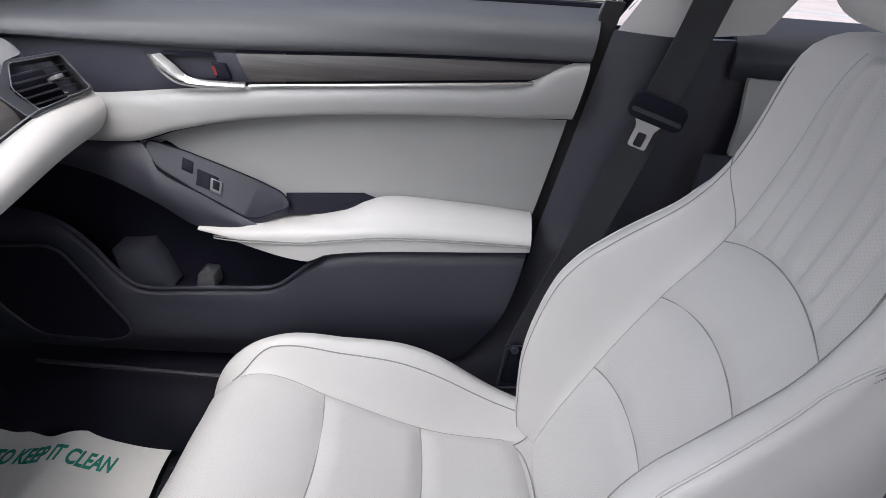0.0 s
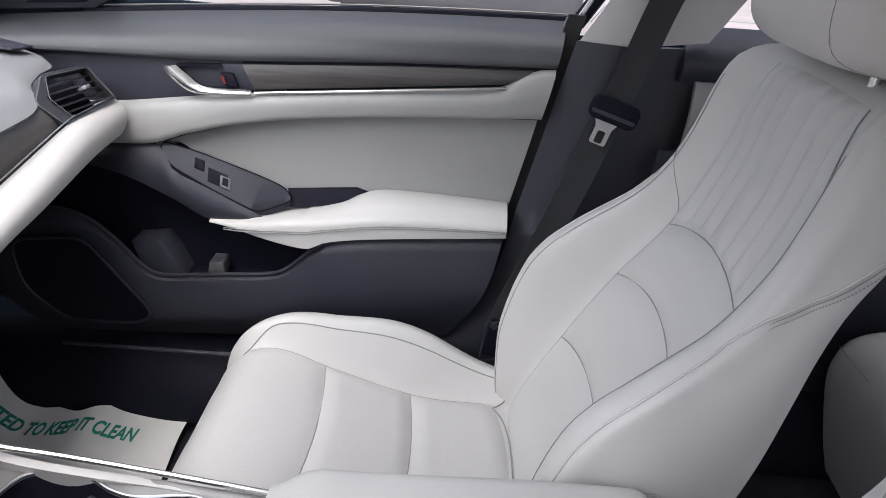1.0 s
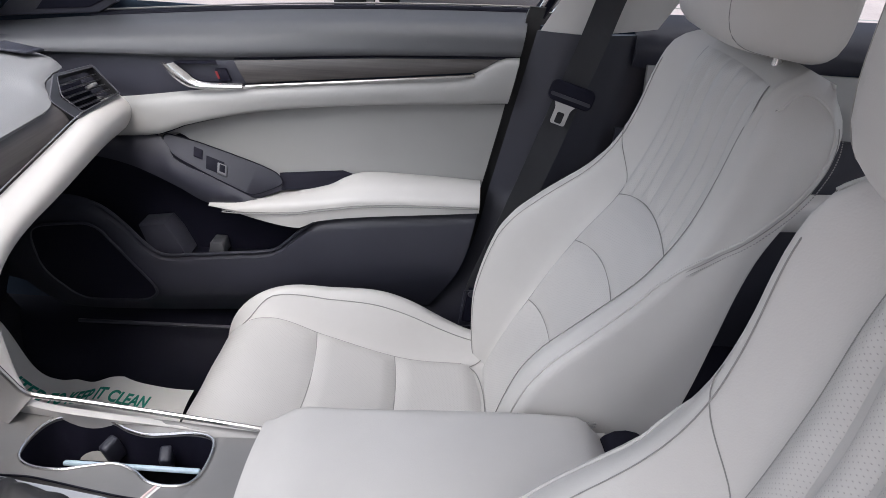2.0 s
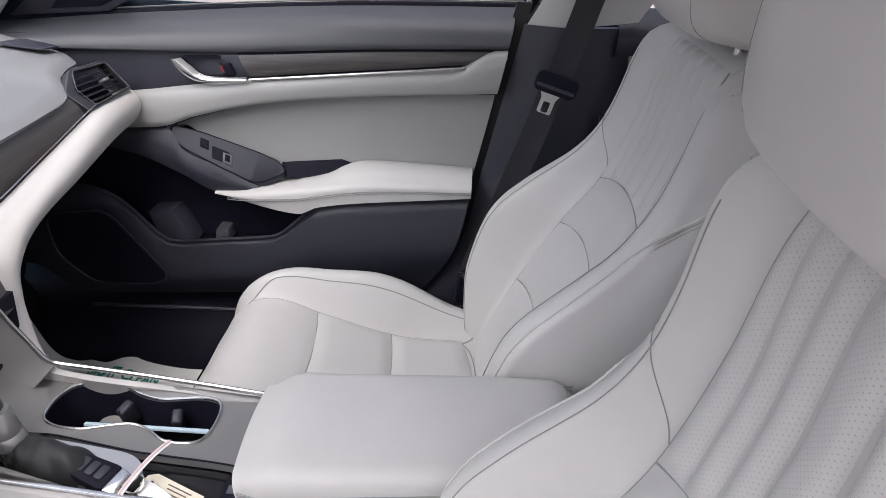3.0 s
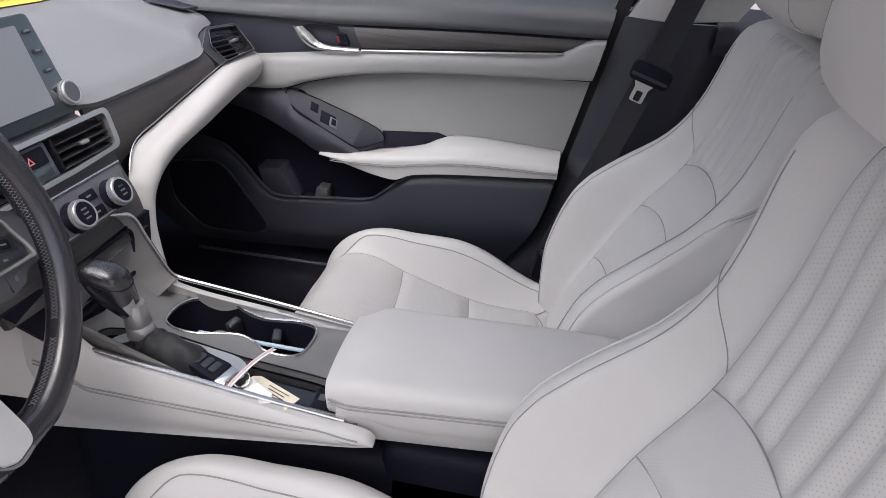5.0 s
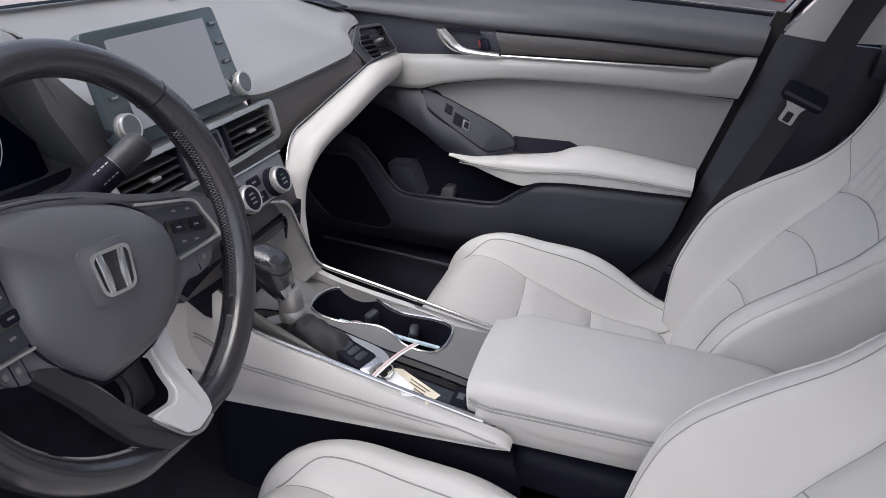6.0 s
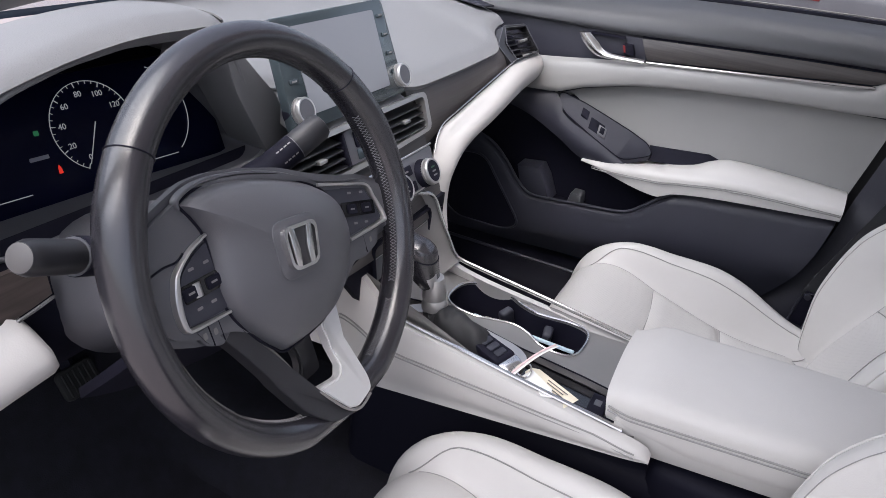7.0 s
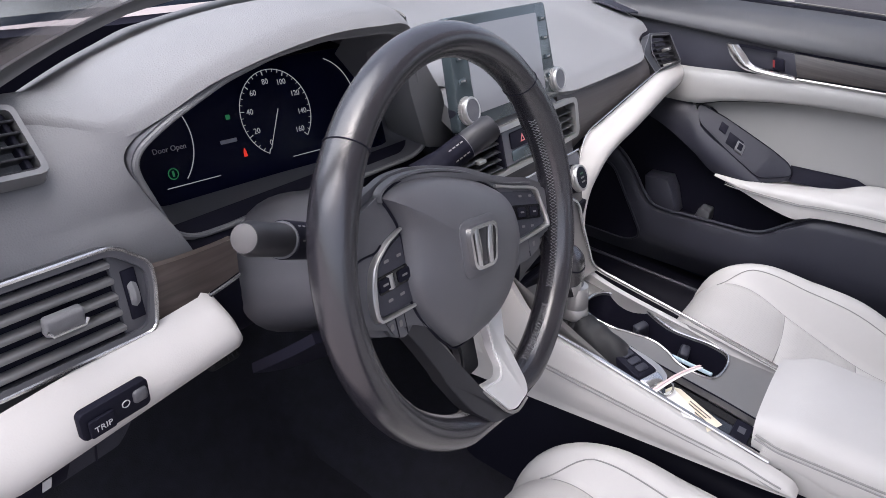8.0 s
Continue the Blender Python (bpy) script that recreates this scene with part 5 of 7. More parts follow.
edge_z = spline([(-0.76, 0.897), (-0.60, 0.903), (-0.55, 0.906), (-0.52, 0.907), (-0.44, 0.948), (-0.34, 0.974), (-0.26, 0.979), (-0.19, 0.966), (-0.14, 0.900), (0.0, 0.862), (0.12, 0.852), (0.16, 0.846), (0.22, 0.845), (0.45, 0.846), (0.52, 0.848), (0.56, 0.862), (0.62, 0.868), (0.68, 0.868), (0.74, 0.866)])


def dash_top(u, v):
    y = -0.74 + 1.46 * u
    xe, ze = edge_x(y), edge_z(y)
    x0 = base_x(y) - 0.01
    k = v
    x = x0 + (xe - x0) * k
    crown = 0.030 * math.sin(math.pi * k) * (1 - 0.5 * k)
    zz = 0.875 + (ze - 0.875) * smooth(k) ** 1.1 + crown
    if k > 0.94:
        zz -= 0.010 * ((k - 0.94) / 0.06) ** 2
    return (x, y, zz)


part("top_pad", sheet(dash_top, 110, 44, 0.012), DASH, dash, "dark grey grained top pad")

# passenger side: wood panel, chrome line, beam
chrome = spline([(0.150, -0.512, 0.742), (0.168, -0.515, 0.750), (0.205, -0.518, 0.762), (0.28, -0.522, 0.774), (0.40, -0.528, 0.789), (0.542, -0.535, 0.806), (0.62, -0.540, 0.812), (0.72, -0.546, 0.815)])


def fascia(u, v):
    y = 0.155 + 0.405 * u
    c = chrome(y)
    top = Vector((edge_x(min(y, 0.50)) - 0.010, y, edge_z(min(y, 0.50)) - 0.008))
    low = Vector((c[0] - 0.010, y, c[1] - 0.012))
    p = top.lerp(low, v)
    p.x += 0.006 * math.sin(math.pi * v)
    return p


part("wood_panel", sheet(fascia, 40, 10, 0.008), WOOD_Y, dash, "dark grey-brown wood panel")
inner = through_points([(-0.548, 0.715, 0.806), (-0.540, 0.62, 0.809), (-0.533, 0.542, 0.809), (-0.526, 0.40, 0.792), (-0.520, 0.28, 0.777), (-0.516, 0.205, 0.765), (-0.502, 0.162, 0.735), (-0.493, 0.152, 0.705), (-0.481, 0.144, 0.674), (-0.450, 0.131, 0.615), (-0.420, 0.124, 0.592)], 60)
outer_l = through_points([(-0.548, 0.720, 0.735), (-0.536, 0.62, 0.738), (-0.524, 0.542, 0.739), (-0.505, 0.40, 0.735), (-0.494, 0.30, 0.728), (-0.486, 0.238, 0.712), (-0.482, 0.200, 0.690), (-0.475, 0.185, 0.665), (-0.466, 0.172, 0.640), (-0.448, 0.151, 0.605), (-0.430, 0.136, 0.586)], 60)


def beam_at(u, v):
    k = u * 59
    i = min(int(k), 58)
    a, b = inner[i].lerp(inner[i + 1], k - i), outer_l[i].lerp(outer_l[i + 1], k - i)
    p = a.lerp(b, v * (1 - 0.14 * smooth((u - 0.25) / 0.3)))
    out = Vector((1, 0, 0.25)).lerp(Vector((0.8, 0.35, 0.2)), smooth((u - 0.3) / 0.4))
    p += out.normalized() * (0.022 * math.sin(math.pi * v) ** 0.8) * (0.15 + 0.85 * smooth((0.80 - u) / 0.3))
    if v > 0.98:
        p.x -= 0.02
    return p


beam = part("beam", sheet(beam_at, 70, 16, 0.010), LEATHER, dash, "light grey padded beam sweeping down to the console")
part("chrome_line", tube([p + Vector((0.001, 0, 0.006)) for p in inner[10:36]], 0.0012, 6), CHROME, dash, "thin chrome line above the beam")
part("glovebox", sheet(lambda u, v: (spline([(0, -0.57), (0.10, -0.66), (0.25, -0.76), (0.6, -0.80), (1, -0.86)])(v), 0.16 + 0.55 * u, 0.740 - 0.42 * v), 16, 16, 0.02), BLACK, dash, "black glovebox front")
part("stack_flank", sheet(lambda u, v: (-0.76 + 0.235 * u + 0.05 * v, 0.145 - 0.03 * v, 0.73 - 0.30 * v), 8, 8, 0.01), BLACK, dash)

# outer passenger vent
def vent(name, label, m, w, h, skew, blades, frame_mat, depth=0.03, tab=0.5, rim=0.008):
    """A face vent: frame, dark box, slats and a tab; m has x along the slats, y up, z out."""
    lo = rounded_poly([(-w / 2 + skew, h / 2), (w / 2, h / 2), (w / 2 - skew * 0.2, -h / 2), (-w / 2, -h / 2)], 0.008, 3)
    hi = rounded_poly([(-w / 2 + skew + rim, h / 2 - rim), (w / 2 - rim, h / 2 - rim), (w / 2 - rim - skew * 0.2, -h / 2 + rim), (-w / 2 + rim, -h / 2 + rim)], 0.006, 3)
    v = part(name, plate(lo, [hi], lambda a, b, c: m @ Vector((a, b, c + 0.004)), 0.014), frame_mat, dash, label)
    part("vent_box", plate(hi, [], lambda a, b, c: m @ Vector((a, b, c - depth)), 0.003), BLACK, v)
    for k in range(blades):
        b = -h / 2 + rim + (h - 2 * rim) * (k + 0.5) / blades
        part("slat", block((w - 2 * rim - abs(skew) * 0.4, 0.0022, 0.022), m @ pose(skew * 0.3 * (b / h + 0.5), b, -0.008, 22, 0, 0), 0.0008), SLAT, v)
    if tab:
        part("vent_tab", block((0.016, 0.006, 0.016), m @ pose((tab - 0.5) * w, 0.002, 0.001, 10, 0, 0), 0.002), SILVER, v)
    for s in (-1, 1):
        part("vent_cheek", block((0.004, h - 2 * rim, 0.026), m @ pose(s * (w / 2 - rim - 0.006) + skew * 0.2, 0, -0.014), 0.001), BLACK, v)
    return v


rv = axes((-0.560, 0.630, 0.834), (-0.03, 1, -0.05), (-0.62, 0, 0.78))
ov_out = rounded_poly([(-0.058, 0.038), (0.0706, 0.031), (0.078, -0.034), (-0.087, -0.037), (-0.104, 0.006)], 0.008, 3)
ov_in = rounded_poly([(-0.052, 0.0335), (0.066, 0.0270), (0.0735, -0.0300), (-0.068, -0.0325), (-0.084, 0.003)], 0.006, 3)
ov = part("outer_vent", plate(ov_out, [ov_in], lambda a, b, c: rv @ Vector((a, b, c + 0.006 - 0.008 * smooth((-0.07 - a) / 0.03))), 0.016), SLAT, dash, "dark framed outer air vent")
part("vent_trim", tube([rv @ Vector((a, b, 0.0064)) for a, b in ov_in], 0.0009, 6, closed=True), HUB, ov, "thin bright trim of the vent")
part("vent_trim", tube([rv @ Vector((a, b, 0.0055 - 0.008 * smooth((-0.07 - a) / 0.03))) for a, b in ov_out], 0.0009, 6, closed=True), HUB, ov, "thin bright trim of the vent")
part("vent_box", plate(ov_in, [], lambda a, b, c: rv @ Vector((a, b, c - 0.030)), 0.003), BLACK, ov)
for k in range(5):
    part("slat", block((0.132, 0.0022, 0.022), rv @ pose(0.002, -0.022 + 0.0108 * k, -0.009, 22, 0, -2), 0.0008), SLAT, ov)
part("vent_tab", block((0.018, 0.006, 0.016), rv @ pose(0.022, 0.000, 0.002, 10, 0, 0), 0.002), SILVER, ov)
part("vent_surround", sheet(lambda u, v: (-0.640 + 0.05 * v - 0.02 * u, 0.545 + 0.18 * u, 0.862 - 0.065 * v), 6, 6, 0.02), DARK, dash)

# centre: screen, vents, climate panel, cubby
sm = axes((-0.574, 0.0, 0.905), (0, 1, 0), (-0.375, 0, 0.927))
screen = part("touch_screen", prism([sm @ Vector((a, b, -0.012)) for a, b in rounded_poly([(-0.131, -0.074), (0.131, -0.074), (0.122, 0.0595), (-0.124, 0.0595)], 0.008, 3)], sm.to_3x3() @ Vector((0, 0, 0.014)), 0.002), BEZEL, dash, "free-standing touch screen, switched off")
part("display", prism([sm @ Vector((a, b - 0.005, 0.0022)) for a, b in round_rect(0.184, 0.104, 0.003)], sm.to_3x3() @ Vector((0, 0, 0.0008))), SCREEN, screen, "switched-off display with a grey reflection put into its colour")
for s in (-1, 1):
    for k in range(4):
        part("screen_button", prism([sm @ Vector((s * (0.107 + 0.006 * k / 3) + a, 0.038 - 0.026 * k + b, 0.002)) for a, b in round_rect(0.016, 0.006, 0.002)], sm.to_3x3() @ Vector((0, 0, 0.0018)), 0.0006), BEZEL, screen)
        part("button_mark", prism([sm @ Vector((s * (0.107 + 0.006 * k / 3) + a, 0.038 - 0.026 * k + b, 0.0039)) for a, b in round_rect(0.009, 0.0022, 0.0005)], sm.to_3x3() @ Vector((0, 0, 0.0004))), DECK, screen)
part("screen_foot", sheet(lambda u, v: (-0.630 + 0.085 * v, -0.095 + 0.225 * u, 0.868 - 0.040 * v), 20, 8, 0.02), DASH, dash)


def dial(m, r, depth, name, label, parent):
    """A round knob: dark base, bright ridged ring and a dark face."""
    k = part(name, turned([(0, depth * 0.55), (r * 0.95, depth * 0.55), (r * 1.02, depth * 0.5), (r * 1.08, 0), (0, 0)], 32, m), BLACK, parent)
    tagged(k, label)
    grip = bmesh.new()
    rows = [[m @ Vector((q * (1 + (0.015 if a % 2 else -0.015) * ridge) * math.cos(2 * math.pi * a / 72), q * (1 + (0.015 if a % 2 else -0.015) * ridge) * math.sin(2 * math.pi * a / 72), h)) for a in range(72)]
            for q, h, ridge in ((r * 0.98, depth * 0.5, 1), (r, depth * 0.56, 1), (r, depth * 0.70, 1), (r * 0.90, depth * 0.73, 0), (r * 0.90, depth * 0.78, 0), (r * 0.97, depth * 0.81, 0), (r * 0.97, depth * 0.93, 0), (r * 0.92, depth, 0), (r * 0.80, depth, 0), (r * 0.77, depth - 0.0015, 0))]
    lattice(grip, rows, wrap_u=True)
    bmesh.ops.recalc_face_normals(grip, faces=grip.faces)
    part("dial_rim", grip, SILVER, k, "knurled silver ring")
    part("dial_face", turned([(0.0001, depth - 0.0004), (r * 0.795, depth - 0.0004), (r * 0.795, depth - 0.003), (0, depth - 0.003)], 32, m), HUB if parent is dash else BLACK, k)
    return k


for s in (-1, 1):
    dial(axes((-0.566, 0.005 + s * 0.1175, 0.855), (0, 1, 0), (-0.40, 0, 0.92)), 0.0168, 0.024, "screen_dial", "round silver screen dial", dash)

fm = axes((-0.530, 0.0, 0.804), (0, 1, 0), (-0.40, 0, 0.917))
fl_outer = rounded_poly([(-0.178, 0.0275), (0.178, 0.0275), (0.170, -0.030), (0.060, -0.034), (-0.060, -0.034), (-0.170, -0.030)], 0.014, 4)
fl_inner = rounded_poly([(-0.168, 0.021), (0.168, 0.021), (0.160, -0.025), (0.058, -0.028), (-0.058, -0.028), (-0.160, -0.025)], 0.010, 4)
frame_c = part("vent_frame", plate(fl_outer, [fl_inner], lambda a, b, c: fm @ Vector((a, b, c + 0.006)), 0.016), SILVER, dash, "silver frame round the centre vents")
part("vent_back", plate(fl_inner, [], lambda a, b, c: fm @ Vector((a, b, c - 0.032)), 0.004), BLACK, frame_c)
for s in (-1, 1):
    for k in range(4):
        part("slat", block((0.106, 0.0022, 0.024), fm @ pose(s * 0.108, -0.019 + 0.0105 * k, -0.009, 24, 0, 0), 0.0008), SLAT, frame_c)
    part("vent_tab", block((0.016, 0.005, 0.014), fm @ pose(s * 0.105, -0.003, 0.000, 10, 0, 0), 0.0015), SILVER, frame_c)
    part("divider", block((0.004, 0.044, 0.028), fm @ pose(s * 0.050, -0.004, -0.010), 0.001), BLACK, frame_c)
haz = part("hazard_panel", prism([fm @ Vector((a, b - 0.004, -0.012)) for a, b in round_rect(0.086, 0.046, 0.004)], fm.to_3x3() @ Vector((0, 0, 0.012)), 0.002), HUB, frame_c, "hazard light switch panel")
part("hazard_button", prism([fm @ Vector((a + 0.004, b + 0.004, 0.000)) for a, b in round_rect(0.060, 0.022, 0.003)], fm.to_3x3() @ Vector((0, 0, 0.0025)), 0.001), BLACK, haz)
part("hazard_mark", plate([(0.004 + 0.007 * math.cos(t), 0.002 + 0.007 * math.sin(t)) for t in (radians(90), radians(210), radians(330))], [[(0.004 + 0.0038 * math.cos(t), 0.002 + 0.0038 * math.sin(t)) for t in (radians(90), radians(210), radians(330))]], lambda a, b, c: fm @ Vector((a, b, 0.0029 + c)), 0.0008), surface("pale_red_mark", (0.75, 0.25, 0.25), 0.5), haz)
part("airbag_lamp", prism([fm @ Vector((a + 0.004, b - 0.016, 0.000)) for a, b in round_rect(0.060, 0.014, 0.002)], fm.to_3x3() @ Vector((0, 0, 0.0012)), 0.0005), BEZEL, haz)

# stack below the vents
cm = axes((-0.490, 0.0, 0.740), (0, 1, 0), (-0.50, 0, 0.87))


def stack_at(u, v):
    y = (2 * u - 1) * (0.165 - 0.02 * v)
    x = spline([(0, -0.520), (0.25, -0.505), (0.6, -0.480), (1, -0.462)])(v)
    z = 0.775 - 0.105 * v
    return (x - 0.006 * (2 * u - 1) ** 2, y, z)


part("stack_face", sheet(stack_at, 24, 14, 0.01), WOOD_Y, dash, "dark grey centre stack face")
clim = part("climate_panel", prism([cm @ Vector((a, b, 0.004)) for a, b in rounded_poly([(-0.128, 0.028), (0.128, 0.028), (0.112, -0.026), (-0.112, -0.026)], 0.008, 3)], cm.to_3x3() @ Vector((0, 0, 0.008)), 0.002), HUB, dash, "dark climate control panel")
part("panel_line", tube([cm @ Vector((a, 0.029, 0.012)) for a in np.linspace(-0.128, 0.128, 8)], 0.0016, 6), CHROME, clim)
part("panel_line", tube([cm @ Vector((a, -0.0225, 0.0125)) for a in np.linspace(-0.100, 0.100, 6)], 0.0012, 6), SILVER, clim)
for s in (-1, 0, 1):
    dl = dial(cm @ pose(s * 0.080, -0.004, 0.012), 0.0195, 0.020, "climate_dial", "round silver climate dial", clim)
    for k in range(3):
        part("dial_mark", prism([cm @ Vector((s * 0.080 + a, -0.004 + 0.006 * (k - 1) + b, 0.0321)) for a, b in round_rect(0.010, 0.0022, 0.0005)], cm.to_3x3() @ Vector((0, 0, 0.0004))), LIT_GREEN if k == 2 and s > 0 else DECK, dl)
for s in (-1, 1):
    for y, h in ((0.010, 0.014), (-0.013, 0.014)):
        cb = part("climate_button", prism([cm @ Vector((s * 0.040 + a, y + b, 0.012)) for a, b in round_rect(0.030, h, 0.003)], cm.to_3x3() @ Vector((0, 0, 0.0015)), 0.0006), BLACK, clim)
        part("button_mark", prism([cm @ Vector((s * 0.040 + a, y + b, 0.0136)) for a, b in round_rect(0.009, 0.0024, 0.0006, 1)], cm.to_3x3() @ Vector((0, 0, 0.0003))), DECK, cb)

# cubby between stack and deck
def cub(a, b, c):
    return Vector((-0.466 + 0.10 * (b - 0.65) * -1 + c, a, b))


cub_o = [(-0.150, 0.690), (0.152, 0.690), (0.132, 0.600), (-0.080, 0.600)]
cub_i = rounded_poly([(-0.066, 0.686), (0.098, 0.686), (0.090, 0.622), (-0.060, 0.622)], 0.014, 4)
part("cubby_face", plate(cub_o, [cub_i], cub, 0.010), BLACK, dash, "black cubby surround")
part("cubby_rim", tube([cub(a, b, 0.002) for a, b in cub_i], 0.0035, 8, closed=True), BLACK, dash)
part("cubby_box", joined(block((0.14, 0.17, 0.004), pose(-0.545, 0.016, 0.622)), block((0.004, 0.17, 0.08), pose(-0.612, 0.016, 0.655)), block((0.14, 0.004, 0.08), pose(-0.545, -0.068, 0.655)), block((0.14, 0.004, 0.08), pose(-0.545, 0.100, 0.655))), BLACK, dash, "black open cubby")
part("cubby_shelf", block((0.050, 0.150, 0.010), pose(-0.490, 0.016, 0.672, 0, 10, 0), 0.003), SILVER, dash, "silver lip over the cubby")
part("socket", turned([(0, 0.004), (0.010, 0.004), (0.013, 0.006), (0.015, 0.0), (0, 0)], 20, axes((-0.60, 0.045, 0.65), (0, 1, 0), (0, 0, 1))), HUB, dash)
part("knee_pad", sheet(lambda u, v: (-0.47 - 0.16 * u, -0.085 - 0.012 * v - 0.035 * u, 0.69 - 0.16 * v + 0.02 * u), 10, 8, 0.015), LEATHER, dash, "light grey knee pad beside the column")

# driver's side
face_end = spline([(0.690, -0.46), (0.785, -0.474), (0.81, -0.486), (0.868, -0.518), (0.882, -0.521), (0.893, -0.515), (0.905, -0.500), (0.94, -0.45)])
face_x = spline([(0.69, -0.586), (0.78, -0.596), (0.82, -0.602), (0.85, -0.618), (0.875, -0.646), (0.893, -0.682), (0.905, -0.712)])


def left_face(u, v):
    """Bulging pad: starts on the dash top, rolls over its edge and drops to the vent, ending at the instrument opening."""
    s = v
    y = -0.74 + 0.225 * u
    for _ in range(8):
        top = dash_top((y + 0.74) / 1.46, 0.985)
        ze = top[2]
        z = ze + (0.700 - ze) * s
        y = -0.74 + (face_end(z) + 0.74) * u
    x = face_x(z) + max(0.0, -0.610 - face_x(z)) * smooth(u) ** 2
    xt = face_x(ze) + max(0.0, -0.610 - face_x(ze)) * smooth(u) ** 2
    return (x + (top[0] - xt) * (1 - s) ** 6, y, z)


part("left_face", sheet(left_face, 30, 48, 0.006), DASH, dash, "dark grained lower pad")
loop = [(-0.170, 0.915), (-0.191, 0.946), (-0.23, 0.958), (-0.32, 0.960), (-0.38, 0.951), (-0.43, 0.936), (-0.484, 0.910), (-0.511, 0.893), (-0.517, 0.880), (-0.513, 0.866), (-0.480, 0.800), (-0.455, 0.788), (-0.30, 0.790), (-0.135, 0.790), (-0.112, 0.800)]
loop = rounded_poly(loop, 0.012, 3)
open_x = lambda y, z: -0.612 + 0.012 * smooth((y + 0.5) / 0.25) + 0.06 * (z - 0.88)


def hood_wall(u, v):
    a, b = loop[int(round(u * len(loop))) % len(loop)]
    ca, cb = -0.315, 0.865
    k = 1 - 0.13 * v
    return (open_x(a, b) + (-0.135 + 0.055 * (b - 0.865) / 0.07) * v, ca + (a - ca) * k, cb + (b - cb) * k)


part("hood_wall", sheet(hood_wall, len(loop), 6, 0.004), HOODSIDE, dash, "inner wall of the instrument hood, greyed for the lens reflection")
part("hood_lip", tube([(open_x(a, b), a, b) for a, b in loop], 0.0028, 8, closed=True), DASH, dash)
part("hood_cheek", prism([(-0.597, a, b) for a, b in rounded_poly([(-0.195, 0.945), (-0.173, 0.885), (-0.120, 0.800), (-0.084, 0.792), (-0.060, 0.800), (-0.105, 0.872), (-0.128, 0.893), (-0.160, 0.925)], 0.008, 3)], (-0.06, 0, 0), 0.004), DASH, dash, "dark pad between instruments and screen")
part("hood_grille", sheet(lambda u, v: Vector(dash_top((-0.188 + 0.052 * v + 0.74) / 1.46, 0.84 + 0.13 * u)) + Vector((0, 0.001, 0.002)), 10, 10, 0.002), surface("pale_mesh", (0.14, 0.14, 0.14), 0.7, grain=0.8, grain_size=260, kind="holes"), dash, "pale perforated strip on the pad")

im = axes((-0.690, -0.300, 0.850), (0.10, 1, 0), (-0.42, 0, 0.9))
cluster = part("instrument_panel", prism([im @ Vector((a, b, -0.006)) for a, b in rounded_poly([(-0.188, 0.010), (-0.10, 0.058), (0.14, 0.062), (0.168, 0.0), (0.168, -0.080), (-0.158, -0.080)], 0.02, 4)], im.to_3x3() @ Vector((0, 0, 0.005)), 0.002), surface("cluster_glass", (0.003, 0.004, 0.018), 0.25, spread=0.05, rough_spread=0.02, specular=0.15), dash, "dark instrument display")
DC, DR = (0.012, 0.002), 0.047


def arc(cx, cy, r, a0, a1, w, n=40):
    return prism([im @ Vector((cx + r * math.cos(t), cy + r * math.sin(t), 0)) for t in np.radians(np.linspace(a0, a1, n))] + [im @ Vector((cx + (r - w) * math.cos(t), cy + (r - w) * math.sin(t), 0)) for t in np.radians(np.linspace(a1, a0, n))], im.to_3x3() @ Vector((0, 0, 0.0006)))


dial_face = part("speed_dial", arc(DC[0], DC[1], DR, 242, -42, 0.0007), LIT_WHITE, cluster, "speedometer ring")
for k in range(33):
    t = radians(242 - 284 * k / 32)
    major = k % 4 == 0
    r1 = DR - (0.0055 if major else 0.0035)
    d = Vector((math.cos(t), math.sin(t)))
    n = Vector((-d.y, d.x)) * (0.00045 if major else 0.0003)
    q = [d * DR + n, d * DR - n, d * r1 - n, d * r1 + n]
    part("tick", prism([im @ Vector((DC[0] + p.x, DC[1] + p.y, 0.0002)) for p in q], im.to_3x3() @ Vector((0, 0, 0.0006))), LIT_WHITE, dial_face)
for k in range(9):
    t = radians(242 - 284 * k / 8)
    part("numeral", words(str(20 * k), 0.0085, im @ Matrix.Translation((DC[0] + 0.0345 * math.cos(t), DC[1] + 0.0345 * math.sin(t), 0.0004)), 0.0002), LIT_WHITE, dial_face)
t = radians(243)
nd = Vector((math.cos(t), math.sin(t)))
nn = Vector((-nd.y, nd.x))
part("needle", prism([im @ Vector((DC[0] + p.x, DC[1] + p.y, 0.0012)) for p in (nn * 0.0005 + nd * -0.004, nn * -0.0005 + nd * -0.004, nn * -0.0003 + nd * 0.042, nn * 0.0003 + nd * 0.042)], im.to_3x3() @ Vector((0, 0, 0.0006))), LIT_WHITE, dial_face, "speedometer needle at rest")
part("gauge_arc", arc(0.075, 0.0, 0.055, 70, -55, 0.0009), LIT_WHITE, cluster)
part("gauge_arc", arc(-0.150, -0.005, 0.055, 50, -45, 0.0009), LIT_WHITE, cluster)
part("base_line", tube([im @ Vector((a, -0.049 + 0.000 * a, 0.0006)) for a in np.linspace(-0.135, -0.075, 4)], 0.0005, 4), LIT_WHITE, cluster)
part("base_line", tube([im @ Vector((a, -0.049, 0.0006)) for a in np.linspace(0.02, 0.10, 4)], 0.0005, 4), LIT_WHITE, cluster)
part("message", words("Door Open", 0.0075, im @ Matrix.Translation((-0.122, -0.012, 0.0004)), 0.0002), surface("dim_message", (0.35, 0.36, 0.40), 0.5), cluster, "warning that a door stands open")
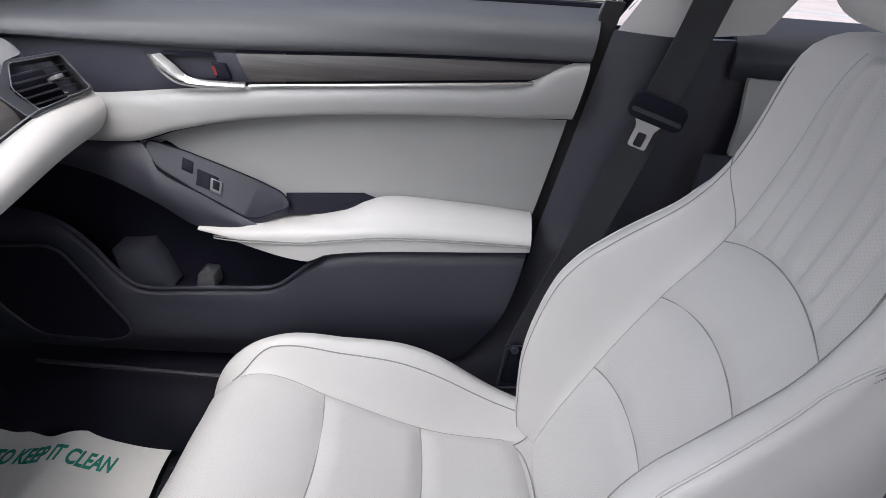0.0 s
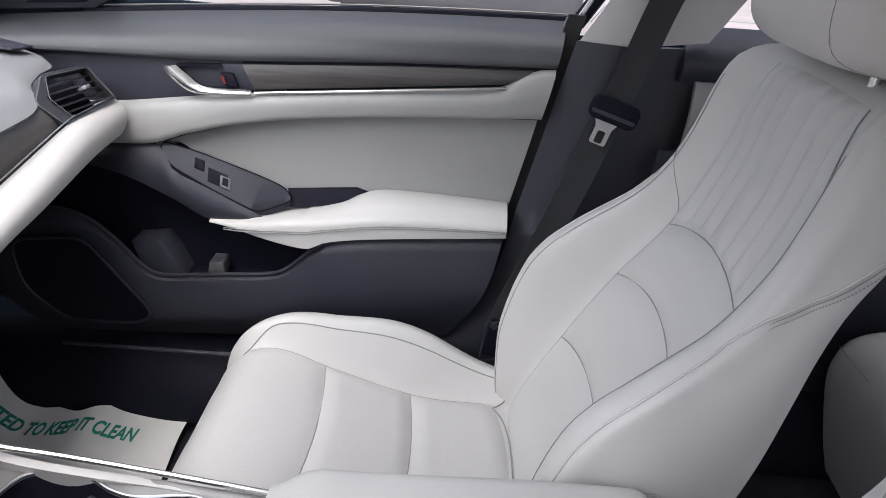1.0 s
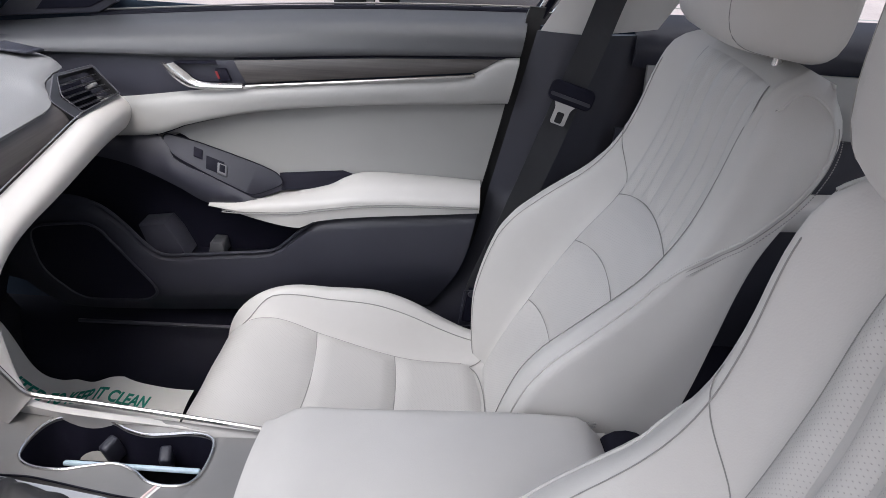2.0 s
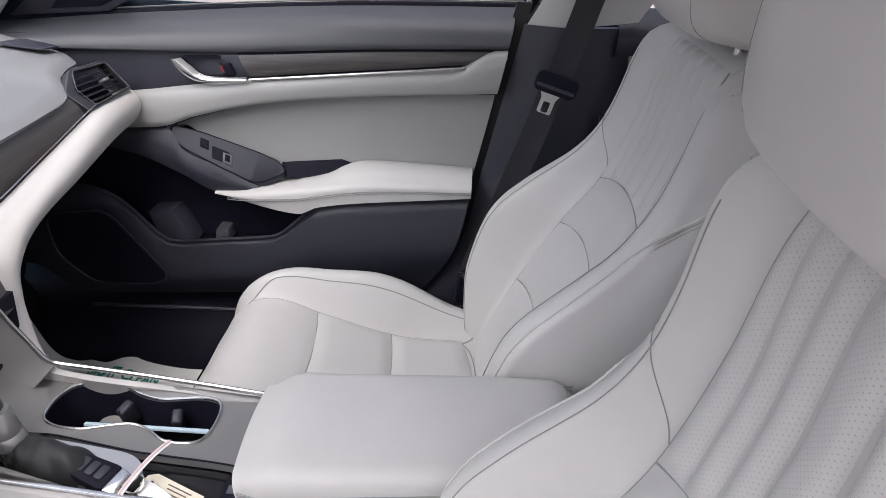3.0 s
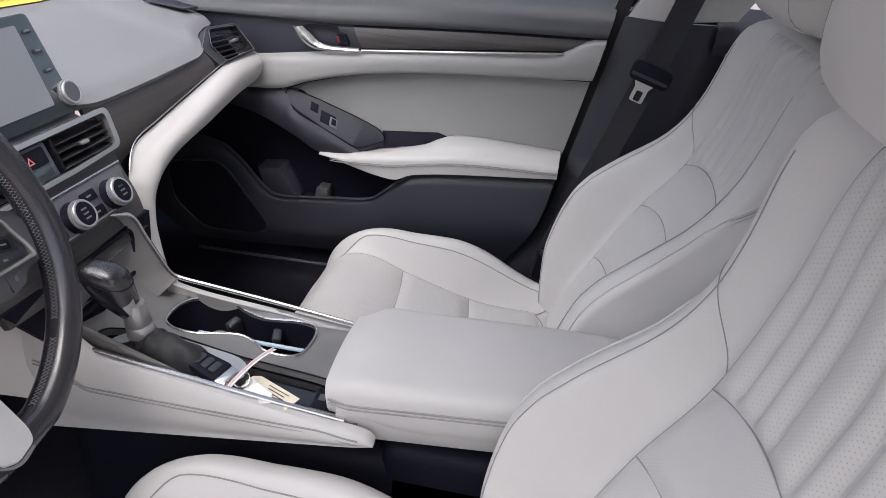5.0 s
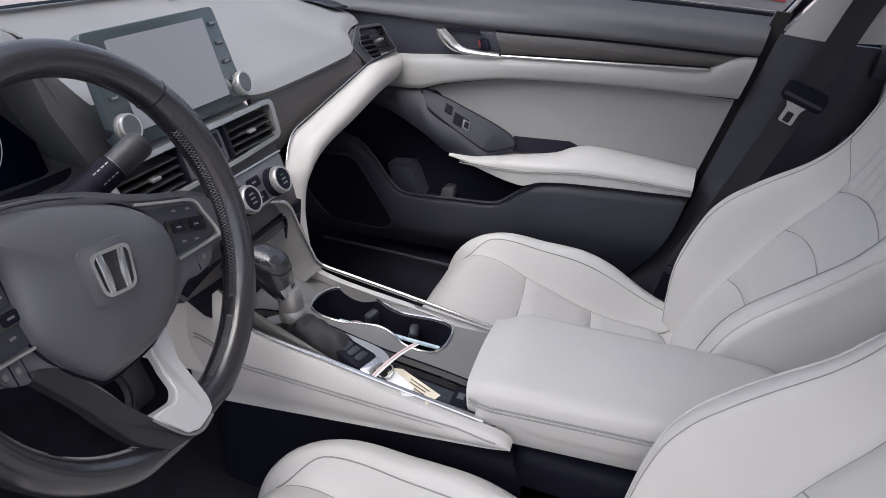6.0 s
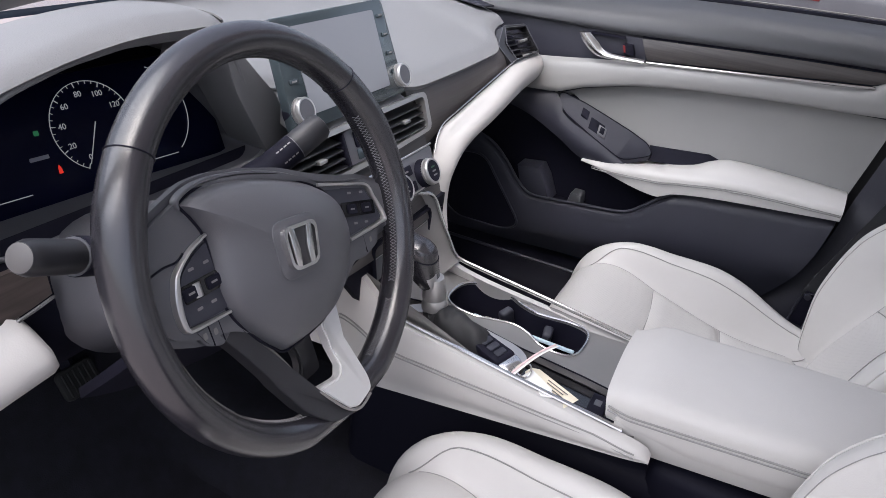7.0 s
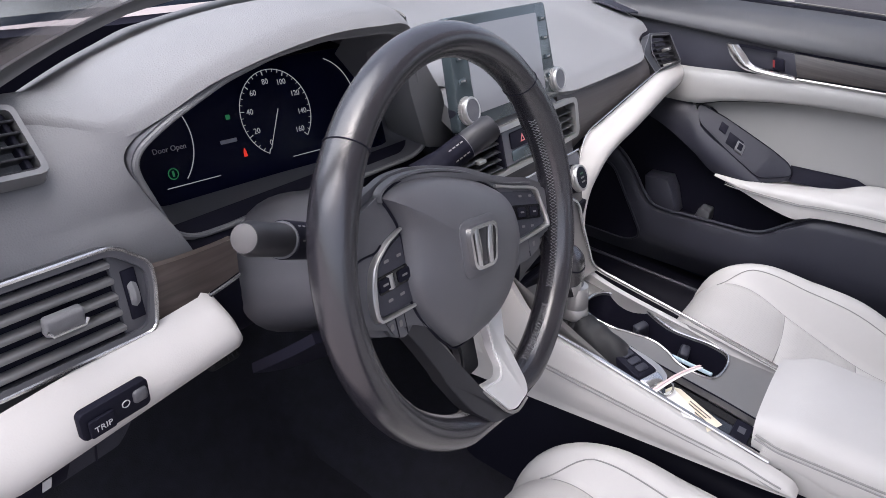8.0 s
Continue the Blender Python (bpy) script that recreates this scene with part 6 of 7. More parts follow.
part("counter_bar", prism([im @ Vector((-0.056 + a, -0.017 + b, 0.0004)) for a, b in round_rect(0.020, 0.004, 0.001)], im.to_3x3() @ Vector((0, 0, 0.0005))), surface("dim_print", (0.25, 0.26, 0.30), 0.5), cluster)
part("green_lamp", tube([im @ Vector((-0.125 + 0.0052 * math.cos(t), -0.036 + 0.0052 * math.sin(t), 0.0006)) for t in np.linspace(0, 2 * math.pi, 20, endpoint=False)], 0.0006, 4, closed=True), LIT_GREEN, cluster, "green ring lamp")
part("green_lamp", prism([im @ Vector((-0.125 + a, -0.036 + b, 0.0004)) for a, b in round_rect(0.0022, 0.0060, 0.0006, 2)], im.to_3x3() @ Vector((0, 0, 0.0005))), LIT_GREEN, cluster)
part("green_lamp", prism([im @ Vector((-0.050 + a, 0.007 + b, 0.0004)) for a, b in round_rect(0.005, 0.005, 0.001)], im.to_3x3() @ Vector((0, 0, 0.0005))), LIT_GREEN, cluster)
part("red_lamp", prism([im @ Vector((-0.040 + a, -0.032 + b, 0.0004)) for a, b in ((-0.0022, -0.0045), (0.0022, -0.0045), (0.0015, 0.0015), (0, 0.0045), (-0.0015, 0.0015))], im.to_3x3() @ Vector((0, 0, 0.0005))), LIT_RED, cluster, "red seat belt lamp")

# left vent, wood end, white knee bolster, switches
lm = axes((-0.588, -0.622, 0.786), (0.03, 1, 0), (-0.31, 0, 0.95))
v_out = rounded_poly([(-0.118, 0.042), (0.066, 0.042), (0.093, 0.020), (0.092, 0.000), (0.084, -0.037), (-0.118, -0.037)], 0.010, 4)
v_in = rounded_poly([(-0.112, 0.036), (0.062, 0.036), (0.087, 0.016), (0.086, -0.004), (0.078, -0.031), (-0.112, -0.031)], 0.008, 4)
lv = part("left_vent", plate(v_out, [v_in], lambda a, b, c: lm @ Vector((a, b, c + 0.010)), 0.018), HUB, dash, "large driver's air vent with chrome edge")
part("vent_chrome", tube([lm @ Vector((a, b, 0.0105)) for a, b in v_out], 0.0018, 6, closed=True), CHROME, lv, "chrome vent edge")
part("vent_box", plate(v_out, [], lambda a, b, c: lm @ Vector((a, b, c + 0.002)), 0.004), BLACK, lv)
for k in range(5):
    part("slat", block((0.172, 0.0050, 0.010), lm @ pose(-0.026, -0.0235 + 0.0132 * k, 0.006, 14, 0, 0), 0.0016), SILVER_SLAT, lv, "broad grey slat")
part("vent_cheek", prism([lm @ Vector((a, b, -0.02)) for a, b in ((0.060, 0.038), (0.063, 0.038), (0.0885, 0.017), (0.0875, -0.004), (0.080, -0.033), (0.060, -0.033))], lm.to_3x3() @ Vector((0, 0, 0.026)), 0.002), HUB, lv)
part("wheel_slot", block((0.012, 0.042, 0.004), lm @ pose(0.0735, -0.001, 0.006), 0.001), BLACK, lv)
part("vent_wheel", turned([(0.0, -0.004), (0.018, -0.004), (0.0195, 0), (0.018, 0.004), (0.0, 0.004)], 24, lm @ pose(0.0735, -0.001, -0.008, 0, 90, 0)), DASH, lv, "thumb wheel of the vent")
part("vent_tab", block((0.030, 0.016, 0.010), lm @ pose(0.014, 0.002, 0.013, 20, 0, 0), 0.003), DASH, lv)
part("tab_edge", tube([lm @ Vector((a, b, 0.020)) for a, b in ((-0.001, 0.000), (0.002, -0.0045), (0.026, -0.0045), (0.029, 0.000))], 0.0014, 6), CHROME, lv)


def wood_end(u, v):
    y = -0.535 + 0.095 * u
    return (-0.582 + 0.006 * v + 0.010 * u - 0.012 * u * u, y, 0.802 - 0.006 * u - (0.052 - 0.018 * u) * v)


part("wood_end", sheet(wood_end, 12, 8, 0.008), WOOD_D, dash, "brown wood trim end")
part("chrome_line", tube([Vector(wood_end(u, 1.0)) + Vector((0.002, 0, -0.002)) for u in np.linspace(0, 1, 12)] , 0.0018, 6), CHROME, dash)


def knee(u, v):
    y = -0.735 + (0.262 + 0.020 * v) * u
    zt = 0.744 + 0.018 * u
    zl = 0.693 + 0.018 * u + 0.028 * (1 - smooth(u / 0.22))
    s = math.sin(math.pi * min(max(v, 0), 1))
    z = zt + (zl - zt) * v
    x = -0.560 + 0.024 * v + 0.026 * s ** 0.7 - 0.012 * u
    if u > 0.93:
        x -= 0.045 * ((u - 0.93) / 0.07) ** 2
    if v > 0.95:
        x -= 0.03
    return (x, y, z)


bolster = part("knee_bolster", sheet(knee, 40, 18, 0.010), LEATHER, dash, "light grey padded knee bolster")
tm = axes((-0.5285, -0.607, 0.7385), (0.02, 1, 0.07), (-0.05, 0, 1))
tp = part("switch_plate", prism([tm @ Vector((a, b, 0.0)) for a, b in round_rect(0.056, 0.026, 0.005)], tm.to_3x3() @ Vector((0, 0, 0.008)), 0.002), BLACK, bolster, "black switch plate")
part("trip_button", prism([tm @ Vector((-0.013 + a, -0.003 + b, 0.008)) for a, b in round_rect(0.020, 0.016, 0.002)], tm.to_3x3() @ Vector((0, 0, 0.003)), 0.001), BLACK, tp)
part("trip_word", words("TRIP", 0.0072, tm @ Matrix.Translation((-0.013, -0.004, 0.0113)), 0.0002), WHITE_MARK, tp)
part("ring_mark", tube([tm @ Vector((0.0075 + 0.003 * math.cos(t), 0.001 + 0.003 * math.sin(t), 0.0084)) for t in np.linspace(0, 2 * math.pi, 16, endpoint=False)], 0.0005, 4, closed=True), WHITE_MARK, tp)
part("dimmer_wheel", block((0.012, 0.012, 0.010), tm @ pose(0.0195, 0.002, 0.006, 0, 0, 0), 0.003), HUB, tp)
under = part("under_panel", sheet(lambda u, v: (-0.548 - 0.012 * v - 0.010 * u, -0.735 + 0.185 * u, 0.706 - (0.056 - 0.036 * smooth((u - 0.82) / 0.18)) * v), 24, 8, 0.01), DARK, dash, "dark panel below the knee bolster")
part("panel_joint", tube([(-0.5505, -0.610, 0.700), (-0.5560, -0.608, 0.662)], 0.0010, 5), BLACK, under)
part("stability_switch", prism([(-0.5475, -0.672, 0.690), (-0.5500, -0.632, 0.692), (-0.5580, -0.634, 0.664), (-0.5555, -0.674, 0.660)], (0.004, 0, 0), 0.001), BLACK, under)
part("switch_mark", prism([(-0.5458, -0.656, 0.684), (-0.5462, -0.649, 0.684), (-0.5495, -0.649, 0.671), (-0.5490, -0.656, 0.671)], (0.0008, 0, 0)), WHITE_MARK, under)
sv = axes((-0.664, -0.619, 0.897), (0.10, 1, 0), (-0.85, 0, 0.52))
vent("side_vent", "small demister vent with satin frame", sv, 0.098, 0.066, 0.0, 5, SILVER_SLAT, depth=0.03, tab=0, rim=0.0045)
part("lower_fascia", sheet(lambda u, v: (-0.63 + 0.05 * math.sin(math.pi * v), -0.47 + 0.37 * u, 0.80 - 0.16 * v), 14, 10, 0.01), BLACK, dash, "black lower fascia round the column")
part("under_dash", sheet(lambda u, v: (-0.62 - 0.34 * v, -0.74 + 0.66 * u, 0.69 - 0.05 * v), 8, 8, 0.02), BLACK, dash)
part("dash_speaker", prism([(-0.735, 0.630, 0.893), (-0.715, 0.690, 0.890), (-0.645, 0.680, 0.882), (-0.655, 0.640, 0.884)], (0, 0, 0.004), 0.001), DARK, dash, "small grille on the dash top")


def pad_z(x, y):
    """Height of the top pad."""
    x0 = base_x(y) - 0.01
    return dash_top((y + 0.74) / 1.46, min(max((x - x0) / (edge_x(y) - x0), 0), 1))[2]

# ---- steering wheel and column ----
WT = radians(21.8)
WM = Matrix(((0, -math.sin(WT), math.cos(WT)), (1, 0, 0), (0, math.cos(WT), math.sin(WT)))).to_4x4()
WM.translation = Vector((-0.408, -0.321, 0.827))
wheel = thing("steering_wheel", "black leather steering wheel with grey hub and silver spoke trim", "steering wheel", (-0.42, -0.321, 0.82))
RIM = 0.1755
W3 = WM.to_3x3()


def rim_at(u, v):
    t, p = 2 * math.pi * u, 2 * math.pi * v
    thick = 1 + 0.10 * (math.exp(-((math.degrees(t) - 25) / 14) ** 2) + math.exp(-((math.degrees(t) - 155) / 14) ** 2))
    r = RIM - 0.006 * smooth((-math.sin(t) - 0.93) / 0.07)
    rr = r + 0.0155 * thick * math.cos(p)
    return WM @ Vector((rr * math.cos(t), rr * math.sin(t), 0.0185 * thick * math.sin(p)))


rb = bmesh.new()
lattice(rb, [[rim_at(u / 128, v / 24) for v in range(24)] for u in range(128)], wrap_u=True, wrap_v=True)
bmesh.ops.recalc_face_normals(rb, faces=rb.faces)
rim = part("rim", rb, WHEEL, wheel, "black leather rim")
for d in (43, 139, 267):
    part("rim_joint", tube([Vector(rim_at(d / 360, v / 24)) + (Vector(rim_at(d / 360, v / 24)) - WM @ Vector((RIM * math.cos(radians(d)), RIM * math.sin(radians(d)), 0))) * 0.008 for v in range(24)], 0.0006, 5, closed=True), BLACK, rim)
for d0, d1 in ((-38, 30), (150, 218), (225, 250), (290, 315)):
    for turn in (0, 1):
        z = [Vector(rim_at((d / 360) % 1, 0.475 + (0.030 if (k + turn) % 2 else -0.030))) for k, d in enumerate(np.linspace(d0, d1, int((d1 - d0) * 0.8)))]
        part("stitching", tube(z, 0.0006, 4), STITCH, rim, "pale cross stitching on the inner edge")


def w(a, b, c):
    """A place on the wheel: a to the right, b up, c out of its plane."""
    return WM @ Vector((a, b, c))


def dome(outline, centre, z0, z1, name, material, label, parent, rings=10, power=0.55):
    """A swollen cover over an outline of (a, b) in the wheel's plane."""
    bm = bmesh.new()
    rows = []
    for k in range(rings + 1):
        s = 1 - k / rings
        h = z0 + (z1 - z0) * (1 - s**3) ** power
        rows.append([w(centre[0] + (a - centre[0]) * s, centre[1] + (b - centre[1]) * s, h) for a, b in outline])
    rows.insert(0, [w(a, b, z0 - 0.02) for a, b in outline])
    vs = lattice(bm, rows[:-1], wrap_u=True)
    tip = bm.verts.new(rows[-1][0])
    last = vs[-1]
    for i in range(len(last)):
        bm.faces.new((last[i], last[(i + 1) % len(last)], tip))
    bmesh.ops.recalc_face_normals(bm, faces=bm.faces)
    return part(name, bm, material, parent, label)


def dished(outline, z_of, thick, bevel=0.003):
    """A plate with rounded edges that follows the height z_of over the wheel's plane."""
    bm = bmesh.new()
    f = bm.faces.new([bm.verts.new((a, b, 0)) for a, b in outline])
    top = bmesh.ops.extrude_face_region(bm, geom=[f])
    bmesh.ops.translate(bm, vec=(0, 0, thick), verts=[g for g in top["geom"] if isinstance(g, bmesh.types.BMVert)])
    bmesh.ops.recalc_face_normals(bm, faces=bm.faces)
    caps = [q for q in bm.faces if len(q.verts) == len(outline)]
    bmesh.ops.bevel(bm, geom=list({e for q in caps for e in q.edges}), offset=bevel, segments=2, affect="EDGES", clamp_overlap=True)
    for v in bm.verts:
        v.co = w(v.co.x, v.co.y, v.co.z + z_of(v.co.x, v.co.y))
    return bm


def bent(points, n=40):
    """n places (a, b) along a smooth line through the given ones."""
    return [(q.x, q.y) for q in through_points([(a, b, 0) for a, b in points], n)]


def band(line, wide, z0, z1):
    """A flat-faced trim along a line of (a, b); wide(q) is its width at q from 0 to 1."""
    rows = []
    n = len(line)
    for i, (a, b) in enumerate(line):
        d = Vector(line[min(i + 1, n - 1)]) - Vector(line[max(i - 1, 0)])
        d.normalize()
        g = Vector((-d.y, d.x)) * wide(i / (n - 1)) / 2
        rows.append([w(a + g.x * k, b + g.y * k, z) for k, z in ((-1, z0), (-0.95, z1 - 0.0008), (-0.6, z1), (0.6, z1), (0.95, z1 - 0.0008), (1, z0))])
    bm = bmesh.new()
    vs = lattice(bm, rows, wrap_u=True)
    bm.faces.new(vs[0][::-1])
    bm.faces.new(vs[-1])
    bmesh.ops.recalc_face_normals(bm, faces=bm.faces)
    return bm


shell = rounded_poly([(-0.164, 0.060), (-0.135, 0.068), (-0.112, 0.076), (-0.090, 0.083), (-0.066, 0.083), (-0.034, 0.077), (0.010, 0.064), (0.055, 0.045), (0.090, 0.033), (0.130, 0.022), (0.166, 0.006), (0.168, -0.030), (0.160, -0.050), (0.135, -0.050), (0.105, -0.056), (0.080, -0.060), (0.050, -0.076), (0.0, -0.084), (-0.046, -0.083), (-0.072, -0.066), (-0.098, -0.048), (-0.125, -0.042), (-0.150, -0.030), (-0.168, -0.010)], 0.008, 3)
shield = bent([(-0.107, 0.0695), (-0.092, 0.0745), (-0.068, 0.0745), (-0.036, 0.0690), (0.004, 0.0560), (0.047, 0.0355), (0.072, 0.0120), (0.079, -0.015), (0.073, -0.036), (0.055, -0.062), (0.030, -0.080), (-0.004, -0.0875), (-0.046, -0.0875), (-0.060, -0.078), (-0.075, -0.060), (-0.091, -0.034), (-0.0965, -0.008), (-0.0935, 0.016), (-0.093, 0.040), (-0.100, 0.058)], 96)
hub = dome(shield, (-0.012, -0.006), -0.002, 0.024, "airbag_cover", HUB, "dark grey airbag cover", wheel, 16)
part("cover_joint", tube([w(a * 1.004, b * 1.004, -0.001) for a, b in shield], 0.0015, 6, closed=True), BLACK, hub)
shell_z = lambda a, b: -0.026 + 0.012 * (1 - min(abs(a) / 0.17, 1))
shell_part = part("hub_shell", dished(shell, shell_z, 0.020, 0.006), HUB, wheel, "dark grey hub shell with side spokes")
lip_line = bent([(-0.109, 0.066), (-0.106, 0.0735), (-0.090, 0.0785), (-0.068, 0.0785), (-0.035, 0.073), (0.006, 0.0600), (0.048, 0.0405), (0.084, 0.0285), (0.120, 0.0195)], 60)
part("hub_lip", band(lip_line, lambda q: 0.0010 + 0.0024 * math.sin(math.pi * min(1.25 * q + 0.1, 1)) ** 0.7, -0.006, 0.0022), HUB, shell_part, "raised lip over the airbag cover")
part("shell_joint", tube([w(a, b, shell_z(a, b) + 0.0204) for a, b in bent([(-0.158, 0.026), (-0.138, 0.030), (-0.124, 0.030), (-0.116, 0.034)], 16)], 0.0009, 5), BLACK, shell_part)
fields = {
    -1: ([(-0.093, 0.036), (-0.109, 0.031), (-0.126, 0.021), (-0.132, 0.011), (-0.1355, -0.005), (-0.135, -0.019), (-0.127, -0.021), (-0.093, -0.023)],
         [(-0.0925, 0.040), (-0.110, 0.0345), (-0.1275, 0.0235), (-0.134, 0.012), (-0.138, -0.005), (-0.1375, -0.0200), (-0.129, -0.0235), (-0.093, -0.0260)],
         [(-0.131, -0.026), (-0.094, -0.028), (-0.090, -0.040), (-0.106, -0.050), (-0.122, -0.043)], (-0.112, 0.004), -0.02, (0.036, 0.030, 0.034)),
    1: ([(0.058, 0.028), (0.086, 0.020), (0.124, 0.0085), (0.132, -0.006), (0.142, -0.030), (0.133, -0.031), (0.081, -0.029), (0.0805, -0.012), (0.073, 0.010)],
        [(0.053, 0.0340), (0.086, 0.0240), (0.126, 0.0110), (0.1355, -0.005), (0.1465, -0.032), (0.1345, -0.0345), (0.079, -0.0325)],
        [(0.078, -0.036), (0.136, -0.038), (0.128, -0.055), (0.104, -0.060), (0.074, -0.056)], (0.106, -0.008), -0.26, (0.044, 0.046, 0.040)),
}
for s, (field, trim, pad_o, mid, lean, spans) in fields.items():
    keys = part("button_field", dished(rounded_poly(field, 0.003, 2), lambda a, b: -0.008, 0.0085, 0.001), DARK, shell_part, "dark button field")
    part("silver_trim", band(bent(trim, 48), lambda q, s=s: (0.0026 + 0.0034 * math.exp(-((q - 0.52) / 0.22) ** 2)) if s < 0 else 0.0034, -0.006, 0.0028), SILVER, shell_part, "silver trim round the buttons")
    place = lambda x, y: (mid[0] + x - lean * y * 0.3, mid[1] + y + lean * x)
    slab = [place(x, y) for x, y in round_rect(spans[1] + 0.008, 0.0150, 0.002, 2)]
    part("switch_band", dished(slab, lambda a, b: -0.001, 0.0024, 0.0006), GLOSS, keys, "gloss black switch row")
    for k in (-1, 1):
        part("band_switch", dished([place(k * 0.012 + x, y) for x, y in round_rect(0.015, 0.0100, 0.002, 2)], lambda a, b: 0.0010, 0.0018, 0.0006), BLACK, keys)
        part("button_mark", dished([place(k * 0.012 + x, y) for x, y in round_rect(0.0065, 0.0018, 0.0004, 1)], lambda a, b: 0.0028, 0.0003, 0.0001), DECK, keys)
    for y, wide in ((0.0165, spans[0]), (-0.0150, spans[2])):
        part("row_line", dished([place(x, y + (-0.0078 if y > 0 else 0.0062)) for x, y in ((-wide / 2, 0), (wide / 2, 0), (wide / 2, 0.0009), (-wide / 2, 0.0009))], lambda a, b: 0.0002, 0.0005, 0.0001), BLACK, keys)
        for k in (-1, 1):
            shift = 0.004 if (y > 0 and s < 0) else 0.0
            part("button_mark", dished([place(shift + k * wide * 0.22 + x, y + z) for x, z in round_rect(0.0058, 0.0024, 0.0008, 2)], lambda a, b: 0.0004, 0.0004, 0.0001), DECK, keys)
    if s < 0:
        part("roller", tube([w(mid[0] - 0.0045, mid[1] + 0.0058, -0.0010), w(mid[0] - 0.0045, mid[1] - 0.0058, -0.0010)], 0.0046, 16), SILVER, keys, "silver thumb roller")
    lk = part("lower_keys", dished(rounded_poly(pad_o, 0.005, 3), lambda a, b: -0.014, 0.012, 0.002), HUB, shell_part, "dark lower key pad")
    count = 3 if s < 0 else 2
    for k in range(count):
        ca, cb = (-0.122 + 0.011 * k, -0.034 - 0.001 * k) if s < 0 else (0.092 + 0.024 * k, -0.045 - 0.001 * k)
        part("key_mark", dished([(ca + x, cb + y) for x, y in round_rect(0.0042, 0.0055, 0.0012, 2)], lambda a, b: -0.0022, 0.0006, 0.0001), DECK, lk)
        if k:
            part("key_joint", tube([w(ca - 0.0055 - 0.006 * (s > 0), cb + 0.008, -0.0018), w(ca - 0.0050 - 0.006 * (s > 0), cb - 0.010, -0.0018)], 0.0006, 4), BLACK, lk)
leg_rise = lambda b: 0.024 * smooth((-0.112 - b) / 0.055)
left_leg = rounded_poly([(-0.112, -0.036), (-0.094, -0.026), (-0.074, -0.060), (-0.055, -0.090), (-0.034, -0.134), (-0.016, -0.166), (0.0, -0.178), (-0.040, -0.166), (-0.058, -0.146), (-0.072, -0.104), (-0.092, -0.068)], 0.008, 3)
part("lower_spoke", dished(left_leg, lambda a, b: -0.018 + leg_rise(b), 0.016, 0.005), STALK, wheel, "dark lower spoke")
edge_line = bent([(-0.094, -0.029), (-0.074, -0.062), (-0.056, -0.090), (-0.035, -0.134), (-0.020, -0.163), (0.0, -0.1755), (0.020, -0.172)], 40)
part("spoke_edge", tube([w(a, b, -0.0020 + leg_rise(b)) for a, b in edge_line], 0.0015, 6), DECK, wheel, "pale edge of the lower spoke")
inner_leg = rounded_poly([(-0.040, -0.080), (0.008, -0.076), (0.010, -0.140), (-0.026, -0.140), (-0.016, -0.122), (-0.018, -0.104)], 0.008, 3)
part("inner_web", dished(inner_leg, lambda a, b: -0.032, 0.012, 0.003), STALK, wheel)
right_leg = rounded_poly([(0.004, -0.088), (0.033, -0.076), (0.031, -0.110), (0.027, -0.155), (0.023, -0.169), (0.0, -0.1735), (-0.017, -0.166), (-0.033, -0.136), (-0.004, -0.140), (0.006, -0.133), (0.007, -0.110)], 0.005, 3)
part("silver_leg", dished(right_leg, lambda a, b: -0.010 + 0.9 * leg_rise(b), 0.011, 0.003), BRIGHT, wheel, "silver lower spoke trim")

# badge: plain bright ring with two leaning bars on a raised pad
BT = radians(-7)


def on_badge(a, b, c):
    return w(-0.019 + a * math.cos(BT) - b * math.sin(BT), 0.000 + a * math.sin(BT) + b * math.cos(BT), 0.0235 + c)


ring_o = rounded_poly([(-0.0225, 0.0200), (0.0225, 0.0200), (0.0180, -0.0190), (-0.0180, -0.0190)], 0.010, 6)
ring_i = rounded_poly([(-0.0190, 0.0168), (0.0190, 0.0168), (0.0150, -0.0162), (-0.0150, -0.0162)], 0.008, 6)
badge = part("badge", plate(ring_o, [ring_i], lambda a, b, c: on_badge(a, b, 0.006 + c), 0.007), CHROME, wheel, "chrome badge ring")
part("badge_pad", prism([on_badge(a, b, -0.004) for a, b in rounded_poly([(-0.030, 0.026), (0.029, 0.026), (0.026, -0.026), (-0.026, -0.026)], 0.012, 5)], W3 @ Vector((0, 0, 0.0046)), 0.0008), HUB, badge, "raised pad under the badge")
part("badge_back", plate(ring_i, [], lambda a, b, c: on_badge(a, b, 0.003 + c), 0.003), STALK, badge)
for s in (-1, 1):
    bar = prism([on_badge(a, b, 0.0025) for a, b in [(s * 0.0150, 0.0185), (s * 0.0085, 0.0185), (s * 0.0048, -0.0020), (s * 0.0060, -0.0175), (s * 0.0118, -0.0175)][::s]], W3 @ Vector((0, 0, 0.0035)), 0.0008)
    part("badge_bar", bar, CHROME, badge)

# column
col = thing("steering_column", "black steering column shroud with two control stalks", "steering column", (-0.55, -0.321, 0.75))


def on_column(a, b, c):
    """A place on the shroud, which sits a little to the door's side of the wheel's middle."""
    k = smooth((0.175 - math.hypot(a, b)) / 0.05)
    return WM @ Vector((a * 0.974 + b * 0.225 - 0.014 * k, b * 0.974 - a * 0.225 - 0.006 * k, c))


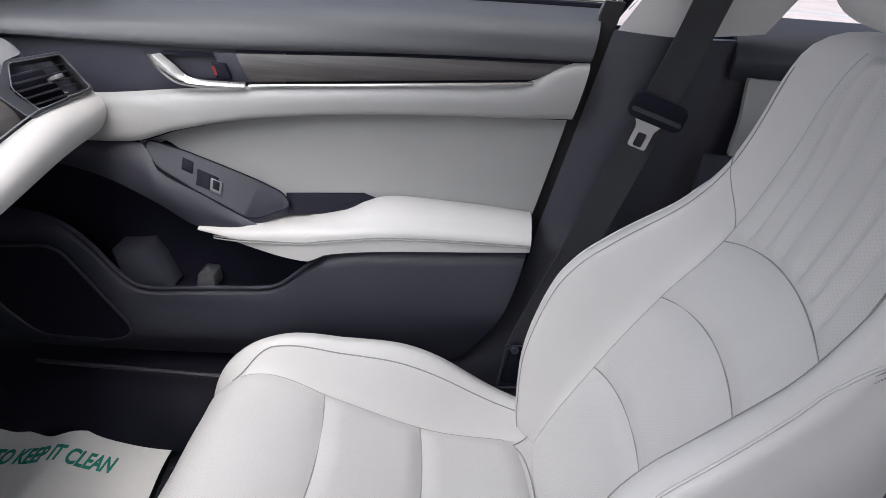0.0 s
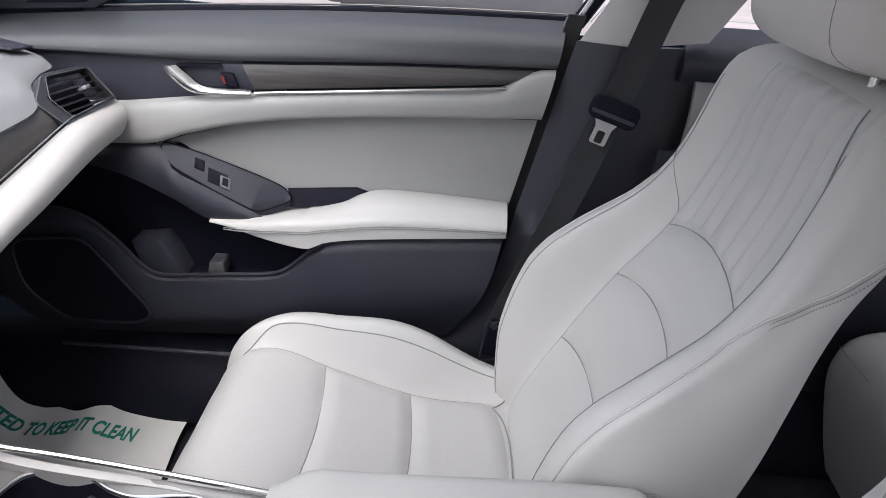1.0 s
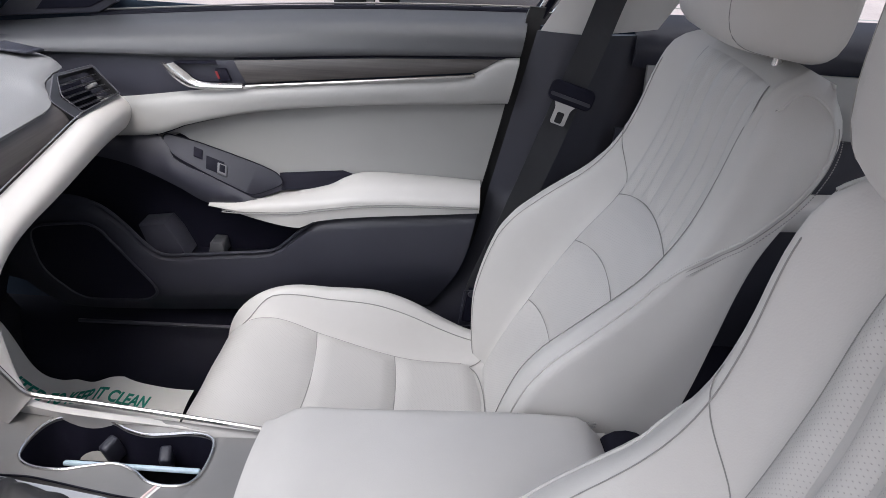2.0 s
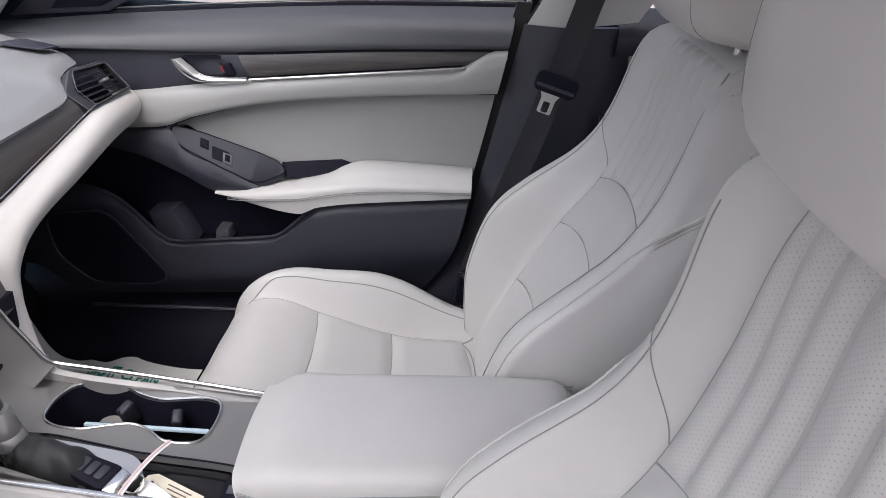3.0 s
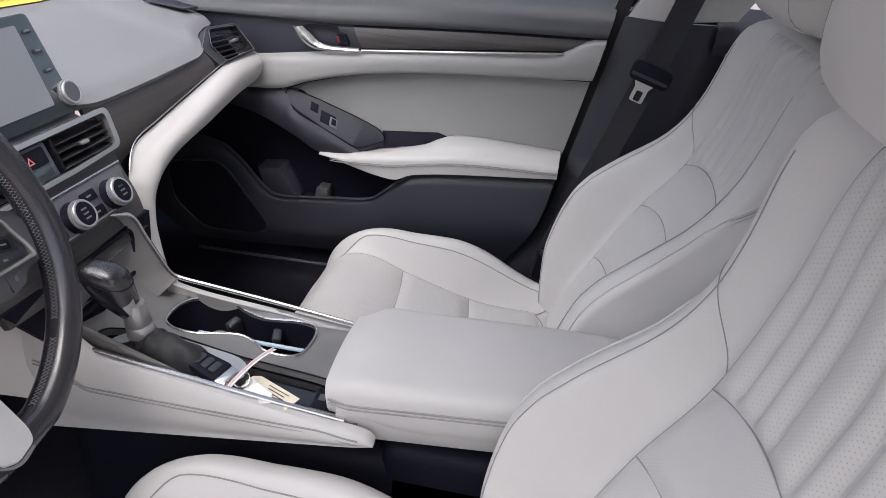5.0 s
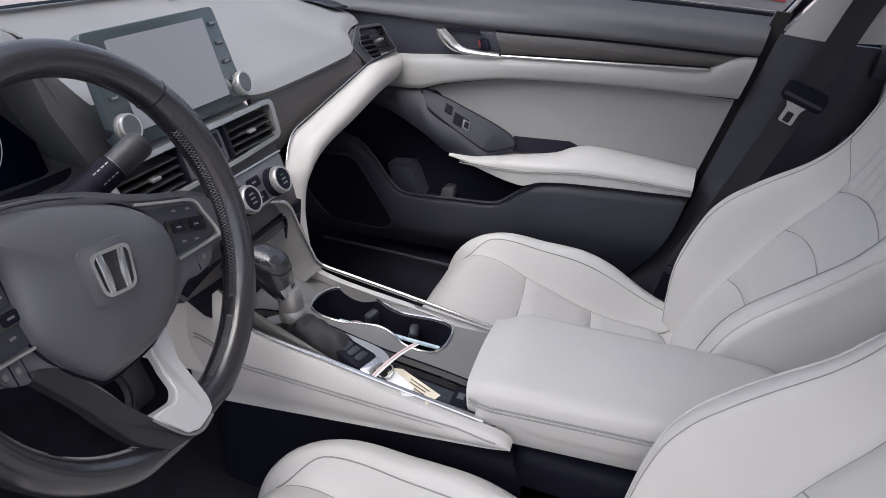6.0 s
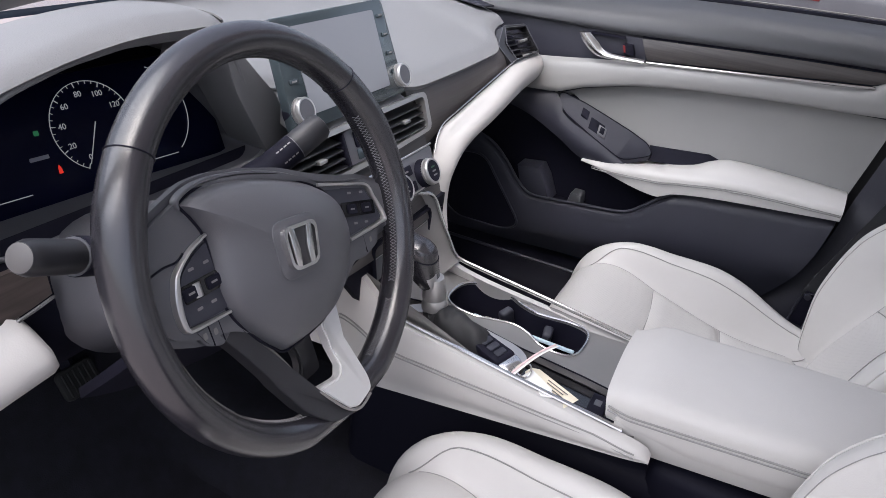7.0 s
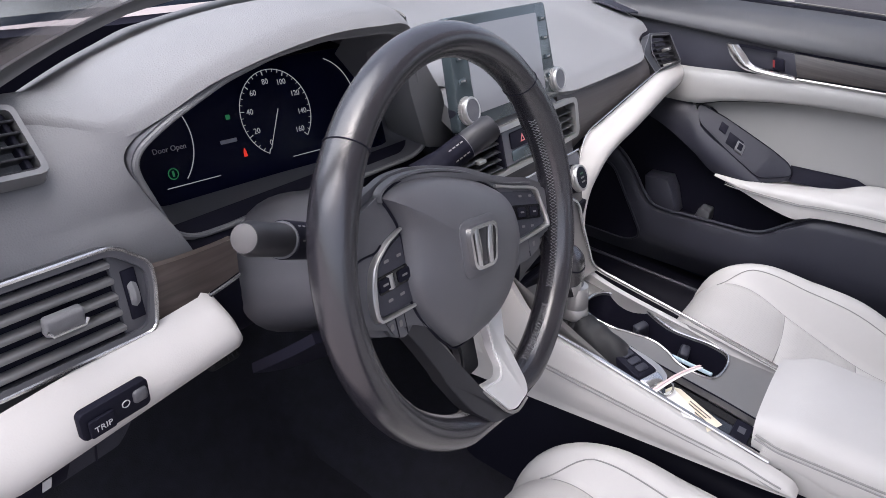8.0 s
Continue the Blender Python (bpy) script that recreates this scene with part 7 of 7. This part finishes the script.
# HUB grey here puts the light falling on the shroud into its colour
part("shroud", sheet(lambda u, v: on_column(0.082 * (1 + 0.10 * v) * math.cos(2 * math.pi * u) * (abs(math.cos(2 * math.pi * u)) ** 2.5 + abs(math.sin(2 * math.pi * u)) ** 2.5) ** -0.4, (0.060 + 0.01 * v) * math.sin(2 * math.pi * u) * (abs(math.cos(2 * math.pi * u)) ** 2.5 + abs(math.sin(2 * math.pi * u)) ** 2.5) ** -0.4 - 0.004 - 0.015 * v, -0.045 - 0.16 * v), 40, 10, 0.004), HUB, col, "column shroud, lightened to dark grey as if lit")
part("shroud_face", dished([(0.075 * math.cos(t) - 0.014, 0.055 * math.sin(t) - 0.006) for t in np.linspace(0, 2 * math.pi, 32, endpoint=False)], lambda a, b: -0.062, 0.018, 0.004), BLACK, col)


def stalk(s, tip, label):
    root = Vector((-0.500, -0.405, 0.815)) if s < 0 else Vector((-0.520, -0.245, 0.820))
    tip = Vector(tip)
    d = (tip - root).normalized()
    st = part("stalk", tube([root, root.lerp(tip, 0.35)], lambda q: 0.020 - 0.005 * q, 18), BLACK, col, label)
    part("stalk_body", tube([root.lerp(tip, 0.30), root.lerp(tip, 0.45), root.lerp(tip, 0.62)], 0.0155, 18), BLACK, st)
    part("stalk_ring", tube([root.lerp(tip, 0.60), root.lerp(tip, 0.63)], 0.0148, 18), HUB, st)
    part("stalk_end", tube([root.lerp(tip, 0.63), root.lerp(tip, 0.66), root.lerp(tip, 0.95), tip], lambda q: (0.0132 if s < 0 else 0.0152) - 0.0025 * smooth((q - 0.8) / 0.2), 20), STALK, st, "grey twist end of the stalk")
    part("stalk_cap", turned([(0.0080, 0.0012), (0.0104, 0.0), (0.0104, -0.002)] if s < 0 else [(0.0098, 0.0012), (0.0124, 0.0), (0.0124, -0.002)], 24, Matrix.Translation(tip) @ d.to_track_quat("Z", "Y").to_matrix().to_4x4()), CAP if s < 0 else STALK, st)
    for k in range(4):
        q = root.lerp(tip, 0.42 + 0.05 * k)
        side = d.cross(Vector((0, 0, 1))).normalized()
        up = side.cross(d)
        for a in (20, 62):
            n = (up * math.sin(radians(a)) + Vector((1, 0, 0)) * math.cos(radians(a))).normalized()
            n = (n - d * n.dot(d)).normalized()
            part("stalk_mark", block((0.0035, 0.0013, 0.0006), axes(q + n * 0.0156, d, n.cross(d))), DECK, st)
    return st


stalk(-1, (-0.470, -0.532, 0.879), "black light stalk with white marks")
stalk(1, (-0.487, -0.166, 0.876), "black wiper stalk with white marks")
part("knee_cover", sheet(lambda u, v: on_column(-0.10 + 0.20 * u, -0.075 - 0.05 * v, -0.09 - 0.10 * v), 8, 6, 0.01), BLACK, col)

# ---- loose things ----
def paper_z(x, y):
    rise = 0.34 * smooth((-0.70 - x) / 0.30)
    return FLOOR_Z + 0.020 + rise + 0.006 * math.sin(22 * x + 4 * y) + 0.005 * math.sin(31 * y + 9 * x) + 0.012 * math.exp(-((x + 0.60) / 0.03) ** 2)


def paper_at(u, v):
    x = -0.88 + 0.455 * u - 0.012 * v
    y = 0.36 + (0.268 + 0.010 * math.sin(9 * u) - 0.008 * math.cos(21 * u)) * v
    return (x, y, paper_z(x, y))


mat = thing("paper_floor_mat", "white paper floor mat with green printed words", "floor mat", (-0.65, 0.5, FLOOR_Z + 0.01))
part("sheet", sheet(paper_at, 60, 30, 0.0008), PAPER, mat)
ink = words("NTED TO KEEP IT CLEAN", 0.043, Matrix.Identity(4), 0.0004, 0.0011, 0.22)
for v in ink.verts:
    x, y = -0.648 + v.co.x * 0.56, 0.571 + v.co.y
    v.co = Vector((x, y, paper_z(x, y) + 0.0012 + v.co.z))
part("printed_line", ink, GREEN_INK, mat, "green words reading to keep it clean")

keys = thing("car_key", "black remote key with chrome end and paper tags", "key", (-0.29, -0.040, 0.588))
fm2 = axes((-0.281, -0.052, 0.590), (0.93, -0.34, -0.10), (0.34, 0.92, 0.12))
part("fob", prism([fm2 @ Vector((a, b, -0.006)) for a, b in rounded_poly([(-0.030, 0.014), (0.022, 0.018), (0.022, -0.018), (-0.030, -0.016)], 0.008, 4)], fm2.to_3x3() @ Vector((0, 0, 0.014)), 0.004), BLACK, keys, "black key body")
part("key_cap", prism([fm2 @ Vector((a, b, -0.006)) for a, b in rounded_poly([(0.020, 0.017), (0.036, 0.014), (0.038, -0.014), (0.020, -0.018)], 0.005, 3)], fm2.to_3x3() @ Vector((0, 0, 0.013)), 0.003), CHROME, keys, "chrome key cap")
for k in range(3):
    part("key_button", prism([fm2 @ Vector((-0.018 + 0.013 * k + a, b, 0.008)) for a, b in round_rect(0.010, 0.018, 0.003, 3)], fm2.to_3x3() @ Vector((0, 0, 0.0015)), 0.0006), DARK, keys)
part("key_ring", tube([Vector((-0.240 + 0.012 * math.cos(t), -0.060 + 0.012 * math.sin(t), 0.588 + 0.004 * math.sin(2 * t))) for t in np.linspace(0, 2 * math.pi, 24, endpoint=False)], 0.0012, 6, closed=True), CHROME, keys)
part("tag_loop", sheet(lambda u, v: (-0.250 + 0.034 * u + 0.007 * v, -0.078 + 0.064 * u - 0.002 * v, 0.588 + 0.020 * u + 0.006 * math.sin(3 * u) + 0.002 * v), 12, 2, 0.0006), PAPER, keys, "white and pink tag loop")
part("loop_edge", sheet(lambda u, v: (-0.249 + 0.034 * u + 0.003 * v, -0.078 + 0.064 * u - 0.001 * v, 0.590 + 0.020 * u + 0.006 * math.sin(3 * u) + 0.001 * v), 12, 1, 0.0006), PINK, keys)
tg_m = axes((-0.199, -0.060, 0.578), (0.905, -0.42, -0.08), (0.42, 0.90, 0.10))
part("paper_tag", plate([(-0.040, 0.006), (-0.032, 0.013), (0.036, 0.013), (0.036, -0.013), (-0.032, -0.013), (-0.040, -0.006)], [[(-0.030 + 0.003 * math.cos(t), 0.003 * math.sin(t)) for t in np.linspace(0, 2 * math.pi, 10, endpoint=False)]], lambda a, b, c: tg_m @ Vector((a, b, c + 0.003 * math.sin(40 * a))), 0.0006), TAG, keys, "manila paper tag with writing")
for k in range(4):
    part("written_bar", prism([tg_m @ Vector((0.006 + a, 0.007 - 0.0048 * k + b, 0.0006 + 0.003 * math.sin(40 * (0.006 + a)))) for a, b in round_rect(0.034 - 0.006 * (k % 2), 0.0012, 0.0003, 1)], tg_m.to_3x3() @ Vector((0, 0, 0.0005))), surface("ink", (0.12, 0.10, 0.09), 0.8) if k == 0 else bpy.data.materials["ink"], keys)
t2 = axes((-0.214, -0.068, 0.582), (0.85, -0.52, -0.06), (0.50, 0.85, 0.1))
part("paper_tag", prism([t2 @ Vector((a, b, 0)) for a, b in ((-0.022, 0.009), (0.016, 0.010), (0.028, 0.000), (0.018, -0.011), (-0.020, -0.010))], t2.to_3x3() @ Vector((0, 0, 0.0006))), PAPER, keys, "pale paper tag")

slip = thing("yellow_paper", "yellow paper slip lying on the dashboard top", "paper", (-0.83, 0.38, 0.91))
part("sheet", sheet(lambda u, v: Vector((-0.882 - 0.10 * u + 0.016 * v, 0.418 + 0.032 * u + 0.14 * v, pad_z(-0.882 - 0.10 * u + 0.016 * v, 0.418 + 0.032 * u + 0.14 * v) + 0.003)), 6, 6, 0.0008), YELLOW, slip)

# ---- seen through the side windows ----
suv = thing("parked_car", "dark grey parked car seen from behind", "car", (-0.08, 6.5, GROUND_Z))
part("body", block((1.78, 4.2, 0.62), pose(-0.08, 6.75, 0.80), 0.12, 4), CARPAINT, suv, "dark painted body")
part("cabin", block((1.5, 2.9, 0.66), pose(-0.08, 6.5, 1.38), 0.22, 4), GLOSS, suv)
part("bumper", block((1.74, 0.30, 0.28), pose(-0.08, 4.68, 0.60), 0.07, 4), surface("grey_bumper", (0.10, 0.10, 0.11), 0.5), suv, "grey rear bumper")
for sx in (-0.78, 0.62):
    for yy in (5.35, 8.1):
        wh = part("car_wheel", tube([(sx - 0.11, yy, 0.30), (sx + 0.11, yy, 0.30)], 0.36, 32), RUBBER, suv, "black tyre")
        part("wheel_rim", tube([(sx - 0.115, yy, 0.30), (sx + 0.115, yy, 0.30)], 0.22, 24), SILVER, wh)
part("exhaust", tube([(0.16, 4.60, 0.47), (0.16, 4.95, 0.47)], 0.045, 20), CHROME, suv, "chrome exhaust tip")
part("exhaust_bore", tube([(0.16, 4.590, 0.47), (0.16, 4.602, 0.47)], 0.036, 20), BLACK, suv)
for sx in (-0.72, -0.10, 0.56):
    part("rear_reflector", block((0.20, 0.02, 0.035), pose(sx, 4.53, 0.66), 0.008), RED, suv, "red rear reflector")
pedal = thing("brake_pedal", "black ribbed brake pedal in the footwell", "pedal", (-0.85, -0.25, 0.40))
pm = axes((-0.850, -0.240, 0.402), (0, 1, 0), (-0.55, 0, 0.83))
part("pad", prism([pm @ Vector((a, b, 0)) for a, b in round_rect(0.060, 0.046, 0.008)], pm.to_3x3() @ Vector((0, 0, 0.012)), 0.003), RUBBER, pedal)
for k in range(6):
    part("rib", block((0.003, 0.036, 0.003), pm @ pose(-0.0225 + 0.009 * k, 0, 0.013), 0.001), RUBBER, pedal)
part("lever", tube([(-0.862, -0.240, 0.41), (-0.90, -0.240, 0.50), (-0.93, -0.240, 0.70)], 0.010, 8), BLACK, pedal)
